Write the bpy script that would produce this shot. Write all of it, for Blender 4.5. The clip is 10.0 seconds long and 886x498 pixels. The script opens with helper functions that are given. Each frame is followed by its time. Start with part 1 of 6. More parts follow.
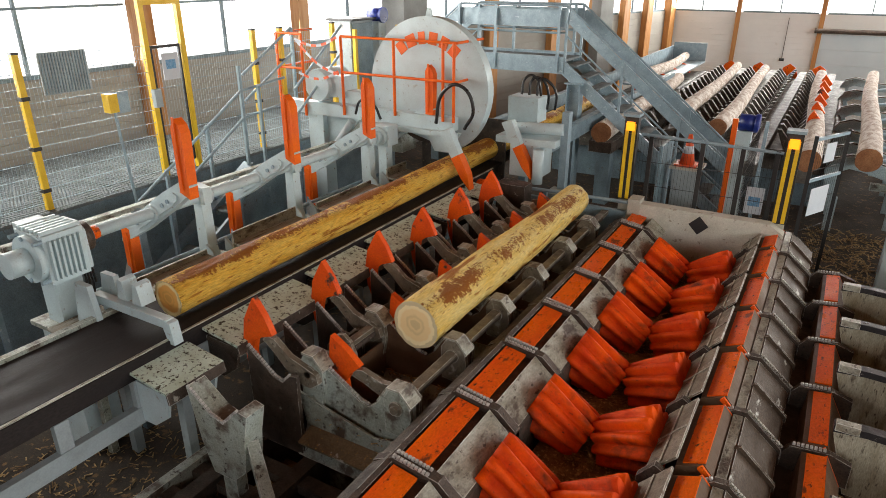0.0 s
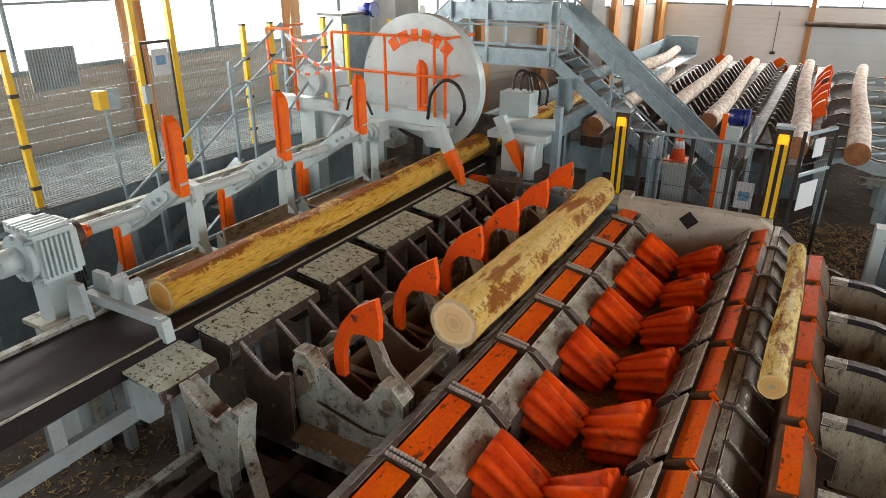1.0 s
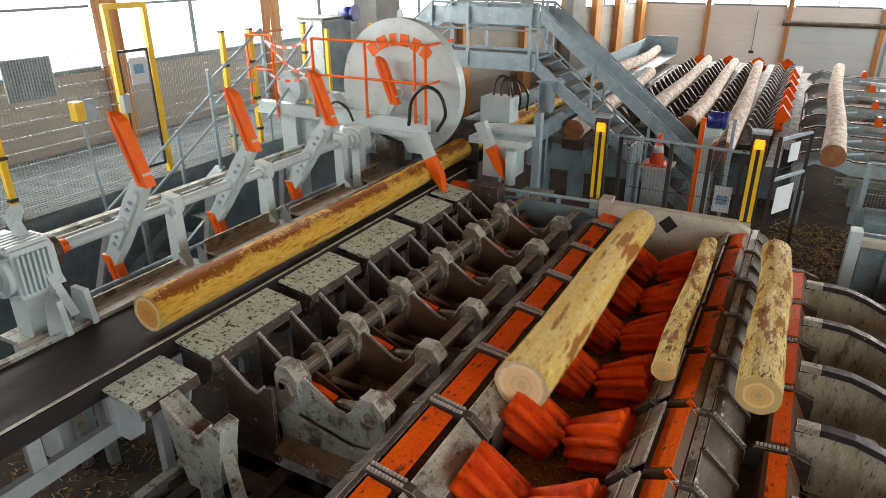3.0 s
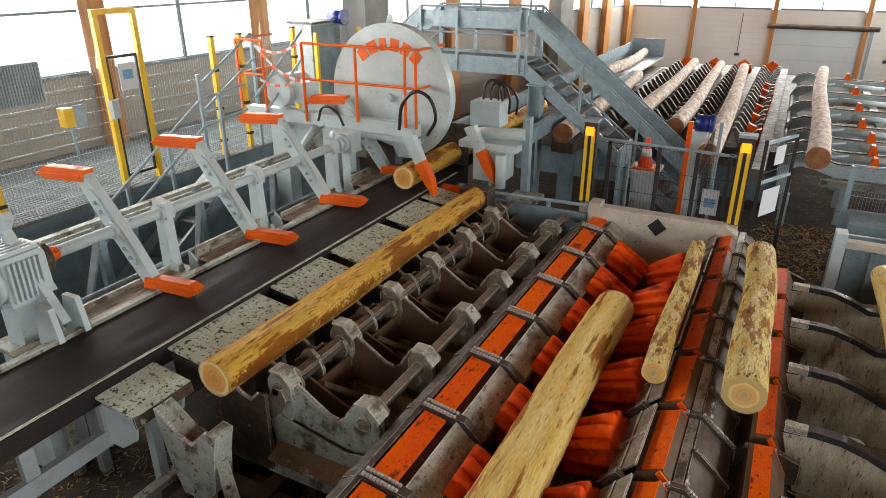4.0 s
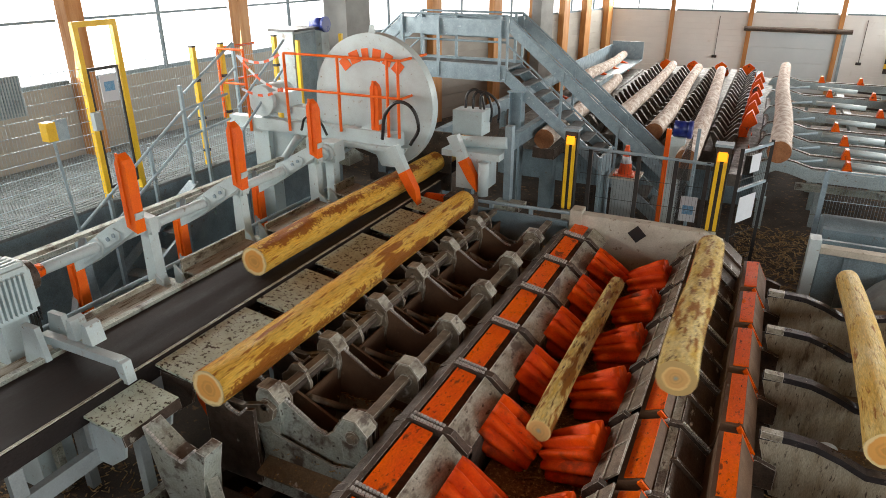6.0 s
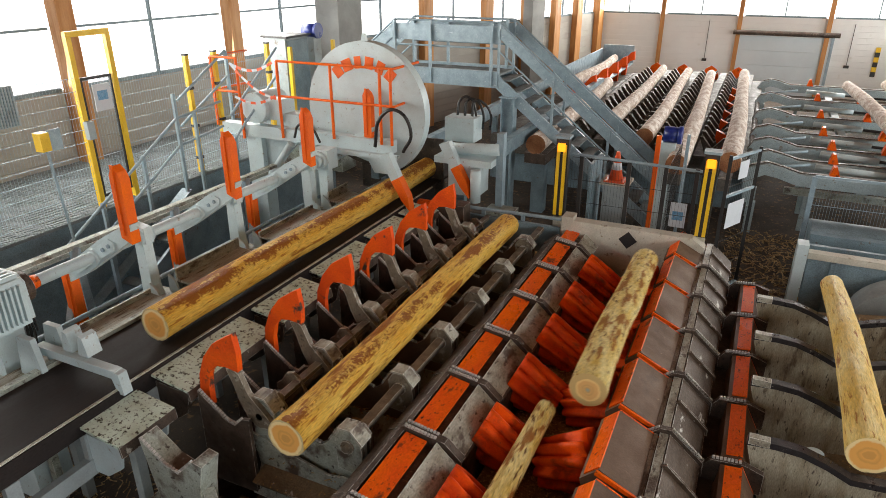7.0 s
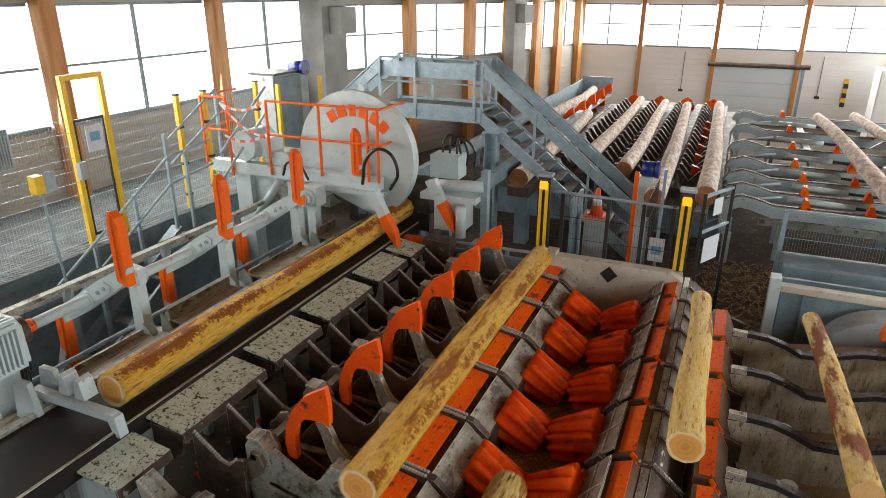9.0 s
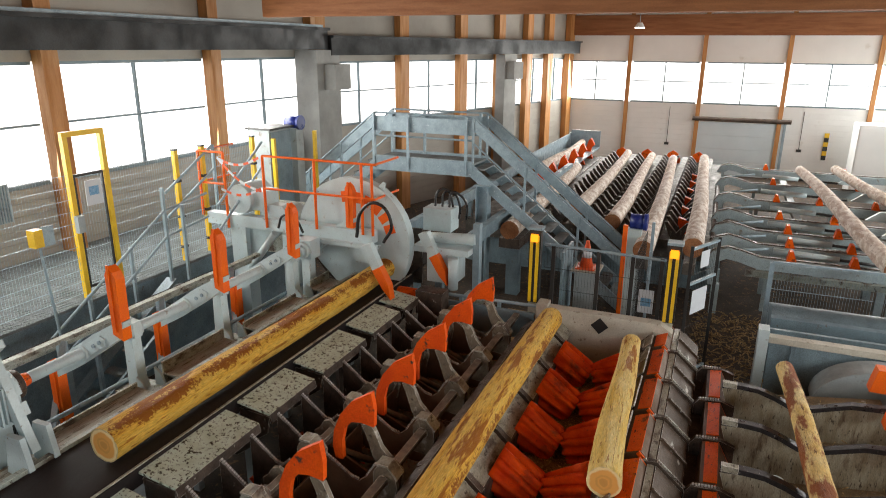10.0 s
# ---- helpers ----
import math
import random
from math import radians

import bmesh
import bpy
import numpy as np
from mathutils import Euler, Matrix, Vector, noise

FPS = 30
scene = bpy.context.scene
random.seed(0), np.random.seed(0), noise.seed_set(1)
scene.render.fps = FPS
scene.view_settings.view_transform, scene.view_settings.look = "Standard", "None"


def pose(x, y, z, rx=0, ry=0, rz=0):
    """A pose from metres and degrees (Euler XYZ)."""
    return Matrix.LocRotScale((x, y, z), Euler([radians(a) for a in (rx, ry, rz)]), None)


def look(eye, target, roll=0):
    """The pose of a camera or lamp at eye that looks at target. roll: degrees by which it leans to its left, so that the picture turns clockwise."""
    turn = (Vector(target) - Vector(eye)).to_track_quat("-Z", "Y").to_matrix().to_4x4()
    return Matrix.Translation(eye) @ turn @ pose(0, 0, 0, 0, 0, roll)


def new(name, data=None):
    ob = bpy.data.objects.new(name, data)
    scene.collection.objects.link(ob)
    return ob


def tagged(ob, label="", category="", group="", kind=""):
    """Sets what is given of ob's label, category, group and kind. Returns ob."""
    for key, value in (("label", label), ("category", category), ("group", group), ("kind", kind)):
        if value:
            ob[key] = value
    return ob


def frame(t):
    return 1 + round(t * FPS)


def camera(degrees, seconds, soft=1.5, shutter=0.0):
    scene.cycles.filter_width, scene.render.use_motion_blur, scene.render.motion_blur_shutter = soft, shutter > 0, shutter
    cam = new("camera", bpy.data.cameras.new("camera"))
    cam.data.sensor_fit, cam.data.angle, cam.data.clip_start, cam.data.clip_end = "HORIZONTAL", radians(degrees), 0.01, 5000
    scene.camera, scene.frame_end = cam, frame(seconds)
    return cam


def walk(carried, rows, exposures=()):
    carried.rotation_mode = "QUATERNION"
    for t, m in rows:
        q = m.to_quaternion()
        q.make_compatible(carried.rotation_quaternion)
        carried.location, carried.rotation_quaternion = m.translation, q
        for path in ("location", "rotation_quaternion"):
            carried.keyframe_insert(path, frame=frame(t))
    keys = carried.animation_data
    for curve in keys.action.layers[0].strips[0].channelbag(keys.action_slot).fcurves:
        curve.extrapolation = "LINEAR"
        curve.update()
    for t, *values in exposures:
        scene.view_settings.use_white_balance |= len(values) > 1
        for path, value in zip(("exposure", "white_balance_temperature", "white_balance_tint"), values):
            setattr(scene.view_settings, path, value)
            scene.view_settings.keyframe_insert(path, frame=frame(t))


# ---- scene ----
cam = camera(68.0, 10.0, soft=0.6, shutter=0.4)
PATH = [
    (0, (0.192, 0.108, 4.359), (-0.74, 1.699, 3.584), 0.1),
    (0.5, (0.205, 0.111, 4.371), (-0.716, 1.703, 3.584), 0.0),
    (1, (0.209, 0.104, 4.407), (-0.7, 1.698, 3.613), 0.1),
    (1.5, (0.231, 0.125, 4.436), (-0.67, 1.722, 3.639), -0.0),
    (2, (0.226, 0.137, 4.483), (-0.661, 1.741, 3.683), 0.1),
    (2.5, (0.25, 0.155, 4.518), (-0.63, 1.762, 3.716), -0.0),
    (4, (0.231, 0.114, 4.592), (-0.611, 1.744, 3.796), 0.0),
    (4.5, (0.239, 0.089, 4.636), (-0.59, 1.724, 3.838), 0.0),
    (5, (0.242, 0.082, 4.674), (-0.577, 1.723, 3.876), 0.0),
    (5.5, (0.233, 0.08, 4.717), (-0.574, 1.727, 3.919), 0.0),
    (7, (0.253, 0.035, 4.879), (-0.524, 1.698, 4.084), 0.0),
    (7.5, (0.257, 0.008, 4.931), (-0.51, 1.678, 4.141), 0.0),
    (8, (0.26, -0.037, 5.008), (-0.495, 1.64, 4.222), 0.2),
    (8.5, (0.267, -0.089, 5.095), (-0.48, 1.601, 4.329), 0.2),
    (9, (0.279, -0.137, 5.159), (-0.463, 1.571, 4.43), 0.2),
    (9.5, (0.317, -0.174, 5.22), (-0.427, 1.557, 4.55), 0.3),
    (10, (0.307, -0.267, 5.259), (-0.431, 1.497, 4.671), 0.4),
]
walk(cam, [(t, look(eye, target, roll)) for t, eye, target, roll in PATH], exposures=[(0, 0.44, 6750, 10), (5.5, 0.44, 6750, 10), (8.0, 0.4, 6750, 10), (10, 0.33, 6750, 10)])

# ---------------------------------------------------------------- light
GROUND = -0.5
world = bpy.data.worlds.new("sky")
scene.world = world
world.use_nodes = True
wn = world.node_tree
sky = wn.nodes.new("ShaderNodeTexSky")
sky.sky_type, sky.sun_disc = "NISHITA", False
sky.sun_elevation, sky.sun_rotation = radians(42), radians(250)
wn.links.new(sky.outputs[0], wn.nodes["Background"].inputs[0])
wn.nodes["Background"].inputs[1].default_value = 0.12
sun = new("sun", bpy.data.lights.new("sun", "SUN"))
sun.data.energy, sun.data.angle, sun.data.color = 1.0, radians(12), (1, 0.96, 0.9)
sun.matrix_world = look((-20, 8, 22), (0, 8, 0))
scene.view_settings.exposure = 0.45


def window_and_fill_light(eye, target, width, height, watts, colour=(0.975, 0.985, 0.965)):
    lamp = bpy.data.lights.new("window_and_fill_light", "AREA")
    lamp.shape, lamp.size, lamp.size_y, lamp.energy, lamp.color = "RECTANGLE", width, height, watts, colour
    ob = new("window_and_fill_light", lamp)
    ob.matrix_world = look(eye, target)
    return ob


# The first two lamps stand at the west and north windows.
window_and_fill_light((-11.1, 7.2, 3.9), (-5, 7.2, 2.8), 15, 2.2, 860)
window_and_fill_light((1.0, 33.3, 3.8), (1.0, 25, 2.6), 16, 1.8, 1250)
# Added fill from the east; no window is in view on that side.
window_and_fill_light((9.2, 14.0, 4.2), (0, 14.0, 1.5), 36, 2.4, 1500)
# Added fill from behind the camera, set to the right to brighten the chute.
window_and_fill_light((2.6, -7.2, 4.2), (2.0, 4, 1.2), 11, 2.4, 215)


# ---------------------------------------------------------------- materials
def material(name, colour, second, rough=0.6, metal=0.0, scale=4.0, bump=0.15, stretch=(1, 1, 1), spots=None,
             spot_scale=9.0, spot_at=0.62, fine=60.0, vary=0.0, flecks=None, fleck_scale=30.0, fleck_at=0.6, grit=0.6, soft_edge=0.035, gloss=0.5, edge=None, edge_r=0.012):
    """Two-tone surface with broad stains, fine grain and, if wanted, sharper spots of a third colour."""
    m = bpy.data.materials.new(name)
    m.use_nodes = True
    n, l = m.node_tree.nodes, m.node_tree.links
    b = n["Principled BSDF"]
    b.inputs["Roughness"].default_value, b.inputs["Metallic"].default_value = rough, metal
    b.inputs["Specular IOR Level"].default_value = gloss
    tc = n.new("ShaderNodeTexCoord")
    mp = n.new("ShaderNodeMapping")
    mp.inputs["Scale"].default_value = stretch
    l.new(tc.outputs["Object"], mp.inputs["Vector"])
    info = n.new("ShaderNodeObjectInfo")
    shift = n.new("ShaderNodeVectorMath")
    shift.operation = "ADD"
    l.new(mp.outputs[0], shift.inputs[0])
    l.new(info.outputs["Random"], shift.inputs[1])

    def cloud(size, detail, lo, hi):
        t = n.new("ShaderNodeTexNoise")
        t.inputs["Scale"].default_value, t.inputs["Detail"].default_value, t.inputs["Roughness"].default_value = size, detail, 0.62
        l.new(shift.outputs[0], t.inputs["Vector"])
        r = n.new("ShaderNodeMapRange")
        r.inputs["From Min"].default_value, r.inputs["From Max"].default_value = lo, hi
        l.new(t.outputs["Fac"], r.inputs["Value"])
        return r.outputs[0]

    def mix(fac, a, c):
        x = n.new("ShaderNodeMix")
        x.data_type = "RGBA"
        l.new(fac, x.inputs["Factor"])
        for sock, v in ((x.inputs["A"], a), (x.inputs["B"], c)):
            if isinstance(v, tuple):
                sock.default_value = (*v, 1)
            else:
                l.new(v, sock)
        return x.outputs["Result"]

    broad = cloud(scale, 6, 0.38, 0.66)
    grain = cloud(fine, 3, 0.3, 0.7)
    col = mix(broad, colour, second)
    col = mix(grain, col, mix(broad, tuple(c * grit for c in colour), tuple(c * grit for c in second)))
    if spots:
        col = mix(cloud(spot_scale, 9, spot_at - 0.02, spot_at + soft_edge), col, spots)
    if flecks:
        col = mix(cloud(fleck_scale, 6, fleck_at - 0.01, fleck_at + 0.07), col, flecks)
    if edge:
        bv, geo, dot, er = n.new("ShaderNodeBevel"), n.new("ShaderNodeNewGeometry"), n.new("ShaderNodeVectorMath"), n.new("ShaderNodeMapRange")
        bv.samples = 4
        bv.inputs["Radius"].default_value = edge_r
        dot.operation = "DOT_PRODUCT"
        l.new(bv.outputs[0], dot.inputs[0])
        l.new(geo.outputs["Normal"], dot.inputs[1])
        er.inputs["From Min"].default_value, er.inputs["From Max"].default_value = 0.985, 0.9
        l.new(dot.outputs["Value"], er.inputs["Value"])
        mul = n.new("ShaderNodeMath")
        mul.operation = "MULTIPLY"
        l.new(er.outputs[0], mul.inputs[0])
        l.new(cloud(11.0, 5, 0.42, 0.5), mul.inputs[1])
        col = mix(mul.outputs[0], col, edge)
    if vary:
        hsv = n.new("ShaderNodeHueSaturation")
        r = n.new("ShaderNodeMapRange")
        r.inputs["To Min"].default_value, r.inputs["To Max"].default_value = 1 - vary, 1 + vary
        l.new(info.outputs["Random"], r.inputs["Value"])
        l.new(r.outputs[0], hsv.inputs["Value"])
        l.new(col, hsv.inputs["Color"])
        col = hsv.outputs[0]
    l.new(col, b.inputs["Base Color"])
    rr = n.new("ShaderNodeMapRange")
    rr.inputs["To Min"].default_value, rr.inputs["To Max"].default_value = max(rough - 0.14, 0.05), min(rough + 0.16, 1)
    l.new(broad, rr.inputs["Value"])
    l.new(rr.outputs[0], b.inputs["Roughness"])
    if bump:
        bp = n.new("ShaderNodeBump")
        bp.inputs["Strength"].default_value, bp.inputs["Distance"].default_value = bump, 0.02
        l.new(grain, bp.inputs["Height"])
        l.new(bp.outputs[0], b.inputs["Normal"])
    return m


def glow(name, colour, strength):
    m = bpy.data.materials.new(name)
    m.use_nodes = True
    b = m.node_tree.nodes["Principled BSDF"]
    b.inputs["Base Color"].default_value = (*colour, 1)
    b.inputs["Emission Color"].default_value = (*colour, 1)
    b.inputs["Emission Strength"].default_value = strength
    return m


GREY = material("light_grey_paint", (0.57, 0.69, 0.72), (0.49, 0.58, 0.6), 0.42, 0.0, 2.0, 0.06, spots=(0.26, 0.22, 0.17), spot_at=0.65, soft_edge=0.08, flecks=(0.18, 0.14, 0.105), fleck_at=0.66, fleck_scale=18, grit=0.88)
DUSTY = material("grimy_pale_paint", (0.46, 0.51, 0.46), (0.33, 0.34, 0.27), 0.6, 0.0, 3.0, 0.25, spots=(0.085, 0.06, 0.042), spot_at=0.54, spot_scale=3.2, soft_edge=0.09, flecks=(0.05, 0.036, 0.026), fleck_at=0.6, fleck_scale=16, edge=(0.7, 0.68, 0.63))
GALV = material("galvanised_steel", (0.35, 0.46, 0.52), (0.25, 0.34, 0.40), 0.45, 0.1, 6.0, 0.06, flecks=(0.45, 0.55, 0.6), fleck_at=0.62, fleck_scale=12, grit=0.8)
BLUEGREY = material("blue_grey_paint", (0.25, 0.35, 0.40), (0.18, 0.25, 0.29), 0.5, 0.0, 3.0, 0.08, spots=(0.14, 0.12, 0.1), spot_at=0.66)
GRATE = material("steel_grating", (0.25, 0.285, 0.295), (0.18, 0.205, 0.21), 0.85, 0.0, 3.0, 0.2, flecks=(0.3, 0.26, 0.17), fleck_at=0.68)
WORN = material("worn_brown_steel", (0.115, 0.078, 0.055), (0.05, 0.033, 0.024), 0.55, 0.05, 4.0, 0.3, spots=(0.36, 0.34, 0.29), spot_at=0.67, flecks=(0.018, 0.013, 0.01), fleck_at=0.6, grit=0.5, edge=(0.6, 0.57, 0.52), edge_r=0.01)
BROWN = material("smooth_brown_steel_face", (0.17, 0.102, 0.062), (0.115, 0.066, 0.04), 0.55, 0.0, 2.0, 0.12, spots=(0.075, 0.045, 0.03), spot_at=0.58, spot_scale=3, soft_edge=0.2, flecks=(0.3, 0.2, 0.13), fleck_at=0.68, fleck_scale=14, grit=0.8, gloss=0.25)
# Dark steel; also colours the sheet that stands for shade behind the saw.
DARK = material("dark_steel_and_shade", (0.105, 0.078, 0.058), (0.05, 0.038, 0.03), 0.55, 0.1, 5.0, 0.25, spots=(0.26, 0.18, 0.09), spot_at=0.66, spot_scale=14)
TOOTH = material("polished_steel_teeth", (0.85, 0.84, 0.81), (0.4, 0.37, 0.34), 0.35, 0.15, 14.0, 0.2)
SCUFFED = material("scuffed_grey_plate", (0.46, 0.45, 0.37), (0.3, 0.265, 0.195), 0.45, 0.05, 7.0, 0.3, stretch=(1, 0.5, 1), spots=(0.085, 0.06, 0.042), spot_at=0.54, spot_scale=4.5, soft_edge=0.07, flecks=(0.07, 0.05, 0.035), fleck_at=0.585, fleck_scale=22, edge=(0.78, 0.77, 0.72))
ORANGE = material("orange_paint", (0.93, 0.16, 0.01), (0.84, 0.115, 0.008), 0.42, 0.0, 3.0, 0.06, grit=0.85, gloss=0.3)
REDWORN = material("worn_red_orange_paint", (0.95, 0.15, 0.008), (0.86, 0.1, 0.008), 0.36, 0.0, 3.0, 0.12, stretch=(1, 0.5, 1), spots=(0.2, 0.045, 0.015), spot_at=0.61, spot_scale=7, flecks=(0.07, 0.022, 0.012), fleck_at=0.605, fleck_scale=26, grit=0.76, gloss=0.12)
ROLLER = material("rubbed_red_roller_paint", (0.92, 0.105, 0.006), (0.62, 0.045, 0.006), 0.5, 0.0, 3.0, 0.08, spots=(0.12, 0.028, 0.012), spot_at=0.56, spot_scale=3.6, soft_edge=0.16, flecks=(0.08, 0.025, 0.015), fleck_at=0.66, fleck_scale=20, grit=0.85, gloss=0.1)
LEVER = material("scraped_red_lever_paint", (0.95, 0.12, 0.01), (0.8, 0.08, 0.01), 0.5, 0.0, 2.6, 0.15, spots=(0.07, 0.045, 0.035), spot_at=0.62, spot_scale=5, grit=0.75, gloss=0.15)
YELLOW = material("yellow_paint", (0.85, 0.55, 0.02), (0.75, 0.46, 0.02), 0.45, 0.0, 4.0, 0.05, grit=0.85)
CRANEM = material("dark_crane_paint", (0.045, 0.05, 0.054), (0.03, 0.034, 0.036), 0.6, 0.0, 1.5, 0.05, gloss=0.3)
BLACK = material("black_paint", (0.02, 0.02, 0.022), (0.035, 0.033, 0.03), 0.5, 0.0, 5.0, 0.08)
BELT = material("conveyor_belt_rubber", (0.02, 0.016, 0.016), (0.04, 0.032, 0.03), 0.7, 0.0, 2.0, 0.15, stretch=(3, 0.4, 1), flecks=(0.25, 0.17, 0.09), fleck_at=0.72, fleck_scale=60, gloss=0.2)
PLATE = material("chip_strewn_plate", (0.68, 0.82, 0.72), (0.54, 0.64, 0.52), 0.6, 0.0, 5.0, 0.2, spots=(0.06, 0.055, 0.03), spot_at=0.6, spot_scale=15, soft_edge=0.02, flecks=(0.035, 0.032, 0.02), fleck_at=0.565, fleck_scale=26, grit=0.92, gloss=0.3)
CHIPS = material("bark_and_sawdust", (0.5, 0.33, 0.14), (0.22, 0.135, 0.06), 0.95, 0.0, 5.0, 0.8, spots=(0.68, 0.5, 0.24), spot_at=0.57, spot_scale=30, flecks=(0.08, 0.05, 0.025), fleck_at=0.61, fleck_scale=40, vary=0.2)
CONCRETE = material("concrete", (0.36, 0.37, 0.36), (0.29, 0.3, 0.29), 0.85, 0.0, 1.2, 0.15, spots=(0.22, 0.2, 0.17), spot_at=0.7, grit=0.85)
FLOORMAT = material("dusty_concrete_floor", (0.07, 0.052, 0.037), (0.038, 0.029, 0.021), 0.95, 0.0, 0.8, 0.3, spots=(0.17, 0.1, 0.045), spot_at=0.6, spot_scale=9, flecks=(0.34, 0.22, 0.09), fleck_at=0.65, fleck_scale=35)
BLOCK = material("painted_concrete_block", (0.66, 0.63, 0.54), (0.5, 0.47, 0.39), 0.8, 0.0, 2.0, 0.2, spots=(0.3, 0.25, 0.19), spot_at=0.63, flecks=(0.2, 0.16, 0.12), fleck_at=0.68, grit=0.8)
CLAD = material("wall_cladding", (0.43, 0.41, 0.365), (0.37, 0.35, 0.315), 0.7, 0.0, 0.7, 0.05, grit=0.88, gloss=0.3)
PANELM = material("pale_wall_panel", (0.8, 0.82, 0.81), (0.74, 0.76, 0.75), 0.65, 0.0, 0.6, 0.04, spots=(0.5, 0.47, 0.4), spot_at=0.66, spot_scale=1.5, soft_edge=0.2, grit=0.92, gloss=0.3)
DOORM = material("pale_blue_door_panel", (0.62, 0.71, 0.75), (0.56, 0.65, 0.69), 0.5, 0.0, 0.6, 0.04, grit=0.9)
TIMBER = material("glulam_timber", (0.60, 0.29, 0.095), (0.45, 0.19, 0.055), 0.6, 0.0, 1.5, 0.12, stretch=(6, 6, 0.6), vary=0.12, grit=0.8)
ROOFWOOD = material("roof_timber", (0.36, 0.14, 0.045), (0.26, 0.095, 0.032), 0.65, 0.0, 1.5, 0.12, stretch=(0.6, 6, 6))
LOGSKIN = material("debarked_log", (0.95, 0.62, 0.13), (0.86, 0.46, 0.06), 0.5, 0.0, 3.0, 0.7, stretch=(3.0, 0.4, 3.0), spots=(0.33, 0.115, 0.014), spot_at=0.575, spot_scale=2.2, soft_edge=0.02, flecks=(0.4, 0.15, 0.02), fleck_at=0.57, fleck_scale=11, fine=30, vary=0.04, grit=0.6, gloss=0.15)
LOGPALE = material("pale_debarked_log", (0.96, 0.74, 0.28), (0.88, 0.57, 0.13), 0.5, 0.0, 3.4, 0.7, stretch=(2.6, 0.42, 2.6), spots=(0.36, 0.13, 0.016), spot_at=0.585, spot_scale=2.0, soft_edge=0.02, flecks=(0.42, 0.19, 0.04), fleck_at=0.59, fleck_scale=11, fine=30, vary=0.05, grit=0.66, gloss=0.15)
LOGKNOT = material("patchy_debarked_log", (0.95, 0.78, 0.34), (0.74, 0.48, 0.1), 0.6, 0.0, 5.0, 0.8, stretch=(1.8, 0.5, 1.8), spots=(0.3, 0.12, 0.02), spot_at=0.54, spot_scale=4.0, flecks=(0.13, 0.06, 0.016), fleck_at=0.585, fleck_scale=12, fine=30, grit=0.55, soft_edge=0.03, gloss=0.15)
LOGBARK = material("pinkish_bark_log", (0.82, 0.7, 0.59), (0.6, 0.44, 0.34), 0.8, 0.0, 5.0, 0.6, stretch=(1.5, 0.7, 1.5), spots=(0.86, 0.78, 0.7), spot_at=0.5, spot_scale=6, flecks=(0.24, 0.14, 0.1), fleck_at=0.61, fleck_scale=12, fine=38, vary=0.08, grit=0.7)
LOGRED = material("half_barked_log", (0.9, 0.7, 0.32), (0.75, 0.5, 0.16), 0.65, 0.0, 4.0, 0.6, stretch=(1.8, 0.5, 1.8), spots=(0.26, 0.085, 0.03), spot_at=0.49, spot_scale=2.6, flecks=(0.12, 0.045, 0.02), fleck_at=0.6, fleck_scale=14, fine=38, grit=0.65, soft_edge=0.05, gloss=0.15)
CHEEK = material("rubbed_brown_cheek_plate", (0.27, 0.225, 0.165), (0.15, 0.115, 0.08), 0.5, 0.05, 4.0, 0.25, spots=(0.5, 0.48, 0.42), spot_at=0.6, spot_scale=6, soft_edge=0.08, flecks=(0.05, 0.036, 0.026), fleck_at=0.6, fleck_scale=18, edge=(0.68, 0.66, 0.6))
VEE = material("dull_steel_vee", (0.15, 0.135, 0.115), (0.085, 0.075, 0.062), 0.6, 0.1, 5.0, 0.2, spots=(0.26, 0.24, 0.2), spot_at=0.62)
ENDGRAIN = material("sawn_log_end", (0.88, 0.58, 0.26), (0.82, 0.47, 0.17), 0.7, 0.0, 6.0, 0.2, grit=0.85)
ENDDARK = material("reddish_sawn_end", (0.42, 0.18, 0.07), (0.3, 0.12, 0.05), 0.75, 0.0, 6.0, 0.2)


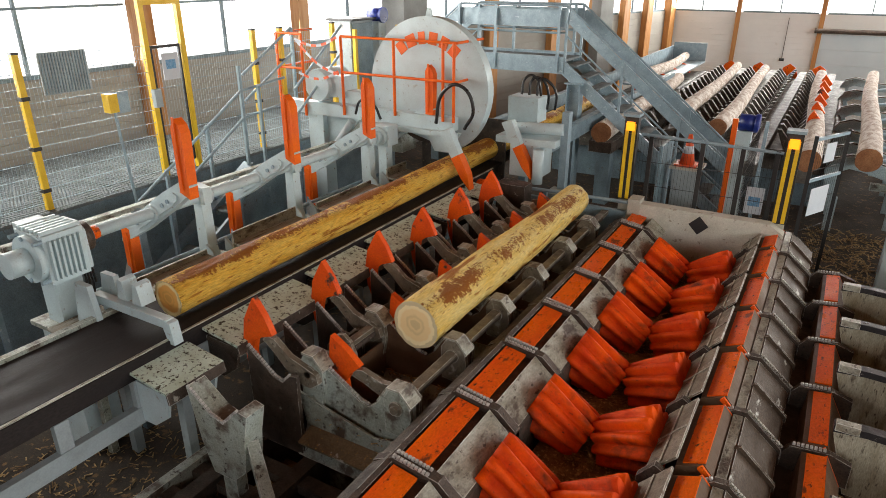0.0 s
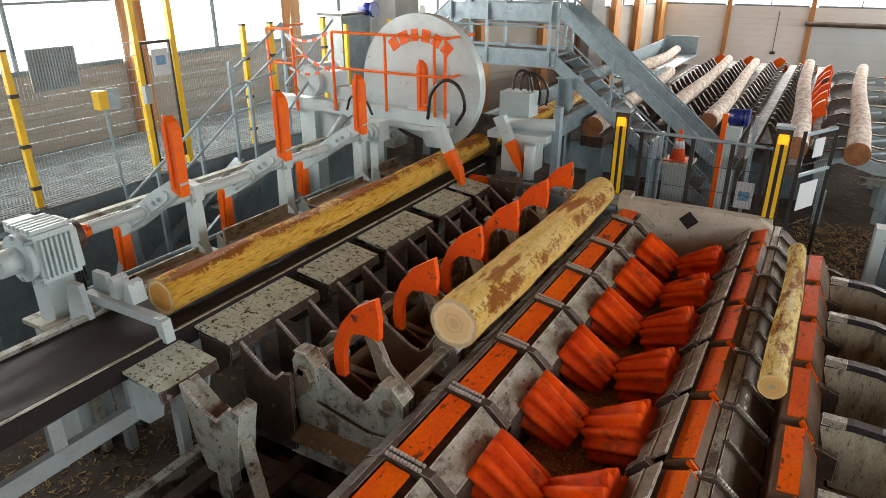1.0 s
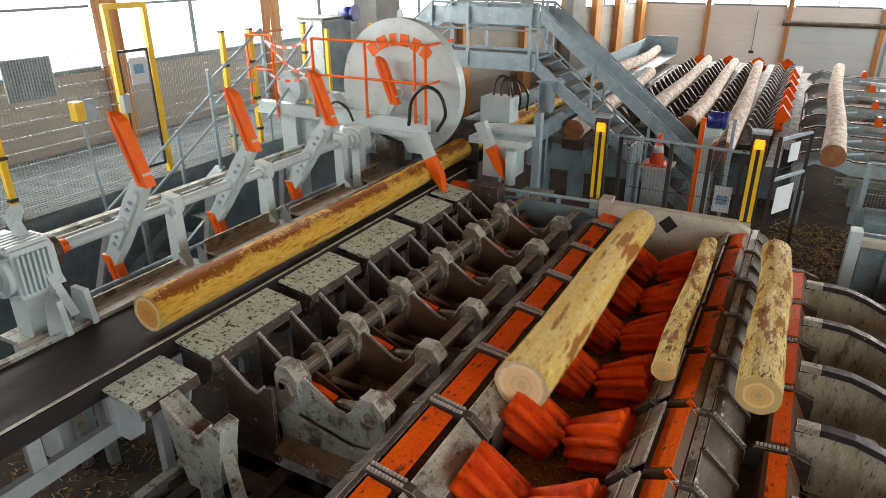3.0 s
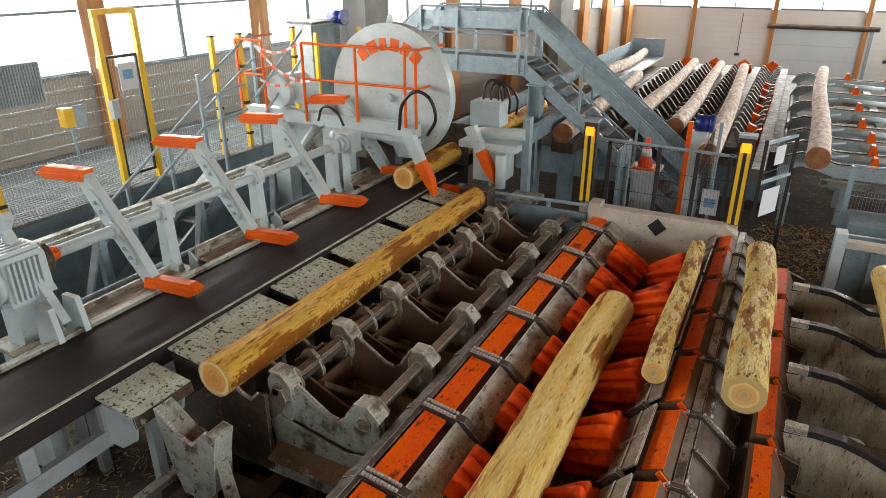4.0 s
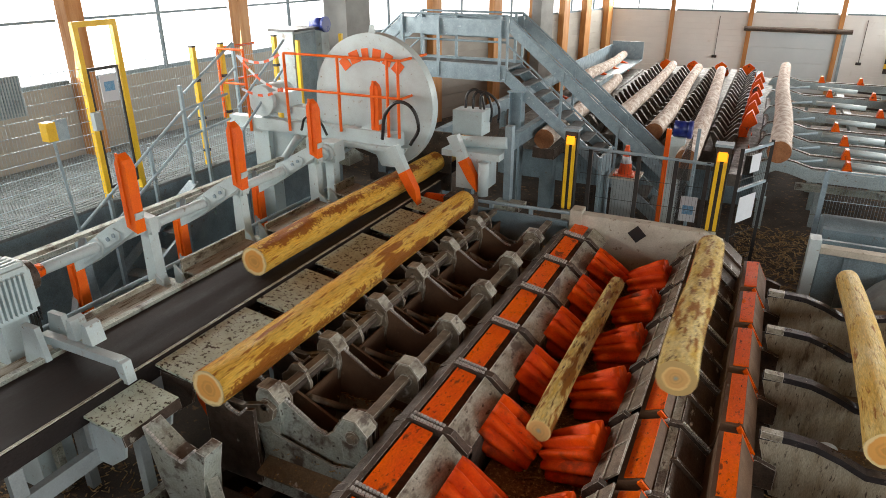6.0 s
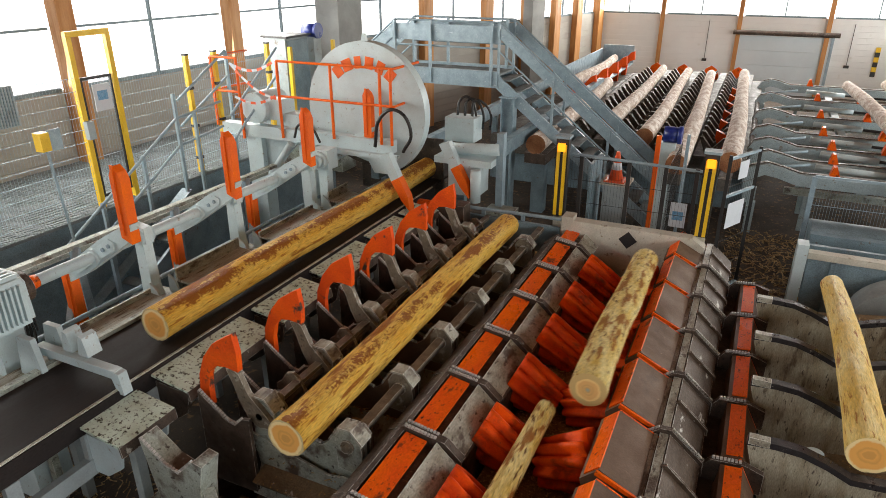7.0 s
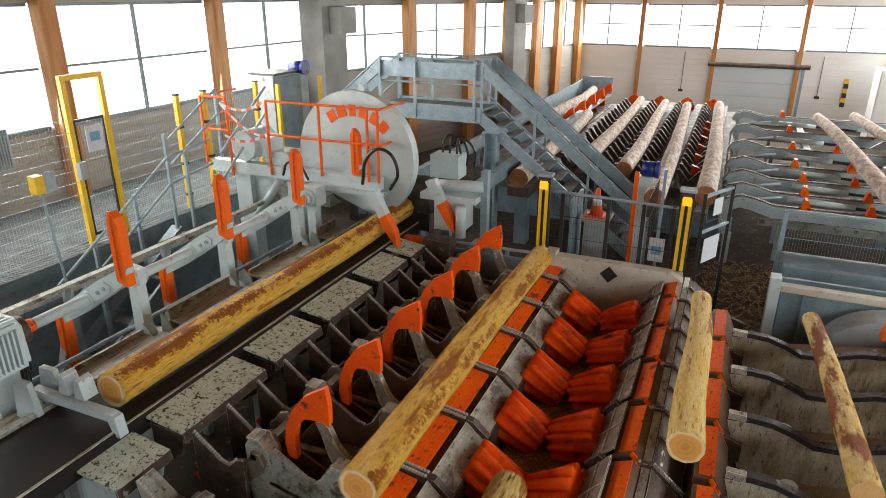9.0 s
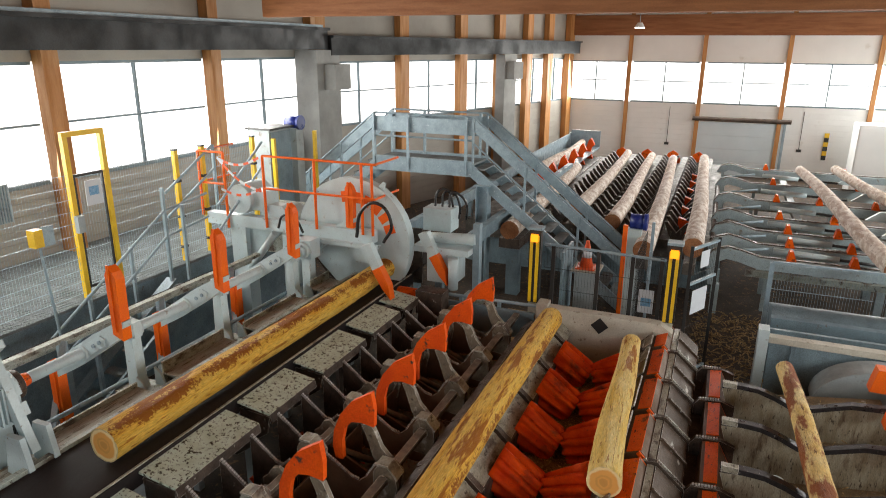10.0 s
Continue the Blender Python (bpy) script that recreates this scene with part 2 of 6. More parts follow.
def streaked(base, name, toward, half, bark=(0.3, 0.1, 0.012)):
    """A log's skin with a ragged strip of bark left on the side that faces toward (x, z)."""
    m = base.copy()
    m.name = name
    n, l = m.node_tree.nodes, m.node_tree.links
    b = n["Principled BSDF"]
    skin = b.inputs["Base Color"].links[0].from_socket
    tc, flat, unit, dot = n.new("ShaderNodeTexCoord"), n.new("ShaderNodeVectorMath"), n.new("ShaderNodeVectorMath"), n.new("ShaderNodeVectorMath")
    flat.operation, unit.operation, dot.operation = "MULTIPLY", "NORMALIZE", "DOT_PRODUCT"
    flat.inputs[1].default_value = (1, 0, 1)
    dot.inputs[1].default_value = Vector((toward[0], 0, toward[1])).normalized()
    l.new(tc.outputs["Object"], flat.inputs[0])
    l.new(flat.outputs[0], unit.inputs[0])
    l.new(unit.outputs[0], dot.inputs[0])
    total = dot.outputs["Value"]
    for size, amount in ((1.6, 0.5), (9.0, 0.35), (34.0, 0.4)):
        t, sc, ad = n.new("ShaderNodeTexNoise"), n.new("ShaderNodeMath"), n.new("ShaderNodeMath")
        t.inputs["Scale"].default_value, t.inputs["Detail"].default_value = size, 4
        l.new(tc.outputs["Object"], t.inputs["Vector"])
        sc.operation = "MULTIPLY_ADD"
        sc.inputs[1].default_value, sc.inputs[2].default_value = amount, -0.5 * amount
        l.new(t.outputs["Fac"], sc.inputs[0])
        l.new(sc.outputs[0], ad.inputs[0])
        l.new(total, ad.inputs[1])
        total = ad.outputs[0]
    r = n.new("ShaderNodeMapRange")
    edge = math.cos(math.radians(half))
    r.inputs["From Min"].default_value, r.inputs["From Max"].default_value = edge - 0.01, edge + 0.06
    l.new(total, r.inputs["Value"])
    x = n.new("ShaderNodeMix")
    x.data_type = "RGBA"
    l.new(r.outputs[0], x.inputs["Factor"])
    l.new(skin, x.inputs["A"])
    x.inputs["B"].default_value = (*bark, 1)
    l.new(x.outputs["Result"], b.inputs["Base Color"])
    return m


def sawn_end(name, radius, heart, sap, chalk=None):
    """End grain: pale sapwood round a darker heart, with growth rings and perhaps a dab of chalk."""
    m = bpy.data.materials.new(name)
    m.use_nodes = True
    n, l = m.node_tree.nodes, m.node_tree.links
    b = n["Principled BSDF"]
    b.inputs["Roughness"].default_value = 0.7
    tc, flat, length, t, ad = n.new("ShaderNodeTexCoord"), n.new("ShaderNodeVectorMath"), n.new("ShaderNodeVectorMath"), n.new("ShaderNodeTexNoise"), n.new("ShaderNodeMath")
    flat.operation, length.operation = "MULTIPLY", "LENGTH"
    flat.inputs[1].default_value = (1 / radius, 0, 1 / radius)
    t.inputs["Scale"].default_value, t.inputs["Detail"].default_value = 11.0, 5
    ad.operation = "MULTIPLY_ADD"
    ad.inputs[1].default_value = 0.3
    l.new(tc.outputs["Object"], flat.inputs[0])
    l.new(flat.outputs[0], length.inputs[0])
    l.new(tc.outputs["Object"], t.inputs["Vector"])
    l.new(t.outputs["Fac"], ad.inputs[0])
    l.new(length.outputs["Value"], ad.inputs[2])
    ramp = n.new("ShaderNodeValToRGB")
    e = ramp.color_ramp.elements
    e[0].position, e[0].color = 0.1, (*(chalk or tuple(c * 0.8 for c in heart)), 1)
    e[1].position, e[1].color = 1.08, (*tuple(c * 0.7 for c in sap), 1)
    for at, c in ((0.34, tuple(v * 0.82 for v in heart)), (0.4, heart), (0.52, tuple(v * 0.85 for v in heart)), (0.6, heart), (0.8, heart), (0.87, sap), (0.96, sap)):
        k = e.new(at)
        k.color = (*c, 1)
    l.new(ad.outputs[0], ramp.inputs[0])
    l.new(ramp.outputs[0], b.inputs["Base Color"])
    bp = n.new("ShaderNodeBump")
    bp.inputs["Strength"].default_value, bp.inputs["Distance"].default_value = 0.4, 0.02
    l.new(t.outputs["Fac"], bp.inputs["Height"])
    l.new(bp.outputs[0], b.inputs["Normal"])
    return m


HEARTY = sawn_end("sawn_end_with_orange_heart", 0.21, (0.85, 0.42, 0.1), (0.92, 0.72, 0.36))
PALEEND = sawn_end("pale_sawn_end", 0.26, (0.9, 0.66, 0.33), (0.93, 0.76, 0.45))
CHALKED = sawn_end("chalked_sawn_end", 0.15, (0.72, 0.45, 0.16), (0.82, 0.6, 0.24), (0.16, 0.42, 0.42))
STREAK_A = streaked(LOGSKIN, "debarked_log_with_streak", (0.25, 1.0), 24)
STREAK_A = streaked(STREAK_A, "debarked_log_with_two_streaks", (-0.77, -0.63), 15)
STREAK_G = streaked(LOGSKIN, "debarked_log_with_side_streak", (0.5, 0.85), 22)
STREAK_B = streaked(LOGPALE, "pale_log_with_streak", (0.6, 0.8), 16)
BLUE = material("blue_motor_paint", (0.012, 0.03, 0.22), (0.016, 0.04, 0.27), 0.4, 0.0, 4.0, 0.05)
WHITE = material("white_paper", (0.62, 0.66, 0.70), (0.56, 0.6, 0.65), 0.6, 0.0, 3.0, 0.0, grit=0.9)
INK = material("blue_print", (0.12, 0.35, 0.6), (0.3, 0.5, 0.7), 0.6, 0.0, 20.0, 0.0)
CONEM = material("traffic_cone_plastic", (0.85, 0.13, 0.03), (0.75, 0.1, 0.03), 0.5, 0.0, 6.0, 0.05, grit=0.85)
# Cabinet grey; also the light grey belt frame with its shade in the colour.
CABINET = material("cabinet_and_shaded_frame_paint", (0.38, 0.44, 0.46), (0.3, 0.34, 0.35), 0.5, 0.0, 3.0, 0.05, spots=(0.16, 0.12, 0.085), spot_at=0.63, spot_scale=5, soft_edge=0.1, grit=0.85)
SLOPE = material("scratched_brown_plate", (0.14, 0.1, 0.072), (0.085, 0.058, 0.04), 0.45, 0.05, 3.0, 0.2, stretch=(1.2, 0.5, 1.2), spots=(0.6, 0.59, 0.54), spot_at=0.64, spot_scale=5, flecks=(0.045, 0.03, 0.022), fleck_at=0.62, fleck_scale=18, edge=(0.65, 0.63, 0.58), gloss=0.2)
BEDM = material("chip_strewn_brown_bed", (0.34, 0.25, 0.14), (0.2, 0.145, 0.085), 0.7, 0.0, 3.0, 0.4, spots=(0.6, 0.58, 0.5), spot_at=0.63, spot_scale=4, flecks=(0.5, 0.3, 0.1), fleck_at=0.61, fleck_scale=30)
CHUTE = material("scratched_chute_steel", (0.52, 0.48, 0.37), (0.32, 0.265, 0.17), 0.5, 0.05, 4.0, 0.3, stretch=(2.0, 1, 0.5), spots=(0.14, 0.1, 0.065), spot_at=0.58, spot_scale=5, soft_edge=0.1, flecks=(0.08, 0.058, 0.04), fleck_at=0.6, fleck_scale=20, edge=(0.75, 0.73, 0.68))
RUBBER = material("black_runner_rail", (0.05, 0.045, 0.05), (0.025, 0.022, 0.024), 0.4, 0.2, 6.0, 0.1, flecks=(0.45, 0.43, 0.4), fleck_at=0.66, fleck_scale=20)
BENCH = material("beige_bench_boards", (0.5, 0.48, 0.41), (0.38, 0.35, 0.28), 0.8, 0.0, 3.0, 0.2, stretch=(4, 0.4, 1), spots=(0.15, 0.11, 0.07), spot_at=0.58, flecks=(0.1, 0.07, 0.045), fleck_at=0.64, fleck_scale=20)
DECKM = material("pale_steel_blue_paint", (0.42, 0.52, 0.55), (0.33, 0.41, 0.43), 0.5, 0.0, 3.0, 0.08, spots=(0.2, 0.17, 0.13), spot_at=0.64, flecks=(0.14, 0.12, 0.09), fleck_at=0.66, fleck_scale=16)
HOSE = material("black_rubber_hose", (0.015, 0.015, 0.016), (0.025, 0.025, 0.025), 0.4, 0.0, 9.0, 0.05)
for m_, heart in ((ENDGRAIN, (0.74, 0.34, 0.1, 1)),):
    n_, l_ = m_.node_tree.nodes, m_.node_tree.links
    b_ = n_["Principled BSDF"]
    was = b_.inputs["Base Color"].links[0].from_socket
    tc_, wv, mx = n_.new("ShaderNodeTexCoord"), n_.new("ShaderNodeTexWave"), n_.new("ShaderNodeMix")
    wv.wave_type, wv.rings_direction = "RINGS", "Y"
    wv.inputs["Scale"].default_value, wv.inputs["Distortion"].default_value = 16, 1.5
    half = n_.new("ShaderNodeMath")
    half.operation, half.inputs[1].default_value = "MULTIPLY", 0.4
    mx.data_type = "RGBA"
    l_.new(tc_.outputs["Object"], wv.inputs["Vector"])
    l_.new(wv.outputs["Fac"], half.inputs[0])
    l_.new(half.outputs[0], mx.inputs["Factor"])
    l_.new(was, mx.inputs["A"])
    mx.inputs["B"].default_value = heart
    l_.new(mx.outputs["Result"], b_.inputs["Base Color"])
LAMPGLOW = glow("amber_signal_glow", (1.0, 0.3, 0.01), 1.3)
SKYGLOW = glow("bright_overcast", (0.97, 0.98, 1.0), 1.25)
LAMPWHITE = glow("hall_lamp_glow", (1.0, 0.97, 0.9), 6.0)


# ---------------------------------------------------------------- mesh helpers
def hexa(bm, lo, hi, m=None):
    """A box between two corners."""
    (x0, y0, z0), (x1, y1, z1) = lo, hi
    v = [bm.verts.new(p) for p in ((x0, y0, z0), (x1, y0, z0), (x1, y1, z0), (x0, y1, z0),
                                   (x0, y0, z1), (x1, y0, z1), (x1, y1, z1), (x0, y1, z1))]
    if m:
        for q in v:
            q.co = m @ q.co
    for f in ((3, 2, 1, 0), (4, 5, 6, 7), (0, 1, 5, 4), (1, 2, 6, 5), (2, 3, 7, 6), (3, 0, 4, 7)):
        bm.faces.new([v[i] for i in f])
    return bm


def prism(bm, outline, y0, y1):
    """An (x, z) outline drawn out along y."""
    area = sum(a[0] * b[1] - b[0] * a[1] for a, b in zip(outline, outline[1:] + outline[:1]))
    if area < 0:
        outline = outline[::-1]
    a = [bm.verts.new((x, y0, z)) for x, z in outline]
    b = [bm.verts.new((x, y1, z)) for x, z in outline]
    bm.faces.new(a)
    bm.faces.new(b[::-1])
    for i in range(len(a)):
        j = (i + 1) % len(a)
        bm.faces.new((a[j], a[i], b[i], b[j]))
    return bm


def tube(bm, p, q, r, r2=None, n=14):
    """A round bar from p to q."""
    p, q = Vector(p), Vector(q)
    d = q - p
    turn = d.to_track_quat("Z", "Y").to_matrix().to_4x4()
    bmesh.ops.create_cone(bm, cap_ends=True, segments=n, radius1=r, radius2=r if r2 is None else r2, depth=d.length,
                          matrix=Matrix.Translation((p + q) / 2) @ turn)
    return bm


def beam(bm, p, q, w, h, up=(0, 0, 1)):
    """A square bar from p to q, w wide and h deep."""
    p, q = Vector(p), Vector(q)
    d = q - p
    z = d.normalized()
    x = z.cross(Vector(up))
    if x.length < 1e-4:
        x = Vector((1, 0, 0))
    x.normalize()
    y = z.cross(x)
    m = Matrix((x, y, z)).transposed().to_4x4()
    m.translation = p
    return hexa(bm, (-w / 2, -h / 2, 0), (w / 2, h / 2, d.length), m)


def plate(bm, a, b, c, d, thick):
    """A slab on the four corners a, b, c, d, thick metres below them."""
    a, b, c, d = (Vector(p) for p in (a, b, c, d))
    n = (b - a).cross(d - a).normalized() * thick
    top, low = [bm.verts.new(p) for p in (a, b, c, d)], [bm.verts.new(p - n) for p in (a, b, c, d)]
    bm.faces.new(top)
    bm.faces.new(low[::-1])
    for i in range(4):
        j = (i + 1) % 4
        bm.faces.new((top[j], top[i], low[i], low[j]))
    return bm


def mesh(name, bm, mat, bevel=0.0, smooth=False):
    if bevel:
        bmesh.ops.bevel(bm, geom=[e for e in bm.edges if len(e.link_faces) == 2 and e.calc_face_angle(0) > 0.6], offset=bevel,
                        segments=1, affect="EDGES", profile=0.6)
    bmesh.ops.recalc_face_normals(bm, faces=bm.faces)
    me = bpy.data.meshes.new(name)
    bm.to_mesh(me)
    bm.free()
    for x in (mat if isinstance(mat, (list, tuple)) else [mat]):
        me.materials.append(x)
    if smooth:
        for f in me.polygons:
            f.use_smooth = len(f.vertices) == 4
    return me


def part(name, bm, mat, parent, label="", bevel=0.0, smooth=False):
    ob = new(name, mesh(name, bm, mat, bevel, smooth))
    ob.parent = parent
    return tagged(ob, label)


def thing(name, label, category, group="", kind="", at=None):
    ob = new(name)
    if at is not None:
        ob.matrix_basis = at
    return tagged(ob, label, category, group, kind)


def solid(name, bm, mat, label, category, group="", kind="", bevel=0.0, smooth=False):
    return tagged(new(name, mesh(name, bm, mat, bevel, smooth)), label, category, group, kind)


B = bmesh.new

# ---------------------------------------------------------------- hall
WEST, EAST, SOUTH, NORTH, ROOF = -11.5, 9.6, -7.6, 33.6, 7.0
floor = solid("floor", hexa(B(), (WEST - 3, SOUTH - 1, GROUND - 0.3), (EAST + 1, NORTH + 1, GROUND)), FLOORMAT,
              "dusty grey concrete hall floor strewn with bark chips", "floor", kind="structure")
ceiling = B()
hexa(ceiling, (WEST - 2, SOUTH - 1, ROOF), (EAST + 1, NORTH + 1, ROOF + 0.2))
for i in range(22):
    y = SOUTH + 1 + 1.85 * i
    hexa(ceiling, (WEST - 0.5, y, ROOF - 0.22), (EAST, y + 0.14, ROOF - 0.001))
solid("ceiling", ceiling, ROOFWOOD, "red-brown timber roof deck with purlins", "ceiling", kind="structure")
for y in (-1.5, 6.0, 13.5):
    solid("roof_beam", hexa(B(), (-10.2, y, 5.92), (EAST, y + 0.24, ROOF - 0.22)), ROOFWOOD,
          "orange-brown glued timber roof beam spanning the hall", "roof beam", "roof beams", "structure", bevel=0.01)


def window_wall(name, m, bays, sill, middle, top, floor_z, length, ends, muntin=2, post_mat=TIMBER, label="", boards=True, skin=CLAD, post_w=0.17, post_d=0.3):
    """A clad wall with a band of tall panes. In its own space x runs along the wall, y points out, z up."""
    wall = thing(name, label, "wall", kind="structure", at=m)
    a, b = ends
    low, high = B(), B()
    hexa(low, (a, 0, floor_z), (b, 0.2, sill))
    part("lower_wall", low, skin, wall)
    hexa(high, (a, 0, top), (b, 0.2, ROOF + 0.1))
    part("upper_wall", high, skin, wall)
    if boards:
        z = sill - 0.012
        while z > max(floor_z, -0.4):
            part("cladding_board", hexa(B(), (a, -0.022, z - 0.23), (b, -0.001, z)), skin, wall, bevel=0.006)
            z -= 0.242
    for i, x in enumerate(bays):
        part("post", hexa(B(), (x - post_w, -post_d, floor_z), (x + post_w, -0.03, ROOF)), post_mat, wall, "warm orange timber post", bevel=0.012)
    for x0, x1 in zip(bays, bays[1:]):
        w = part("window", hexa(B(), (x0 + 0.17, 0.02, sill), (x1 - 0.17, 0.1, sill + 0.07)), BLUEGREY, wall, "dark metal framed window of bright milky panes")
        n = muntin
        for k in range(1, n):
            x = x0 + (x1 - x0) * k / n
            part("mullion", hexa(B(), (x - 0.022, 0.025, sill + 0.07), (x + 0.022, 0.095, top - 0.06)), BLUEGREY, w)
        part("transom", hexa(B(), (x0 + 0.17, 0.03, middle - 0.02), (x1 - 0.17, 0.09, middle + 0.02)), BLUEGREY, w)
        part("head", hexa(B(), (x0 + 0.17, 0.02, top - 0.06), (x1 - 0.17, 0.1, top)), BLUEGREY, w)
    return wall


# left wall: straight part, concrete pier, then a part that draws in towards the far corner
west = Matrix(((0, -1, 0, WEST), (1, 0, 0, 0), (0, 0, 1, 0), (0, 0, 0, 1)))
window_wall("wall_west", west, [-4.4, -0.1, 4.2, 8.5, 12.9, 17.2], 2.68, 3.81, 4.95, GROUND, 0, (SOUTH, 17.3),
            label="grey-beige boarded wall with a band of bright windows")
corner = Vector((-7.15, NORTH, 0))
start = Vector((WEST, 17.3, 0))
along = (corner - start).normalized()
out = Vector((-along.y, along.x, 0))
slant = Matrix(((along.x, out.x, 0, start.x), (along.y, out.y, 0, start.y), (0, 0, 1, 0), (0, 0, 0, 1)))
window_wall("wall_west_far", slant, [0.2, 4.1, 7.6, 10.3, 12.6, 14.5, 16.6], 2.75, 3.85, 4.8, GROUND, 0, (0, 16.9), post_w=0.23,
            label="grey wall with timber posts and bright windows")
far = Matrix(((1, 0, 0, 0), (0, 1, 0, NORTH), (0, 0, 1, 0), (0, 0, 0, 1)))
K = (NORTH + 0.27) / 26.27
bay = [0.31 + (x - 0.31) * K for x in (-5.6, -3.15, -0.57, 2.16, 4.85, 7.5)]
window_wall("wall_north", far, bay, 2.77, 3.77, 4.68, GROUND, 0, (-7.6, EAST + 0.4),
            skin=PANELM, post_w=0.09, post_d=0.16, label="pale panelled end wall with a band of bright windows")
solid("wall_plate", hexa(B(), (-7.2, NORTH - 0.21, 5.85), (EAST, NORTH - 0.001, ROOF - 0.23)), ROOFWOOD, "red-brown timber plate along the head of the end wall", "wall plate", kind="structure")
# East and south walls are never in view; they close the hall, windows assumed.
east = Matrix(((0, 1, 0, EAST), (-1, 0, 0, 0), (0, 0, 1, 0), (0, 0, 0, 1)))
window_wall("wall_east", east, [-33, -25, -17, -9, -1, 7], 2.7, 3.8, 5.2, GROUND, 0, (-NORTH, -SOUTH), boards=False,
            label="plain pale wall out of view with an assumed band of windows")
south = Matrix(((-1, 0, 0, 0), (0, -1, 0, SOUTH), (0, 0, 1, 0), (0, 0, 0, 1)))
window_wall("wall_south", south, [-9, -4, 1, 6, 11], 2.9, 4.0, 5.4, GROUND, 0, (-EAST, -WEST), boards=False,
            label="plain pale wall out of view with an assumed band of windows")

# daylight outside the panes
for lo, hi in (((WEST - 1.4, SOUTH, 2), (WEST - 1.38, 17.6, 6)), ((-12.5, NORTH + 1.2, 2), (EAST + 1, NORTH + 1.22, 6))):
    solid("backdrop", hexa(B(), lo, hi), SKYGLOW, "bright overcast daylight beyond the panes", "backdrop", kind="structure")
back = B()
hexa(back, (-1, 1.2, 2), (17.5, 1.22, 6), slant)
solid("backdrop", back, SKYGLOW, "bright overcast daylight beyond the panes", "backdrop", kind="structure")

pier = thing("concrete_pier", "grey concrete pier with a corbel carrying the crane rail", "pier", kind="structure")
part("shaft", hexa(B(), (-11.45, 16.5, GROUND), (-10.7, 17.75, 5.15)), CONCRETE, pier, bevel=0.02)
part("corbel", hexa(B(), (-10.699, 16.85, 4.02), (-10.3, 17.7, 4.75)), CONCRETE, pier, bevel=0.02)
pier2 = thing("concrete_pier", "grey concrete pier with a corbel carrying the crane rail", "pier", kind="structure", at=slant)
part("shaft", hexa(B(), (9.85, -0.75, GROUND), (10.75, -0.31, 4.98)), CONCRETE, pier2, bevel=0.02)
part("corbel", hexa(B(), (9.95, -1.15, 4.0), (10.65, -0.751, 4.7)), CONCRETE, pier2, bevel=0.02)
crane = thing("crane_runway", "dark grey steel crane runway beam along the wall", "crane beam", kind="structure")
part("web", hexa(B(), (-11.2, SOUTH, 5.16), (-10.8, 17.3, 5.7)), CRANEM, crane)
part("flange", hexa(B(), (-11.3, SOUTH, 5.7), (-10.7, 17.3, 5.78)), CRANEM, crane)
part("rail", hexa(B(), (-11.05, SOUTH, 5.78), (-10.95, 17.3, 5.86)), GALV, crane)
run2 = thing("crane_runway", "dark grey steel crane runway beam along the wall", "crane beam", kind="structure", at=slant)
part("web", hexa(B(), (0.2, -0.8, 5.0), (16.5, -0.5, 5.5)), CRANEM, run2)
part("flange", hexa(B(), (0.2, -0.9, 5.5), (16.5, -0.4, 5.57)), CRANEM, run2)

# garage door in the far wall
gdoor = thing("door_1", "pale blue sectional roller door, shut, in the end wall", "door", kind="structure")
gx0, gx1 = 0.31 + (-0.53 - 0.31) * K, 0.31 + (2.3 - 0.31) * K
for i in range(4):
    z0 = GROUND + i * 0.62
    part("panel", hexa(B(), (gx0, NORTH - 0.08, z0 + 0.004), (gx1, NORTH - 0.025, z0 + 0.616)), DOORM, gdoor, bevel=0.006)
part("frame", hexa(B(), (gx0 - 0.12, NORTH - 0.1, GROUND), (gx0 - 0.005, NORTH - 0.024, 2.2)), GALV, gdoor)
part("frame", hexa(B(), (gx1 + 0.005, NORTH - 0.1, GROUND), (gx1 + 0.12, NORTH - 0.024, 2.2)), GALV, gdoor)
part("head_roll", tube(B(), (gx0 - 0.25, NORTH - 0.2, 2.12), (gx1 + 0.3, NORTH - 0.2, 2.12), 0.1), WORN, gdoor)

# ---------------------------------------------------------------- saw line
YS = [4.02 + 0.98 * k for k in range(6)]        # stations of the step feeder
line = thing("belt_conveyor", "long black rubber belt conveyor on a grey steel frame", "conveyor")
part("belt", hexa(B(), (-5.6, -3.0, 1.17), (-4.74, 13.0, 1.2)), BELT, line, "black rubber belt")
part("side_rail", hexa(B(), (-4.735, -3.0, 1.0), (-4.68, 10.2, 1.195)), BELT, line, bevel=0.006)
part("rail_strip", hexa(B(), (-4.722, -3.0, 1.196), (-4.695, 10.2, 1.208)), SCUFFED, line, "scuffed edge strip")
# Rail, uprights and legs take a darker grey to paint in shade below the belt.
part("lower_rail", hexa(B(), (-4.74, -3.0, 0.55), (-4.66, 10.2, 0.72)), CABINET, line, bevel=0.006)
part("back_rail", hexa(B(), (-5.68, -3.0, 0.9), (-5.61, 10.2, 1.24)), DUSTY, line, bevel=0.006)
for i in range(18):
    y = -2.8 + 0.72 * i
    part("upright", hexa(B(), (-4.735, y, 0.721), (-4.67, y + 0.12, 0.999)), CABINET, line, bevel=0.006)
for i in range(7):
    y = -2.6 + 2.0 * i
    part("leg", hexa(B(), (-4.76, y, GROUND), (-4.66, y + 0.1, 0.549)), CABINET, line, bevel=0.006)
    part("leg", hexa(B(), (-5.7, y, GROUND), (-5.6, y + 0.1, 0.899)), CABINET, line, bevel=0.006)

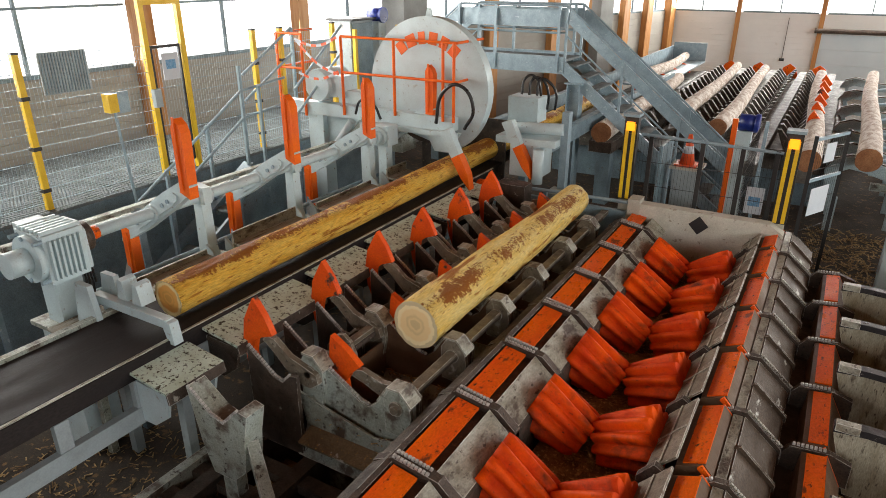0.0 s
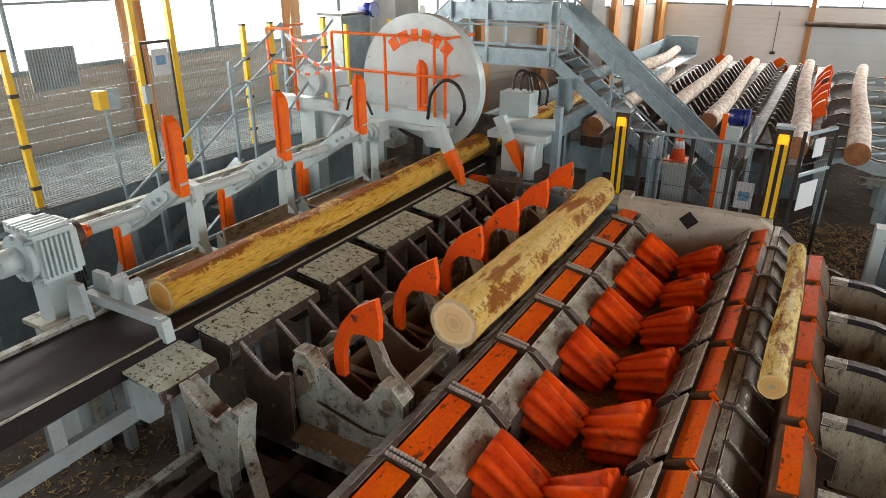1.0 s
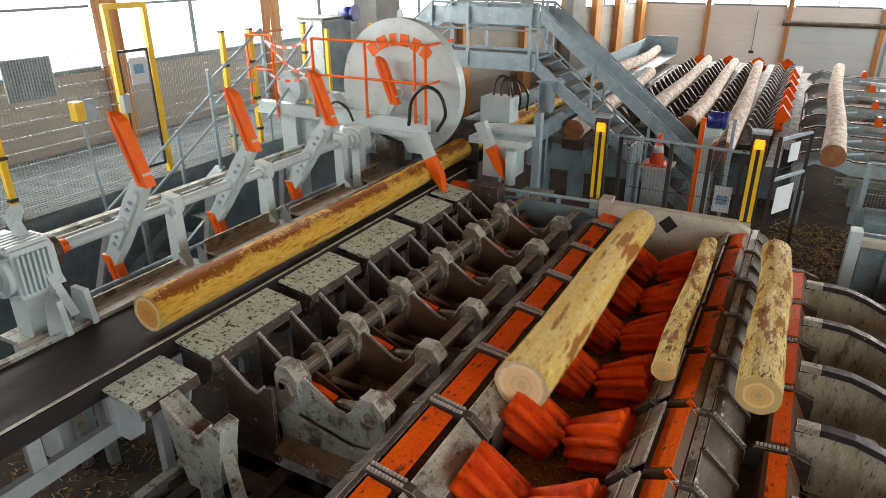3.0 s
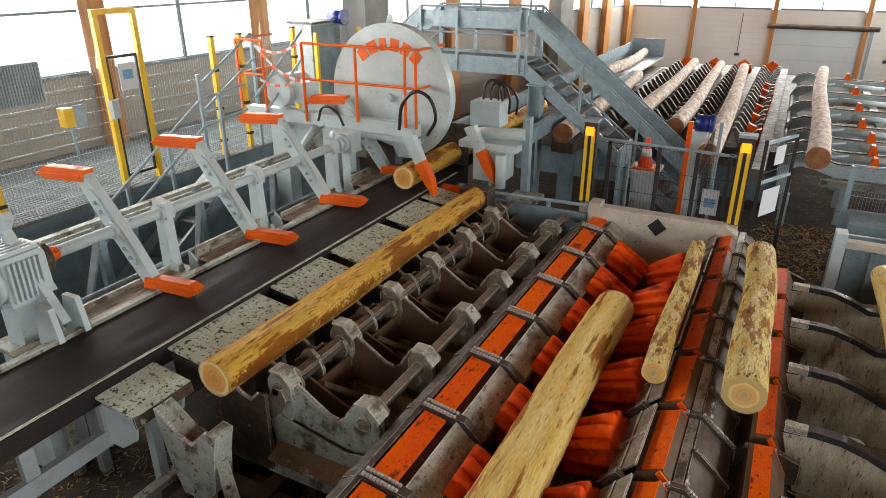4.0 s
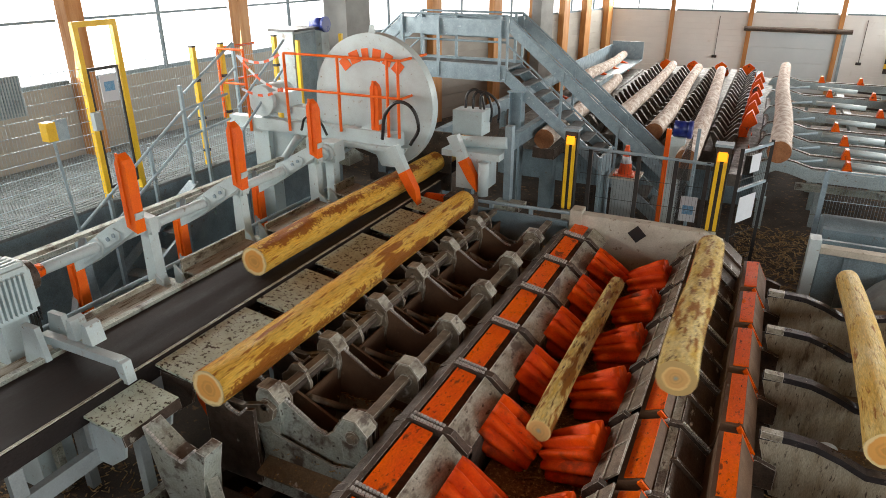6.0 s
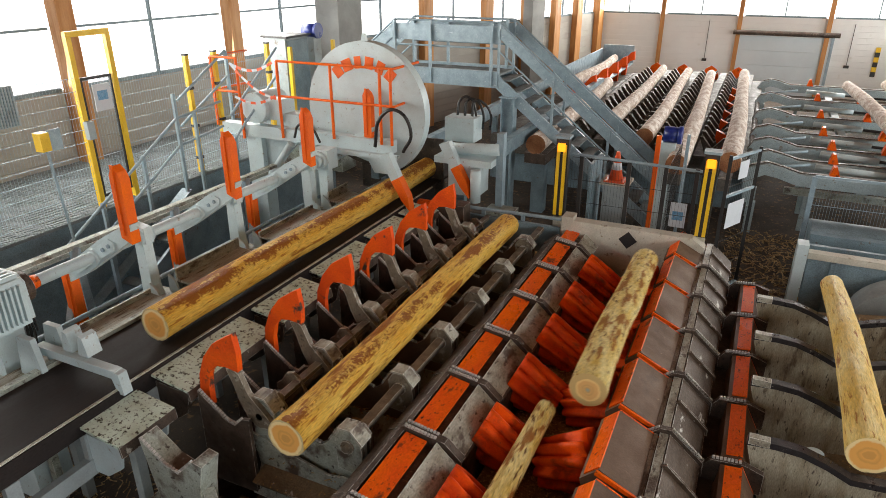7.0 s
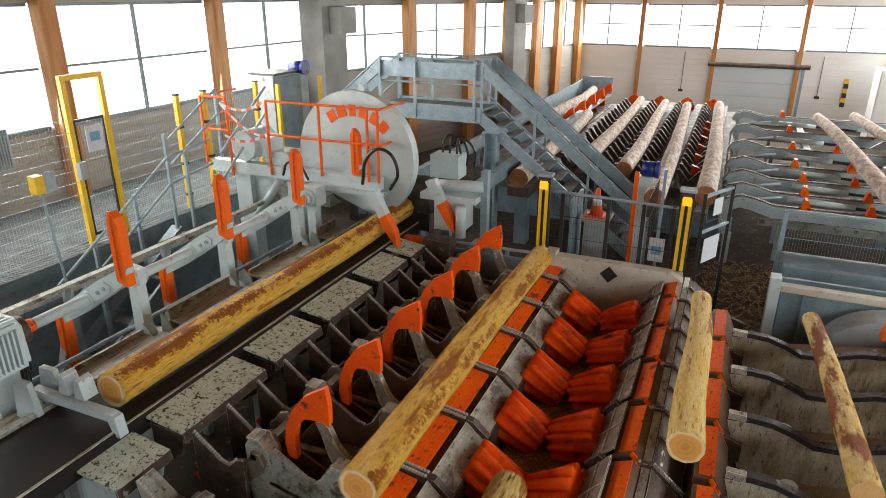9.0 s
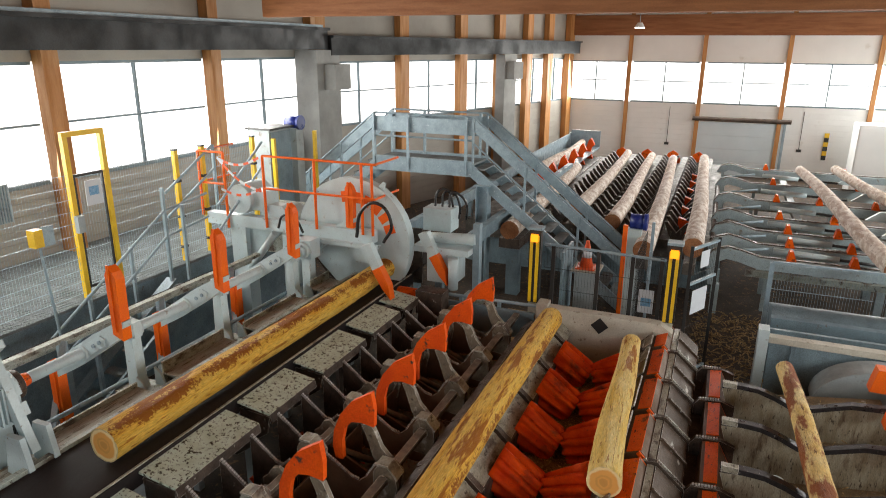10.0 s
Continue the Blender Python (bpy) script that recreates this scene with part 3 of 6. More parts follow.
for i, (y0, y1) in enumerate(((2.95, 3.58), (3.76, 5.05), (5.25, 6.2), (6.4, 7.55), (7.78, 8.7), (8.86, 9.4))):
    p = thing("cover_plate", "pale cover plate strewn with bark chips beside the belt", "cover plate", "cover plates beside the belt")
    z = 1.09 if i else 1.03
    part("top", plate(B(), (-4.672, y0, z + 0.075), (-4.2, y0, z + 0.01), (-4.2, y1, z + 0.01), (-4.672, y1, z + 0.075), 0.025), PLATE, p, bevel=0.005)
    part("lip", plate(B(), (-4.2, y0, z + 0.006), (-4.18, y0, z - 0.1), (-4.18, y1, z - 0.1), (-4.2, y1, z + 0.006), 0.02), WORN, p)
    part("bracket", prism(B(), [(-4.679, z - 0.03), (-4.24, z - 0.06), (-4.3, z - 0.3), (-4.5, z - 0.45), (-4.679, z - 0.45)], y0 + 0.04, y0 + 0.07), GREY if i == 0 else WORN, p)
    part("bracket", prism(B(), [(-4.679, z - 0.03), (-4.24, z - 0.06), (-4.3, z - 0.3), (-4.5, z - 0.45), (-4.679, z - 0.45)], y1 - 0.07, y1 - 0.04), GREY if i == 0 else WORN, p)


def teeth(bm, a, b, y, n=14, h=0.022, thick=0.012):
    """A row of small teeth along the (x, z) edge from a to b at y."""
    a, b = Vector((a[0], y, a[1])), Vector((b[0], y, b[1]))
    d = (b - a) / n
    up = Vector((-d.z, 0, d.x)).normalized()
    if up.z < 0:
        up = -up
    for i in range(n):
        p = a + d * i
        v = [p, p + d * 0.7, p + d * 0.7 + up * h, p + up * h]
        q = [bm.verts.new(x - Vector((0, thick, 0))) for x in v]
        r = [bm.verts.new(x + Vector((0, thick, 0))) for x in v]
        bm.faces.new(q)
        bm.faces.new(r[::-1])
        for k in range(4):
            bm.faces.new((q[(k + 1) % 4], q[k], r[k], r[(k + 1) % 4]))
    return bm


def toothed(bm, pts, y):
    for a, b in zip(pts, pts[1:]):
        n = max(int(math.hypot(b[0] - a[0], b[1] - a[1]) / 0.03), 1)
        teeth(bm, a, b, y, n)
    return bm


feeder = thing("step_feeder", "brown worn steel step feeder with toothed cradle plates", "log feeder")
# toothed comb bars that guide a log down from the belt
for k in range(12):
    y = 3.8 + 0.49 * k
    c = part("comb_bar", prism(B(), [(-4.1, 1.13), (-3.78, 0.88), (-3.68, 0.86), (-3.58, 0.96), (-3.5, 0.98), (-3.5, 0.1), (-4.1, 0.1)], y - 0.02, y + 0.02), WORN, feeder, "dark toothed comb bar")
    part("teeth", toothed(B(), [(-4.1, 1.13), (-3.78, 0.88), (-3.68, 0.86), (-3.58, 0.96)], y), TOOTH, c)
LINK = material("taupe_link_bar", (0.26, 0.215, 0.155), (0.14, 0.11, 0.08), 0.42, 0.2, 6.0, 0.15, edge=(0.7, 0.68, 0.62))
CRADLE = [(-3.6, 0.98), (-3.56, 1.08), (-3.52, 1.11), (-3.42, 1.11), (-3.34, 1.02), (-2.96, 0.78), (-2.86, 0.76), (-2.76, 0.84), (-2.66, 1.0), (-2.6, 1.06), (-2.46, 1.06), (-2.38, 0.92)]
for k, y in enumerate(YS):
    c = part("cradle_plate", prism(B(), CRADLE + [(-2.38, 0.4), (-2.6, 0.15), (-3.4, 0.15), (-3.6, 0.5)], y - 0.025, y + 0.025), DUSTY if k == 0 else BROWN, feeder, "worn cradle plate with toothed upper edge", bevel=0.006)
    part("teeth", toothed(B(), CRADLE[4:7], y), TOOTH, c)
    part("worn_rim", toothed(B(), CRADLE[7:10], y), SCUFFED, c)
    part("back_plate", prism(B(), [(-3.5, 0.9), (-2.9, 0.62), (-2.72, 0.88), (-2.5, 0.9), (-2.5, 0.2), (-3.5, 0.2)], y + 0.3, y + 0.33), BROWN, feeder)
    for x, lift in ((-3.47, 0.05), (-2.52, 0.0)):
        h = part("bracket", prism(B(), [(x - 0.12, 0.62), (x + 0.1, 0.6), (x + 0.15, 0.84), (x + 0.13, 0.97 + lift), (x + 0.05, 1.07 + lift), (x - 0.07, 1.07 + lift), (x - 0.13, 0.97 + lift)], y - 0.075, y - 0.027), CHEEK if k else DUSTY, feeder, "scuffed pivot bracket", bevel=0.012)
        part("cap_strip", prism(B(), [(x - 0.08, 1.08 + lift), (x + 0.05, 1.08 + lift), (x + 0.16, 0.95 + lift), (x + 0.17, 0.97 + lift), (x + 0.055, 1.1 + lift), (x - 0.08, 1.1 + lift)], y - 0.1, y + 0.06), SCUFFED, h, "bare steel cap strip")
        part("far_cheek", prism(B(), [(x - 0.1, 0.7), (x + 0.12, 0.7), (x + 0.13, 0.94), (x + 0.04, 1.03 + lift), (x - 0.06, 1.03 + lift), (x - 0.12, 0.94)], y + 0.1, y + 0.14), CHEEK, h, bevel=0.01)
        part("bolt", tube(B(), (x, y - 0.13, 0.9 + lift), (x, y - 0.088, 0.9 + lift), 0.042, n=6), LINK, h, "hexagonal bolt head")
        part("washer", tube(B(), (x, y - 0.095, 0.9 + lift), (x, y - 0.076, 0.9 + lift), 0.07, n=16), CHEEK, h)
        part("shaft_boss", tube(B(), (x, y + 0.14, 0.92 + lift), (x, y + 0.2, 0.92 + lift), 0.05, n=16), LINK, h, smooth=True)
    # smaller hump between two stations
    part("half_hump", prism(B(), [(-3.72, 0.5), (-3.4, 0.5), (-3.38, 0.86), (-3.44, 1.0), (-3.52, 1.06), (-3.6, 1.04), (-3.68, 0.92), (-3.74, 0.88)], y + 0.47, y + 0.51), CHEEK, feeder, "small scuffed hump plate", bevel=0.008)
    part("foot_block", hexa(B(), (-3.4, y - 0.1, GROUND), (-2.6, y + 0.1, 0.15)), DUSTY, feeder, bevel=0.01)
    part("gusset", plate(B(), (-3.55, y - 0.25, 0.1), (-2.45, y - 0.25, 0.1), (-2.45, y - 0.035, 0.45), (-3.55, y - 0.035, 0.45), 0.02), DUSTY, feeder)
# front apron and ledges of the first station
part("apron", prism(B(), [(-3.62, 0.7), (-3.3, 0.62), (-2.75, 0.5), (-2.42, 0.56), (-2.5, 0.1), (-3.5, 0.1)], YS[0] - 0.1, YS[0] - 0.078), DUSTY, feeder, "dusty grey front apron")
part("ledge", plate(B(), (-3.5, YS[0] - 0.3, 0.3), (-2.6, YS[0] - 0.3, 0.3), (-2.6, YS[0] - 0.101, 0.36), (-3.5, YS[0] - 0.101, 0.36), 0.03), BEDM, feeder, "ledge with bark lying on it")
for y0, y1 in zip(YS, YS[1:] + [9.9]):
    part("link_bar", beam(B(), (-3.47, y0 + 0.2, 0.96), (-3.47, y1 - 0.08, 0.96), 0.085, 0.05), LINK, feeder, "flat taupe link bar", bevel=0.008)
    part("link_bar", beam(B(), (-2.52, y0 + 0.2, 0.92), (-2.52, y1 - 0.08, 0.92), 0.1, 0.06), LINK, feeder, "flat taupe link bar", bevel=0.008)
    part("stay_bar", tube(B(), (-3.3, y0 + 0.35, 0.8), (-2.95, y0 + 0.9, 0.3), 0.04), LINK, feeder, smooth=True)
    part("pocket_wall", hexa(B(), (-3.38, y0 + 0.34, 0.12), (-3.36, y1 - 0.03, 0.8)), BROWN, feeder)
for x in (-4.05, -3.4, -2.6, -2.3):
    part("floor_beam", hexa(B(), (x - 0.08, 1.0, GROUND), (x + 0.08, 10.0, 0.1)), DARK, feeder)

# first ridge: orange plates between toothed bridge bars, then a scuffed chute plate
ridge = thing("feeder_ridge", "orange-topped feeder ridge with toothed joint bars", "log feeder")
part("left_beam", prism(B(), [(-2.3, 0.9), (-2.16, 1.0), (-2.12, 0.98), (-2.12, 0.3), (-2.3, 0.3)], 1.0, 9.45), WORN, ridge)
for k in range(-2, 6):
    y0 = 4.33 + 0.98 * k
    part("orange_plate", plate(B(), (-2.09, y0 + 0.07, 0.985), (-1.88, y0 + 0.07, 0.948), (-1.88, y0 + 0.91, 0.948), (-2.09, y0 + 0.91, 0.985), 0.03), REDWORN, ridge, "worn orange cover plate", bevel=0.005)
    j = part("joint_bar", prism(B(), [(-2.3, 0.92), (-2.12, 1.015), (-1.72, 0.955), (-1.55, 0.8), (-1.55, 0.7), (-2.3, 0.7)], y0 - 0.045, y0 + 0.045), WORN, ridge, "toothed steel joint bar")
    part("teeth", toothed(B(), [(-2.12, 1.017), (-1.8, 0.965)], y0 - 0.03), TOOTH, j)
    part("teeth", toothed(B(), [(-2.12, 1.017), (-1.8, 0.965)], y0 + 0.03), TOOTH, j)
    part("chute_plate", plate(B(), (-1.79, y0 + 0.05, 0.95), (-1.57, y0 + 0.08, 0.78), (-1.57, y0 + 0.9, 0.78), (-1.79, y0 + 0.93, 0.95), 0.02), SCUFFED, ridge, "scuffed grey chute plate", bevel=0.004)
part("core", prism(B(), [(-2.11, 0.94), (-1.8, 0.89), (-1.55, 0.77), (-1.55, 0.0), (-2.11, 0.0)], 1.5, 9.4), DARK, ridge)


def fluted_roller(p, q, r0, r1, flutes=11):
    """A conical roller with helical ribs, from its wide foot p to its narrow end q."""
    p, q = Vector(p), Vector(q)
    d = q - p
    t = d.to_track_quat("Z", "Y").to_matrix().to_4x4()
    t.translation = p
    bm, rings, n = B(), [], flutes * 6
    for s in range(9):
        u = s / 8
        ring = []
        for i in range(n):
            a = 2 * math.pi * i / n
            rib = 0.1 * (abs(math.cos(0.5 * flutes * (a - 0.3 * u))) - 0.6)
            r = r0 + (r1 - r0) * u + rib
            if s in (0, 8):
                r *= 0.96
            ring.append(bm.verts.new(t @ Vector((r * math.cos(a), r * math.sin(a), d.length * u))))
        rings.append(ring)
    for a, b in zip(rings, rings[1:]):
        for i in range(n):
            bm.faces.new((a[i], a[(i + 1) % n], b[(i + 1) % n], b[i]))
    bm.faces.new(rings[0][::-1])
    bm.faces.new(rings[-1])
    return bm


trough = thing("roller_trough", "trough of fluted orange rollers with bark in its valley", "roller conveyor")
for k in range(-9, 6):
    y = 3.92 + 0.98 * k
    r = part("roller", fluted_roller((-1.62, y, 0.74), (-1.12, y, 0.5), 0.275, 0.205), ROLLER, trough, "fluted red-orange conical roller", smooth=True)
    r = part("roller", fluted_roller((-0.47, y, 0.74), (-0.97, y, 0.5), 0.275, 0.205), ROLLER, trough, "fluted red-orange conical roller", smooth=True)
part("valley", plate(B(), (-1.5, -5.6, 0.42), (-0.5, -5.6, 0.42), (-0.5, 9.4, 0.42), (-1.5, 9.4, 0.42), 0.05), CHIPS, trough, "bark and sawdust lying in the valley")

# loose slivers of bark in the valley between the rollers
rng = random.Random(41)
slivers = B()
for i in range(420):
    p = Vector((rng.gauss(-1.0, 0.09), rng.uniform(2.0, 9.3), rng.uniform(0.435, 0.5)))
    a = rng.uniform(0, math.pi)
    q = p + Vector((math.cos(a), math.sin(a), rng.uniform(-0.15, 0.3))) * rng.uniform(0.05, 0.16)
    beam(slivers, p, q, rng.uniform(0.006, 0.018), 0.005)
tagged(part("bark_slivers", slivers, CHIPS, trough), kind="stuff")

# second and third steps: rows of lifting wedges that swing about their foot
GATE2 = Vector((-0.4, 0, 0.3))
GATE3 = Vector((0.41, 0, 0.3))


def lifting_row(name, pivot, face, label, last=6):
    """One shaft with a wedge per station; face is the (x, z) outline of a wedge about the pivot: orange top edge, brown back."""
    row = thing(name, label, "log lifter", "lifting rows of the feeder", at=pose(pivot.x, 0, pivot.z))
    a, b, c, d = face
    e = (a[0] + 0.2 * (b[0] - a[0]), a[1] + 0.2 * (b[1] - a[1]) + 0.012)
    for k in range(-2, last):
        y0 = 4.33 + 0.98 * k
        w = part("wedge", prism(B(), [a, b, c, d, (0.0, -0.04), (a[0] - 0.02, a[1] - 0.2)], y0 + 0.06, y0 + 0.92), BROWN, row, "brown steel lifting wedge")
        part("orange_plate", plate(B(), (e[0], y0 + 0.09, e[1]), (b[0] - 0.004, y0 + 0.09, b[1] + 0.012), (b[0] - 0.004, y0 + 0.9, b[1] + 0.012), (e[0], y0 + 0.9, e[1]), 0.012), REDWORN, w, "worn orange edge plate")
        part("orange_rib", prism(B(), [b, c, (c[0] - 0.03, c[1]), (b[0] - 0.03, b[1] - 0.03)], y0 + 0.925, y0 + 0.94), REDWORN, w, "orange rib")
        part("orange_rib", prism(B(), [(b[0] - 0.02, b[1] + 0.008), (c[0] + 0.008, c[1] + 0.004), (c[0] - 0.025, c[1] - 0.01), (b[0] - 0.05, b[1] - 0.03)], y0 + 0.035, y0 + 0.059), REDWORN, w, "orange rib")
    part("shaft", tube(B(), (0, 2.0, 0), (0, 9.5, 0), 0.06), WORN, row, smooth=True)
    return row


row2 = lifting_row("lifting_row", GATE2, [(0.12, 0.64), (0.32, 0.72), (0.62, 0.38), (0.62, 0.0)], "orange-edged lifting wedges of the step beside the roller trough")
row3 = lifting_row("lifting_row", GATE3, [(0.13, 0.5), (0.31, 0.52), (0.44, 0.27), (0.46, 0.0)], "orange-edged lifting wedges of the step below the chute", 5)

step2 = thing("feeder_step", "grey scuffed step plates with steel bridge bars between the lifting rows", "log feeder")
for k in range(-2, 6):
    y0 = 4.33 + 0.98 * k
    part("guard_plate", plate(B(), (-0.5, y0 + 0.08, 0.78), (-0.29, y0 + 0.06, 1.02), (-0.29, y0 + 0.92, 1.02), (-0.5, y0 + 0.9, 0.78), 0.02), CHEEK, step2, "scuffed grey guard plate", bevel=0.004)
    part("rib", plate(B(), (-0.503, y0 + 0.48, 0.79), (-0.3, y0 + 0.48, 1.022), (-0.3, y0 + 0.5, 1.022), (-0.503, y0 + 0.5, 0.79), 0.03), SCUFFED, step2)
    part("rib", plate(B(), (-0.41, y0 + 0.09, 0.9), (-0.398, y0 + 0.09, 0.914), (-0.398, y0 + 0.9, 0.914), (-0.41, y0 + 0.9, 0.9), 0.03), SCUFFED, step2)
    j = part("bridge_bar", prism(B(), [(-0.54, 0.8), (-0.42, 0.95), (-0.27, 0.86), (-0.1, 0.9), (0.0, 0.985), (0.1, 0.99), (0.4, 0.73), (0.4, 0.55), (-0.54, 0.55)], y0 - 0.03, y0 + 0.03), WORN, step2, "steel bridge bar")
    part("teeth", toothed(B(), [(-0.27, 0.86), (-0.1, 0.9), (0.0, 0.985)], y0), TOOTH, j)
    part("rail", hexa(B(), (0.0, y0 + 0.04, 0.905), (0.075, y0 + 0.94, 0.95)), SCUFFED, step2, "scuffed grey guide rail", bevel=0.006)
    part("rail", hexa(B(), (-0.07, y0 + 0.04, 0.86), (-0.012, y0 + 0.94, 0.925)), SCUFFED, step2, "scuffed grey guide rail", bevel=0.006)
    part("slope_plate", plate(B(), (0.09, y0 + 0.04, 0.955), (0.38, y0 + 0.04, 0.7), (0.38, y0 + 0.94, 0.7), (0.09, y0 + 0.94, 0.955), 0.02), SLOPE, step2, "brown steel slope plate with bare scratches", bevel=0.004)
    part("gusset", prism(B(), [(0.07, 0.96), (0.12, 0.985), (0.4, 0.73), (0.4, 0.66), (0.07, 0.93)], y0 + 0.47, y0 + 0.5), SLOPE, step2)
    part("worn_rim", toothed(B(), [(0.1, 0.993), (0.4, 0.735)], y0 - 0.012), SCUFFED, j)
    j = part("bridge_bar", prism(B(), [(0.402, 0.72), (0.46, 0.8), (0.74, 0.825), (0.9, 0.77), (0.9, 0.55), (0.402, 0.55)], y0 - 0.03, y0 + 0.03), WORN, step2, "dark steel bridge bar")
    part("teeth", toothed(B(), [(0.47, 0.802), (0.72, 0.825)], y0), TOOTH, j)
part("core", prism(B(), [(-0.45, 0.6), (0.25, 0.6), (0.85, 0.52), (0.85, 0.0), (-0.45, 0.0)], 2.0, 9.5), DARK, step2)

chute = thing("log_chute", "dusty grey chute with curved runner rails", "log chute")
RUN = [(0.72, 0.98), (0.95, 1.0), (1.15, 0.99), (1.35, 0.93), (1.55, 0.84), (1.8, 0.86), (2.2, 1.0), (2.8, 1.05)]
for k in range(-2, 5):
    y0 = 4.45 + 0.98 * k
    r = part("runner", prism(B(), RUN + [(2.8, 0.4), (0.9, 0.4)], y0 - 0.02, y0 + 0.02), CHUTE, chute, "curved scratched runner plate")
    part("rail", prism(B(), [(x, z + 0.06) for x, z in RUN] + [(x, z) for x, z in RUN[::-1]], y0 - 0.05, y0 + 0.05), RUBBER, r, "black runner rail")
    part("wear_pad", hexa(B(), (0.73, y0 - 0.055, 1.0), (0.9, y0 + 0.02, 1.07)), SCUFFED, r, "white painted rail end")
    part("strut", tube(B(), (1.32, y0 + 0.4, 0.35), (1.32, y0 + 0.4, 0.72), 0.05), WORN, chute, "round strut", smooth=True)
    part("pad", tube(B(), (1.32, y0 + 0.4, 0.72), (1.32, y0 + 0.4, 0.76), 0.08), GREY, chute)
part("bed", plate(B(), (0.95, 2.0, 0.3), (2.8, 2.0, 0.6), (2.8, 9.6, 0.6), (0.95, 9.6, 0.3), 0.05), BEDM, chute, "brown chute bed strewn with chips")

slivers = B()
for i in range(260):
    u = rng.random()
    p = Vector((0.95 + 1.85 * u, rng.uniform(2.2, 9.4), 0.33 + 0.3 * u))
    a = rng.uniform(0, math.pi)
    beam(slivers, p, p + Vector((math.cos(a), math.sin(a), rng.uniform(0, 0.2))) * rng.uniform(0.05, 0.14), rng.uniform(0.006, 0.016), 0.005)
tagged(part("bark_slivers", slivers, CHIPS, chute), kind="stuff")

# ---------------------------------------------------------------- throwing levers
CRESCENT = [(-0.7, 0.0), (-0.73, 0.14), (-0.71, 0.34), (-0.62, 0.56), (-0.48, 0.74), (-0.3, 0.86), (-0.23, 0.9), (-0.2, 0.7), (-0.21, 0.5),
            (-0.36, 0.52), (-0.48, 0.5), (-0.57, 0.4), (-0.61, 0.24), (-0.61, 0.0)]


def throwing_row(x, z, at, label):
    """A shaft of crescent levers; drawn with the levers fully raised."""
    row = thing("lever_row", label, "log lever", "lever rows of the feeder", at=pose(x, 0, z))
    for y in [at + 0.98 * k for k in range(6)]:
        f = part("fork", prism(B(), [(-0.215, 0.47), (-0.13, 0.27), (0.0, 0.14), (0.1, 0.03), (0.08, -0.06), (-0.04, -0.08), (-0.16, 0.0), (-0.24, 0.16), (-0.3, 0.36), (-0.36, 0.5), (-0.28, 0.52)], y - 0.03, y + 0.03), CHEEK, row, "scraped steel fork", bevel=0.008)
        part("horn", prism(B(), CRESCENT, y - 0.034, y + 0.034), LEVER, f, "curved red lever horn", bevel=0.006)
    part("shaft", tube(B(), (0, YS[0] + 0.05, 0), (0, 9.5, 0), 0.035), WORN, row, smooth=True)
    return row


lever_1, lever_2 = Vector((-3.44, 0, 0.9)), Vector((-2.5, 0, 0.9))
levers_1 = throwing_row(lever_1.x, lever_1.z, 3.92, "red crescent levers that lift logs out of the comb bars")
levers_2 = throwing_row(lever_2.x, lever_2.z, 4.13, "red crescent levers that throw logs over the ridge")

# ---------------------------------------------------------------- log pusher beside the belt
SHAFT = Vector((-6.2, 0, 1.85))
pusher = thing("log_pusher", "grey pusher shaft with four double arms and orange paddles", "log pusher", at=pose(SHAFT.x, 0, SHAFT.z))
part("shaft", tube(B(), (0, 3.6, 0), (0, 9.75, 0), 0.065, n=20), GREY, pusher, "round grey drive shaft", smooth=True)
ca, sa = math.cos(radians(31)), math.sin(radians(31))
def along_arm(u, v):
    """A point of the arm: u along it from the hub, v across it."""
    return (u * ca - v * sa, u * sa + v * ca)


for y in (4.57, 6.2, 7.83, 9.58):
    shape = [(-0.86, -0.06), (-0.74, -0.1), (-0.3, -0.12), (0.3, -0.1), (0.7, -0.075), (0.8, 0.0), (0.74, 0.1), (0.3, 0.12), (-0.3, 0.1), (-0.7, 0.075)]
    a = part("arm", prism(B(), [along_arm(u, v) for u, v in shape], y - 0.055, y + 0.055), GREY, pusher, "light grey double arm", bevel=0.012)
    lap = [(-0.46, 0.0), (-0.4, -0.07), (0.4, -0.07), (0.5, -0.05), (0.54, 0.0), (0.5, 0.05), (0.4, 0.07), (-0.4, 0.07)]
    part("lap_plate", prism(B(), [along_arm(u, v) for u, v in lap], y - 0.075, y - 0.056), GREY, a, bevel=0.006)
    part("hub", tube(B(), (0, y - 0.1, 0), (0, y + 0.1, 0), 0.095, n=20), GREY, a, smooth=True)
    for s in (1, -1):
        x, z = s * 0.7 * ca, s * 0.7 * sa
        pad = [(x - s * 0.07, z - s * 0.04), (x + s * 0.075, z - s * 0.1), (x + s * 0.085, z + s * 0.62), (x + s * 0.05, z + s * 0.7), (x - s * 0.02, z + s * 0.76), (x - s * 0.07, z + s * 0.66)]
        p = part("paddle", prism(B(), pad, y - 0.06, y + 0.06), ORANGE, a, "bright orange paddle", bevel=0.014)
        part("rib", prism(B(), [(x - s * 0.03, z), (x, z), (x + s * 0.01, z + s * 0.78), (x - s * 0.02, z + s * 0.78)], y - 0.075, y - 0.061), ORANGE, p)
        for u in (0.24, 0.36):
            q = along_arm(s * u, 0.0)
            part("bolt", tube(B(), (q[0], y - 0.092, q[1]), (q[0], y - 0.076, q[1]), 0.026, n=8), GALV, a)

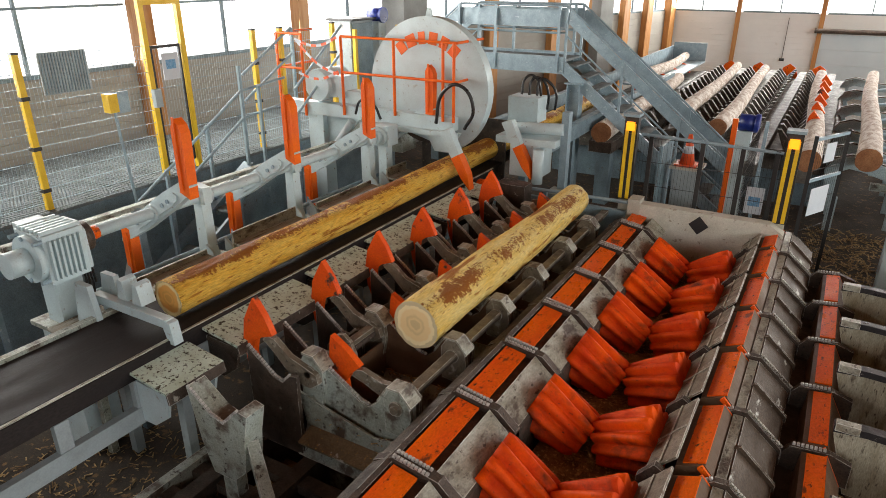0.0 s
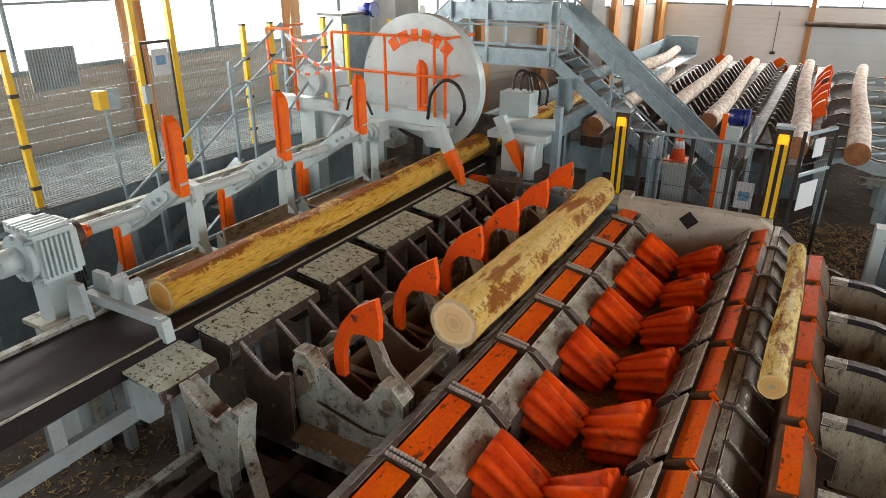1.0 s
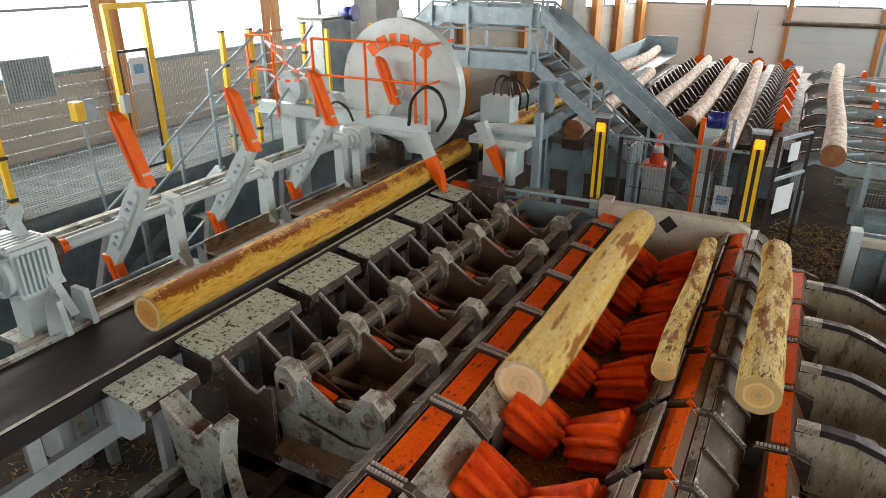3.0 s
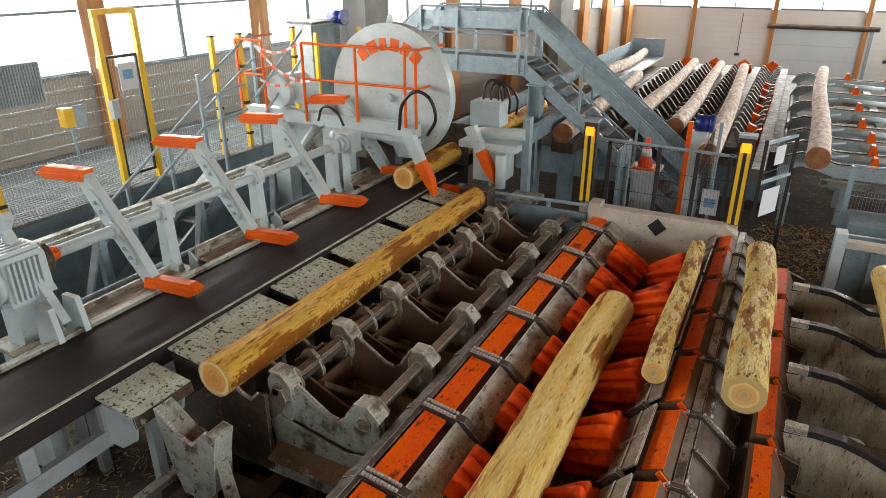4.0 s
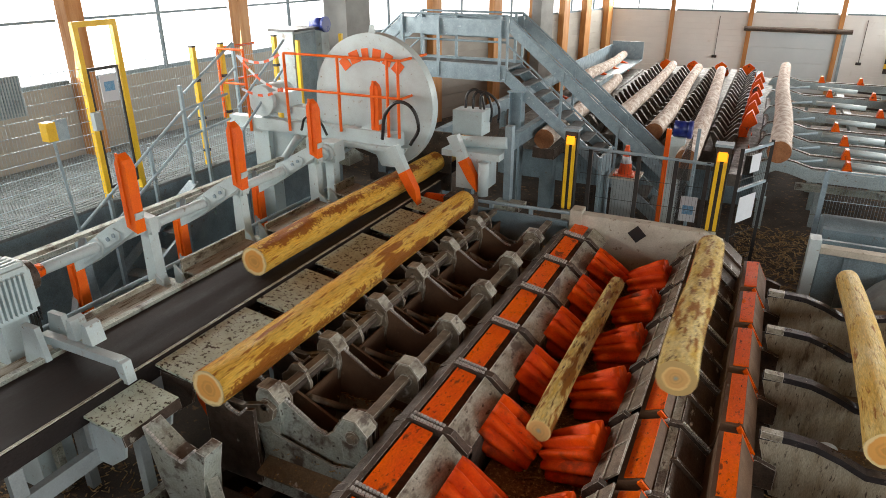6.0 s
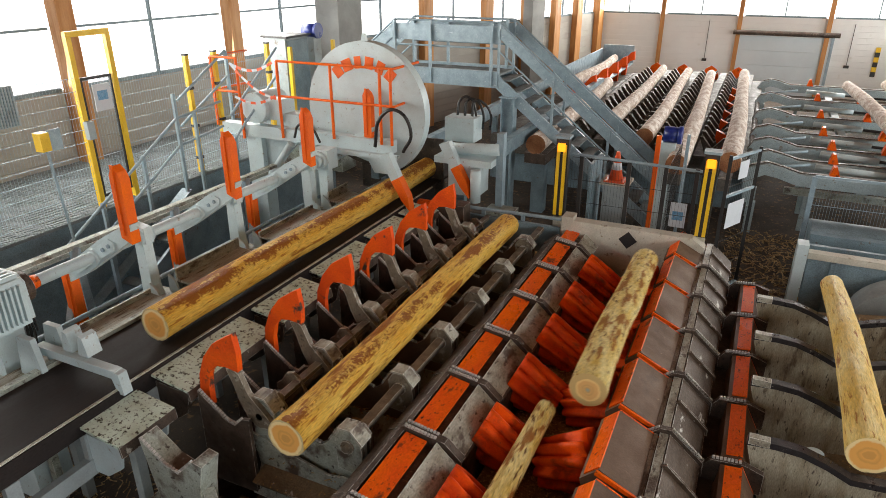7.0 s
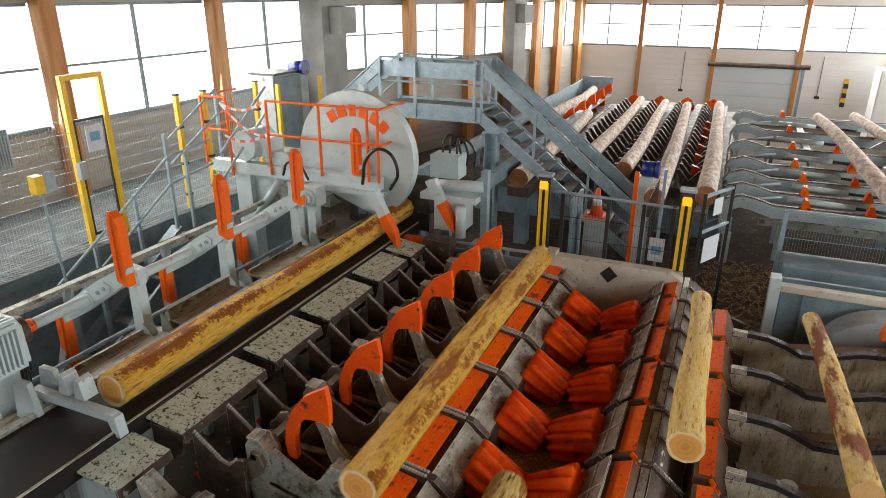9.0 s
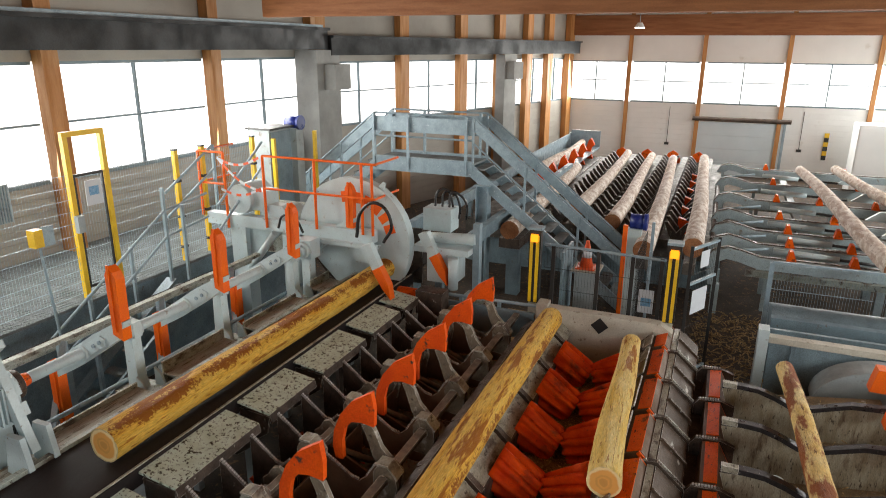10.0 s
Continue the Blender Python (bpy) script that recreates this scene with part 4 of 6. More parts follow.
drive = thing("gear_motor", "light grey ribbed gear motor on a pedestal", "gear motor", at=pose(0, 0.1, 0))
part("housing", hexa(B(), (-6.45, 3.05, 1.55), (-5.98, 3.45, 2.05)), GREY, drive, bevel=0.03)
part("flange", tube(B(), (-6.2, 2.98, 1.8), (-6.2, 3.05, 1.8), 0.24, n=24), GREY, drive, smooth=True)
part("nose", tube(B(), (-6.2, 2.78, 1.8), (-6.2, 2.98, 1.8), 0.13, n=24), GREY, drive, smooth=True)
for i in range(7):
    part("cooling_rib", hexa(B(), (-5.979, 3.08 + i * 0.05, 1.6), (-5.93, 3.1 + i * 0.05, 2.0)), GREY, drive)
for i in range(6):
    part("cooling_rib", hexa(B(), (-6.42 + i * 0.075, 3.06, 2.051), (-6.39 + i * 0.075, 3.44, 2.09)), GREY, drive)
part("pedestal", hexa(B(), (-6.35, 3.12, 1.05), (-6.08, 3.4, 1.549)), GREY, drive, bevel=0.01)
part("base_plate", hexa(B(), (-6.5, 3.0, 1.0), (-5.9, 3.5, 1.05)), DUSTY, drive, bevel=0.01)
part("coupling", tube(B(), (-6.2, 3.46, 1.85), (-6.2, 3.6, 1.85), 0.16, n=18), WORN, drive, smooth=True)
part("collar", tube(B(), (-6.2, 3.6, 1.85), (-6.2, 3.72, 1.85), 0.085, 0.07, n=18), REDWORN, drive, "red collar", smooth=True)
for dx, dz in ((-0.2, 0.2), (0.2, 0.2), (-0.2, -0.2), (0.2, -0.2), (0.0, 0.215), (0.0, -0.215)):
    part("bolt", tube(B(), (-6.2 + dx, 2.965, 1.8 + dz), (-6.2 + dx, 3.049, 1.8 + dz), 0.024, n=6), GALV, drive)
part("terminal_box", hexa(B(), (-6.56, 3.1, 1.85), (-6.451, 3.36, 2.08)), GREY, drive, bevel=0.02)
part("rear_cover", prism(B(), [(-6.43, 1.58), (-6.0, 1.58), (-6.02, 1.98), (-6.12, 2.06), (-6.36, 2.06)], 3.451, 3.5), GREY, drive, bevel=0.012)
part("stand", hexa(B(), (-6.4, 3.05, GROUND), (-6.0, 3.45, 0.999)), GREY, drive)

for y in (5.2, 6.8, 8.6):
    st = thing("bearing_stand", "light grey bearing stand under the pusher shaft", "bearing stand", "bearing stands")
    part("column", prism(B(), [(-6.3, 1.06), (-6.08, 1.06), (-6.12, 1.2), (-6.14, 1.76), (-6.28, 1.76)], y - 0.07, y + 0.07), GREY, st, bevel=0.012)
    part("bearing", tube(B(), (-6.2, y - 0.1, 1.85), (-6.2, y + 0.1, 1.85), 0.105, n=18), GREY, st, smooth=True)
    part("cap", prism(B(), [(-6.33, 1.77), (-6.09, 1.77), (-6.1, 1.97), (-6.3, 2.0)], y - 0.06, y + 0.06), GREY, st, bevel=0.015)
    part("shoe", prism(B(), [(-6.06, 1.06), (-5.88, 1.06), (-5.95, 1.22), (-6.05, 1.3)], y - 0.16, y - 0.13), GREY, st)
    part("shoe", prism(B(), [(-6.06, 1.06), (-5.88, 1.06), (-5.95, 1.22), (-6.05, 1.3)], y + 0.13, y + 0.16), GREY, st)
    part("foot_plate", hexa(B(), (-6.4, y - 0.2, 1.0), (-5.86, y + 0.2, 1.059)), DUSTY, st, bevel=0.008)
    part("leg", hexa(B(), (-6.3, y - 0.08, GROUND), (-6.1, y + 0.08, 0.999)), BLUEGREY, st, bevel=0.008)
gear = thing("gear_motor", "light grey gear motor on the pusher shaft near the saw", "gear motor")
part("housing", hexa(B(), (-6.36, 8.92, 1.68), (-6.04, 9.22, 2.02)), GREY, gear, bevel=0.03)
part("flange", tube(B(), (-6.2, 8.84, 1.85), (-6.2, 8.919, 1.85), 0.15, n=20), GREY, gear, smooth=True)
part("nose", tube(B(), (-6.2, 8.74, 1.85), (-6.2, 8.839, 1.85), 0.11, n=20), GREY, gear, smooth=True)
part("motor", tube(B(), (-6.5, 9.08, 1.9), (-6.361, 9.08, 1.9), 0.13, n=18), GREY, gear, smooth=True)
part("stand", hexa(B(), (-6.28, 8.98, GROUND), (-6.12, 9.16, 1.679)), GREY, gear, bevel=0.01)
trim = thing("side_bench", "dusty grey steel bench along the belt", "machine base")
for i, (y0, y1) in enumerate(((3.62, 5.0), (5.42, 6.58), (7.02, 8.36), (8.82, 9.4))):
    part("bench_top", plate(B(), (-5.99, y0, 1.2), (-5.7, y0, 1.17), (-5.7, y1, 1.17), (-5.99, y1, 1.2), 0.03), BENCH, trim, bevel=0.004)
    part("bench_wall", hexa(B(), (-6.02, y0, 0.95), (-5.995, y1, 1.34 if i % 2 else 1.26)), SCUFFED, trim, bevel=0.004)
    part("bench_leg", hexa(B(), (-5.95, y0 + 0.1, GROUND), (-5.87, y0 + 0.2, 1.14)), BLUEGREY, trim)
part("pipe", tube(B(), (-6.45, 3.7, 1.08), (-6.45, 9.2, 1.08), 0.03, n=10), GALV, trim, smooth=True)
part("pipe", tube(B(), (-6.55, 3.7, 1.02), (-6.55, 9.2, 1.02), 0.022, n=10), GALV, trim, smooth=True)
part("lower_beam", hexa(B(), (-6.7, 3.6, 0.5), (-6.55, 9.3, 0.72)), BLUEGREY, trim, bevel=0.01)
brace = thing("pusher_frame", "blue-grey steel frame with slanting braces behind the pusher", "machine frame")
for y in (4.2, 5.9, 7.5):
    part("slant_brace", beam(B(), (-6.6, y, 0.72), (-7.35, y + 0.9, 1.5), 0.07, 0.07), GALV, brace)
    part("upright", hexa(B(), (-7.45, y + 0.85, GROUND), (-7.35, y + 0.95, 1.5)), GALV, brace)
for z, x in ((1.5, -7.4), (1.34, -7.62), (1.3, -7.8)):
    part("long_rail", hexa(B(), (x - 0.05, 3.4, z), (x + 0.05, 9.2, z + 0.06)), DUSTY, brace, bevel=0.006)
part("cable_tray", hexa(B(), (-8.1, 3.2, 1.2), (-7.86, 9.0, 1.25)), DUSTY, brace)
for i in range(3):
    part("cable", tube(B(), (-8.06 + i * 0.08, 3.2, 1.27), (-8.06 + i * 0.08, 9.0, 1.27), 0.018, n=6), HOSE, brace)
for y in (3.4, 6.0, 8.8):
    part("tray_leg", hexa(B(), (-8.0, y, GROUND), (-7.94, y + 0.06, 1.199)), GALV, brace)

cable = thing("motor_cable", "black cables hanging from the gear motor", "cable")
for i in range(4):
    part("strand", beam(B(), (-6.3 + 0.05 * i, 3.62, 2.0), (-6.42 + 0.06 * i, 3.72, 1.3), 0.02, 0.02), HOSE, cable)
for i in range(3):
    part("strand", beam(B(), (-6.42 + 0.06 * i, 3.72, 1.3), (-6.55 + 0.06 * i, 3.68, GROUND), 0.02, 0.02), HOSE, cable)
shelf = thing("motor_shelf", "grimy pale shelf under the first gear motor", "shelf")
part("shelf_plate", plate(B(), (-6.0, 3.0, 1.14), (-5.72, 3.0, 1.08), (-5.72, 3.58, 1.08), (-6.0, 3.58, 1.14), 0.02), BENCH, shelf, bevel=0.004)
part("shelf_leg", hexa(B(), (-5.9, 3.25, GROUND), (-5.82, 3.33, 1.06)), DUSTY, shelf)
stopper = thing("log_stop", "light grey swinging log stop reaching over the belt", "log stop", at=pose(-5.75, 3.45, 1.36))
part("arm", hexa(B(), (-0.06, -0.045, -0.05), (1.05, 0.045, 0.04)), GREY, stopper, bevel=0.012)
part("hook", prism(B(), [(0.98, 0.04), (1.1, 0.02), (1.13, -0.2), (1.05, -0.2), (1.0, -0.05)], -0.05, 0.05), GREY, stopper, bevel=0.01)
for x in (0.3, 0.52):
    part("stop_plate", prism(B(), [(x, 0.06), (x + 0.14, 0.06), (x + 0.1, 0.26), (x + 0.05, 0.28)], 0.0, 0.16), GREY, stopper)
mount = thing("stop_bracket", "light grey bracket that carries the log stop", "bracket")
part("cheek", prism(B(), [(-5.95, 1.0), (-5.55, 1.0), (-5.65, 1.56), (-5.85, 1.56)], 3.28, 3.34), GREY, mount)
part("cheek", prism(B(), [(-5.95, 1.0), (-5.55, 1.0), (-5.65, 1.56), (-5.85, 1.56)], 3.56, 3.62), GREY, mount)

# ---------------------------------------------------------------- cross-cut saw
PIV = Vector((-7.04, 9.86, 2.03))
saw = thing("saw_guard", "round pale grey saw guard with orange shapes on an arc", "saw guard", at=pose(PIV.x, PIV.y, PIV.z))
CX, CZ, R = 1.25, 0.52, 1.16
disc = [(CX + R * math.cos(radians(a)), CZ + R * math.sin(radians(a))) for a in range(-62, 215, 6)]
part("cover", prism(B(), disc, -0.08, 0.12), GREY, saw, "pale grey round cover", bevel=0.01)
part("blade", prism(B(), [(CX + 0.98 * math.cos(radians(a)), CZ + 0.98 * math.sin(radians(a))) for a in range(0, 360, 8)], 0.0, 0.02), WORN, saw, "dark steel saw blade")
part("lifting_eye", prism(B(), [(CX - 0.06, CZ + R), (CX + 0.06, CZ + R), (CX + 0.03, CZ + R + 0.12), (CX - 0.03, CZ + R + 0.12)], -0.02, 0.02), GREY, saw)
part("hub_cap", tube(B(), (CX + 0.02, -0.16, CZ - 0.05), (CX + 0.02, -0.08, CZ - 0.05), 0.07, n=18), GREY, saw, smooth=True)
for i, wdt in enumerate((0.17, 0.19, 0.13, 0.16, 0.15, 0.17)):
    a = radians(128 - i * 15.5)
    m = pose(CX + 0.82 * math.cos(a), -0.082, CZ + 0.82 * math.sin(a)) @ Matrix.Rotation(-(a - math.pi / 2), 4, "Y")
    part("arc_mark", hexa(B(), (-wdt / 2, -0.008, -0.1), (wdt / 2, 0, 0.1), m), ORANGE, saw, "plain orange block")
part("swing_arm", hexa(B(), (-0.25, -0.05, -0.12), (1.2, 0.4, 0.2)), GREY, saw, bevel=0.02)

saw_base = thing("saw_stand", "light grey welded saw stand with a cross beam", "saw stand", at=pose(-0.15, 0.3, -0.04))
part("cross_beam", hexa(B(), (-8.6, 9.15, 1.98), (-4.95, 9.34, 2.2)), GREY, saw_base, bevel=0.012)
part("column", hexa(B(), (-6.75, 9.0, GROUND), (-6.45, 9.3, 1.979)), GREY, saw_base, bevel=0.012)
part("column", hexa(B(), (-8.1, 9.2, GROUND), (-7.75, 9.5, 1.979)), GREY, saw_base, bevel=0.012)
part("back_box", hexa(B(), (-8.0, 10.1, 1.2), (-6.6, 10.6, 2.2)), DUSTY, saw_base, bevel=0.02)
part("motor", tube(B(), (-7.85, 9.2, 2.5), (-7.85, 9.9, 2.5), 0.28, n=22), GREY, saw_base, "round grey saw motor", smooth=True)
part("motor_box", hexa(B(), (-7.75, 9.3, 2.3), (-7.3, 9.7, 2.68)), GREY, saw_base, bevel=0.02)
part("deck", hexa(B(), (-6.3, 9.05, 1.9), (-4.85, 9.149, 1.98)), GREY, saw_base)
# Thin dark sheet that paints in the unlit depth behind the saw guard.
part("inner_hood", hexa(B(), (-6.3, 10.35, 0.9), (-4.55, 10.4, 2.0)), DARK, saw_base, "dark sheet standing in for the shade inside the saw housing")
part("cylinder", tube(B(), (-7.6, 9.1, 1.2), (-7.0, 9.12, 1.95), 0.07, n=14), GREY, saw_base, smooth=True)
part("knee_plate", prism(B(), [(-7.75, 1.2), (-6.95, 1.97), (-7.75, 1.97)], 9.32, 9.36), GREY, saw_base)
part("guide_box", prism(B(), [(-7.5, 2.0), (-6.9, 2.0), (-6.75, 2.18), (-7.0, 2.42), (-7.45, 2.42)], 9.36, 9.62), GREY, saw_base, bevel=0.02)
part("rib_plate", prism(B(), [(-5.3, 1.62), (-5.05, 1.62), (-4.8, 1.97), (-5.5, 1.97)], 9.15, 9.19), GREY, saw_base)
rail = thing("saw_railing", "orange tubular guard railing round the saw", "railing", at=pose(-0.12, 0.22, 0.0))
RY = 9.2
for x0, x1 in ((-8.7, -8.1), (-7.2, -4.9)):
    for z in (3.35, 2.75):
        part("rail", tube(B(), (x0, RY, z), (x1, RY, z), 0.022, n=8), ORANGE, rail)
for x, z0 in ((-8.7, 2.1), (-8.1, 1.9), (-7.2, 2.0), (-6.1, 2.1), (-5.15, 2.1), (-4.95, 2.1)):
    part("post", tube(B(), (x, RY, z0), (x, RY, 3.35), 0.026, n=8), ORANGE, rail)
for z in (3.35, 2.75):
    part("rail", tube(B(), (-4.9, RY, z), (-4.9, RY + 0.9, z), 0.022, n=8), ORANGE, rail)
    part("rail", tube(B(), (-8.7, RY, z), (-8.7, RY + 1.0, z), 0.022, n=8), ORANGE, rail)

# ---------------------------------------------------------------- log clamps by the saw
for i, (x, z, s) in enumerate(((-4.75, 1.95, 1), (-4.1, 2.0, 1))):
    cl = thing("log_clamp", "grey clamp arm with an orange claw", "log clamp", "log clamps")
    y = 9.0 + 0.9 * i
    part("arm", prism(B(), [(x - 0.3, z + 0.1), (x - 0.12, z + 0.16), (x + 0.06, z - 0.22), (x - 0.08, z - 0.3)], y - 0.07, y + 0.07), GREY, cl, bevel=0.01)
    part("claw", prism(B(), [(x - 0.08, z - 0.3), (x + 0.06, z - 0.22), (x + 0.22, z - 0.52), (x + 0.26, z - 0.78), (x + 0.1, z - 0.6)], y - 0.08, y + 0.08), ORANGE, cl, "orange claw", bevel=0.01)

# ---------------------------------------------------------------- access bridge over the line
bridge = thing("access_bridge", "blue-grey galvanised access bridge with stairs and railings", "stair bridge")
BY0, BY1, DECK = 14.2, 15.2, 2.62
X0, X1 = -7.6, -5.0
part("deck", hexa(B(), (X0, BY0 + 0.05, DECK - 0.05), (X1, BY1 - 0.05, DECK)), GRATE, bridge)
for y in (BY0, BY1):
    part("side_channel", hexa(B(), (X0, y - 0.05, DECK - 0.3), (X1, y + 0.05, DECK + 0.06)), GALV, bridge, bevel=0.01)
for top, foot, drop in ((X1, X1 + 3.9, 3.1), (X0, X0 - 3.0, 2.4)):
    slope = (foot - top) / abs(foot - top)
    for y in (BY0, BY1):
        part("stringer", beam(B(), (top - slope * 0.1, y, DECK - 0.1), (foot, y, DECK - 0.1 - drop), 0.25, 0.06, (0, 1, 0)), GALV, bridge)
        part("hand_rail", tube(B(), (top, y, DECK + 1.1), (foot, y, DECK + 1.1 - drop), 0.024, n=8), GALV, bridge)
        part("knee_rail", tube(B(), (top, y, DECK + 0.5), (foot, y, DECK + 0.5 - drop), 0.02, n=8), GALV, bridge)
        part("infill_panel", beam(B(), (top, y, DECK + 0.92), (foot, y, DECK + 0.92 - drop), 0.22, 0.015, (0, 1, 0)), GALV, bridge, "blue-grey sheet infill")
        for u in (0.0, 0.33, 0.66, 0.98):
            x, z = top + (foot - top) * u, DECK - drop * u
            part("rail_post", beam(B(), (x, y, z - 0.1), (x, y, z + 1.1), 0.05, 0.05), GALV, bridge)
    for i in range(14):
        u = (i + 0.5) / 14
        x, z = top + (foot - top) * u, DECK - drop * u
        part("tread", hexa(B(), (x - 0.13, BY0 + 0.04, z - 0.03), (x + 0.13, BY1 - 0.04, z)), GRATE, bridge)
for y in (BY0, BY1):
    for z in (1.1, 0.55):
        part("hand_rail", tube(B(), (X0, y, DECK + z), (X1, y, DECK + z), 0.024, n=8), GALV, bridge)
    part("infill_panel", hexa(B(), (X0, y - 0.008, DECK + 0.66), (X1, y + 0.008, DECK + 1.02)), GALV, bridge, "blue-grey sheet infill")
    for u in (0, 0.36, 0.94):
        x = X0 + (X1 - X0) * u
        part("rail_post", beam(B(), (x, y - 0.06, DECK - 0.25), (x, y - 0.06, DECK + 1.1), 0.06, 0.06), GALV, bridge)
for lo, hi in (((-0.15, -0.12), (-0.13, 0.14)), ((0.13, -0.12), (0.15, 0.14)), ((-0.13, 0.0), (0.13, 0.02))):
    part("column", hexa(B(), (-4.72 + lo[0], BY0 + lo[1], GROUND), (-4.72 + hi[0], BY0 + hi[1], DECK - 0.5)), GALV, bridge)
part("head_plate", hexa(B(), (-4.92, BY0 - 0.14, DECK - 0.499), (-4.52, BY0 + 0.16, DECK - 0.47)), GALV, bridge)

# ---------------------------------------------------------------- block wall and light curtains
wall = thing("barrier_wall", "pale stained concrete barrier wall at the end of the feeder", "barrier")
part("body", prism(B(), [(-2.14, GROUND), (-0.02, GROUND), (-0.02, 1.02), (-0.2, 1.14), (-2.14, 1.14)], 9.75, 9.95), BLOCK, wall, bevel=0.015)
part("cap", hexa(B(), (-2.18, 9.72, 0.72), (-2.0, 9.98, 1.2)), BLOCK, wall, bevel=0.012)
part("diamond", hexa(B(), (-0.1, -0.004, -0.1), (0.1, 0.0, 0.1), pose(-1.13, 9.748, 0.96, 0, 45, 0)), BLACK, wall, "black diamond mark")
low = thing("low_guard", "blue-grey steel guard panel with a rail", "guard panel")
part("panel", hexa(B(), (-4.2, 9.76, 0.5), (-2.22, 9.82, 0.98)), BLUEGREY, low)
part("rail", tube(B(), (-4.25, 9.79, 1.08), (-2.2, 9.79, 1.12), 0.03, n=8), GALV, low)
for x in (-4.2, -3.6, -2.9):
    part("post", hexa(B(), (x, 9.83, GROUND), (x + 0.06, 9.89, 1.08)), GALV, low)
for x in (-2.31, -0.12):
    lc = thing("light_curtain", "yellow light curtain column with an amber lamp", "light curtain", "light curtains")
    part("housing", hexa(B(), (x - 0.1, 9.93, 1.12), (x + 0.1, 10.06, 2.4)), BLACK, lc, bevel=0.01)
    part("yellow_strip", hexa(B(), (x - 0.075, 9.9, 1.14), (x - 0.025, 9.929, 2.3)), YELLOW, lc, "yellow strip")
    part("yellow_strip", hexa(B(), (x + 0.025, 9.9, 1.14), (x + 0.075, 9.929, 2.3)), YELLOW, lc, "yellow strip")
    part("lens", hexa(B(), (x - 0.024, 9.915, 1.16), (x + 0.024, 9.929, 2.15)), BLACK, lc)
    part("lamp", hexa(B(), (x - 0.06, 9.88, 2.2), (x + 0.06, 9.899, 2.33)), LAMPGLOW, lc, "glowing amber lamp", bevel=0.02)
    part("cap", hexa(B(), (x - 0.12, 9.88, 2.401), (x + 0.12, 10.1, 2.44)), GALV, lc)
    part("foot", hexa(B(), (x - 0.08, 9.96, GROUND), (x + 0.08, 10.06, 1.119)), BLOCK, lc)

# ---------------------------------------------------------------- logs


def log_mesh(name, length, r0, r1, seed, skin, bow=0.02, end=None):
    """A log along y from 0 (its near end) to length, tapering from r0 to r1."""
    bm, rings, n, steps = B(), [], 36, 60
    for s in range(steps + 1):
        u = s / steps
        ring = []
        cx = bow * math.sin(math.pi * u) + 0.006 * noise.noise((seed, u * 5, 0))
        cz = bow * 0.6 * math.sin(2.2 * math.pi * u)
        for i in range(n):
            a = 2 * math.pi * i / n
            r = (r0 + (r1 - r0) * u) * (1 + 0.05 * noise.noise((math.cos(a) * 1.2 + seed, math.sin(a) * 1.2, u * length * 1.3)) + 0.035 * noise.noise((math.cos(a) * 4 + seed, math.sin(a) * 4, u * length * 5)))
            ragged = 0.012 * noise.noise((i * 2.3 + seed, u * 9, 4)) if s in (0, steps) else 0.0
            ring.append(bm.verts.new((cx + r * math.cos(a), u * length + ragged, cz + r * math.sin(a))))
        rings.append(ring)
    for a, b in zip(rings, rings[1:]):
        for i in range(n):
            bm.faces.new((a[i], b[i], b[(i + 1) % n], a[(i + 1) % n]))
    f0, f1 = bm.faces.new(rings[0]), bm.faces.new(rings[-1][::-1])
    f0.material_index = f1.material_index = 1
    return mesh(name, bm, [skin, end or ENDGRAIN], smooth=True)


def log(label, length, r0, r1, seed, skin, bow=0.02, end=None, group="debarked logs on the feeder"):
    return tagged(new("log", log_mesh("log", length, r0, r1, seed, skin, bow, end)), label, "log", group)


log_a = log("yellow debarked log with a long brown bark streak", 5.75, 0.19, 0.18, 1.3, STREAK_A, end=HEARTY)
log_b = log("thick yellow debarked log with brown patches", 4.55, 0.255, 0.225, 2.7, STREAK_B, end=PALEEND)
log_c = log("thin knotty yellow-green log with a chalked end", 3.35, 0.115, 0.1, 4.1, LOGKNOT, end=CHALKED)
log_d = log("knotty log with brown bark patches and chalk marks", 3.4, 0.185, 0.17, 5.9, LOGKNOT, 0.03, end=CHALKED)
log_e = log("pale yellow debarked log, slightly bowed", 3.5, 0.175, 0.13, 7.7, LOGPALE, 0.03, end=HEARTY)
log_f = log("thin log half covered in red-brown bark", 3.5, 0.13, 0.11, 8.4, LOGRED)
log_g = log("yellow debarked log with a brown streak on the belt", 6.6, 0.19, 0.18, 9.6, STREAK_G, end=HEARTY)



# ---------------------------------------------------------------- raised walkway and fences by the left wall
FENCE = -8.8
walkway = thing("walkway", "raised grey walkway with a steel grating floor", "walkway", kind="structure")
part("plinth", hexa(B(), (WEST + 0.02, 1.0, GROUND), (-8.72, 13.0, 1.28)), BLUEGREY, walkway)
part("grating", hexa(B(), (WEST + 0.02, 1.0, 1.284), (-8.7, 13.0, 1.33)), GRATE, walkway, "grey steel grating")
bars = B()
for i in range(240):
    hexa(bars, (WEST + 0.03, 1.05 + i * 0.0498, 1.331), (-8.71, 1.062 + i * 0.0498, 1.35))
for i in range(28):
    hexa(bars, (WEST + 0.04 + i * 0.098, 1.05, 1.331), (WEST + 0.055 + i * 0.098, 12.98, 1.352))
tagged(part("grating_bars", bars, GRATE, walkway), kind="stuff")


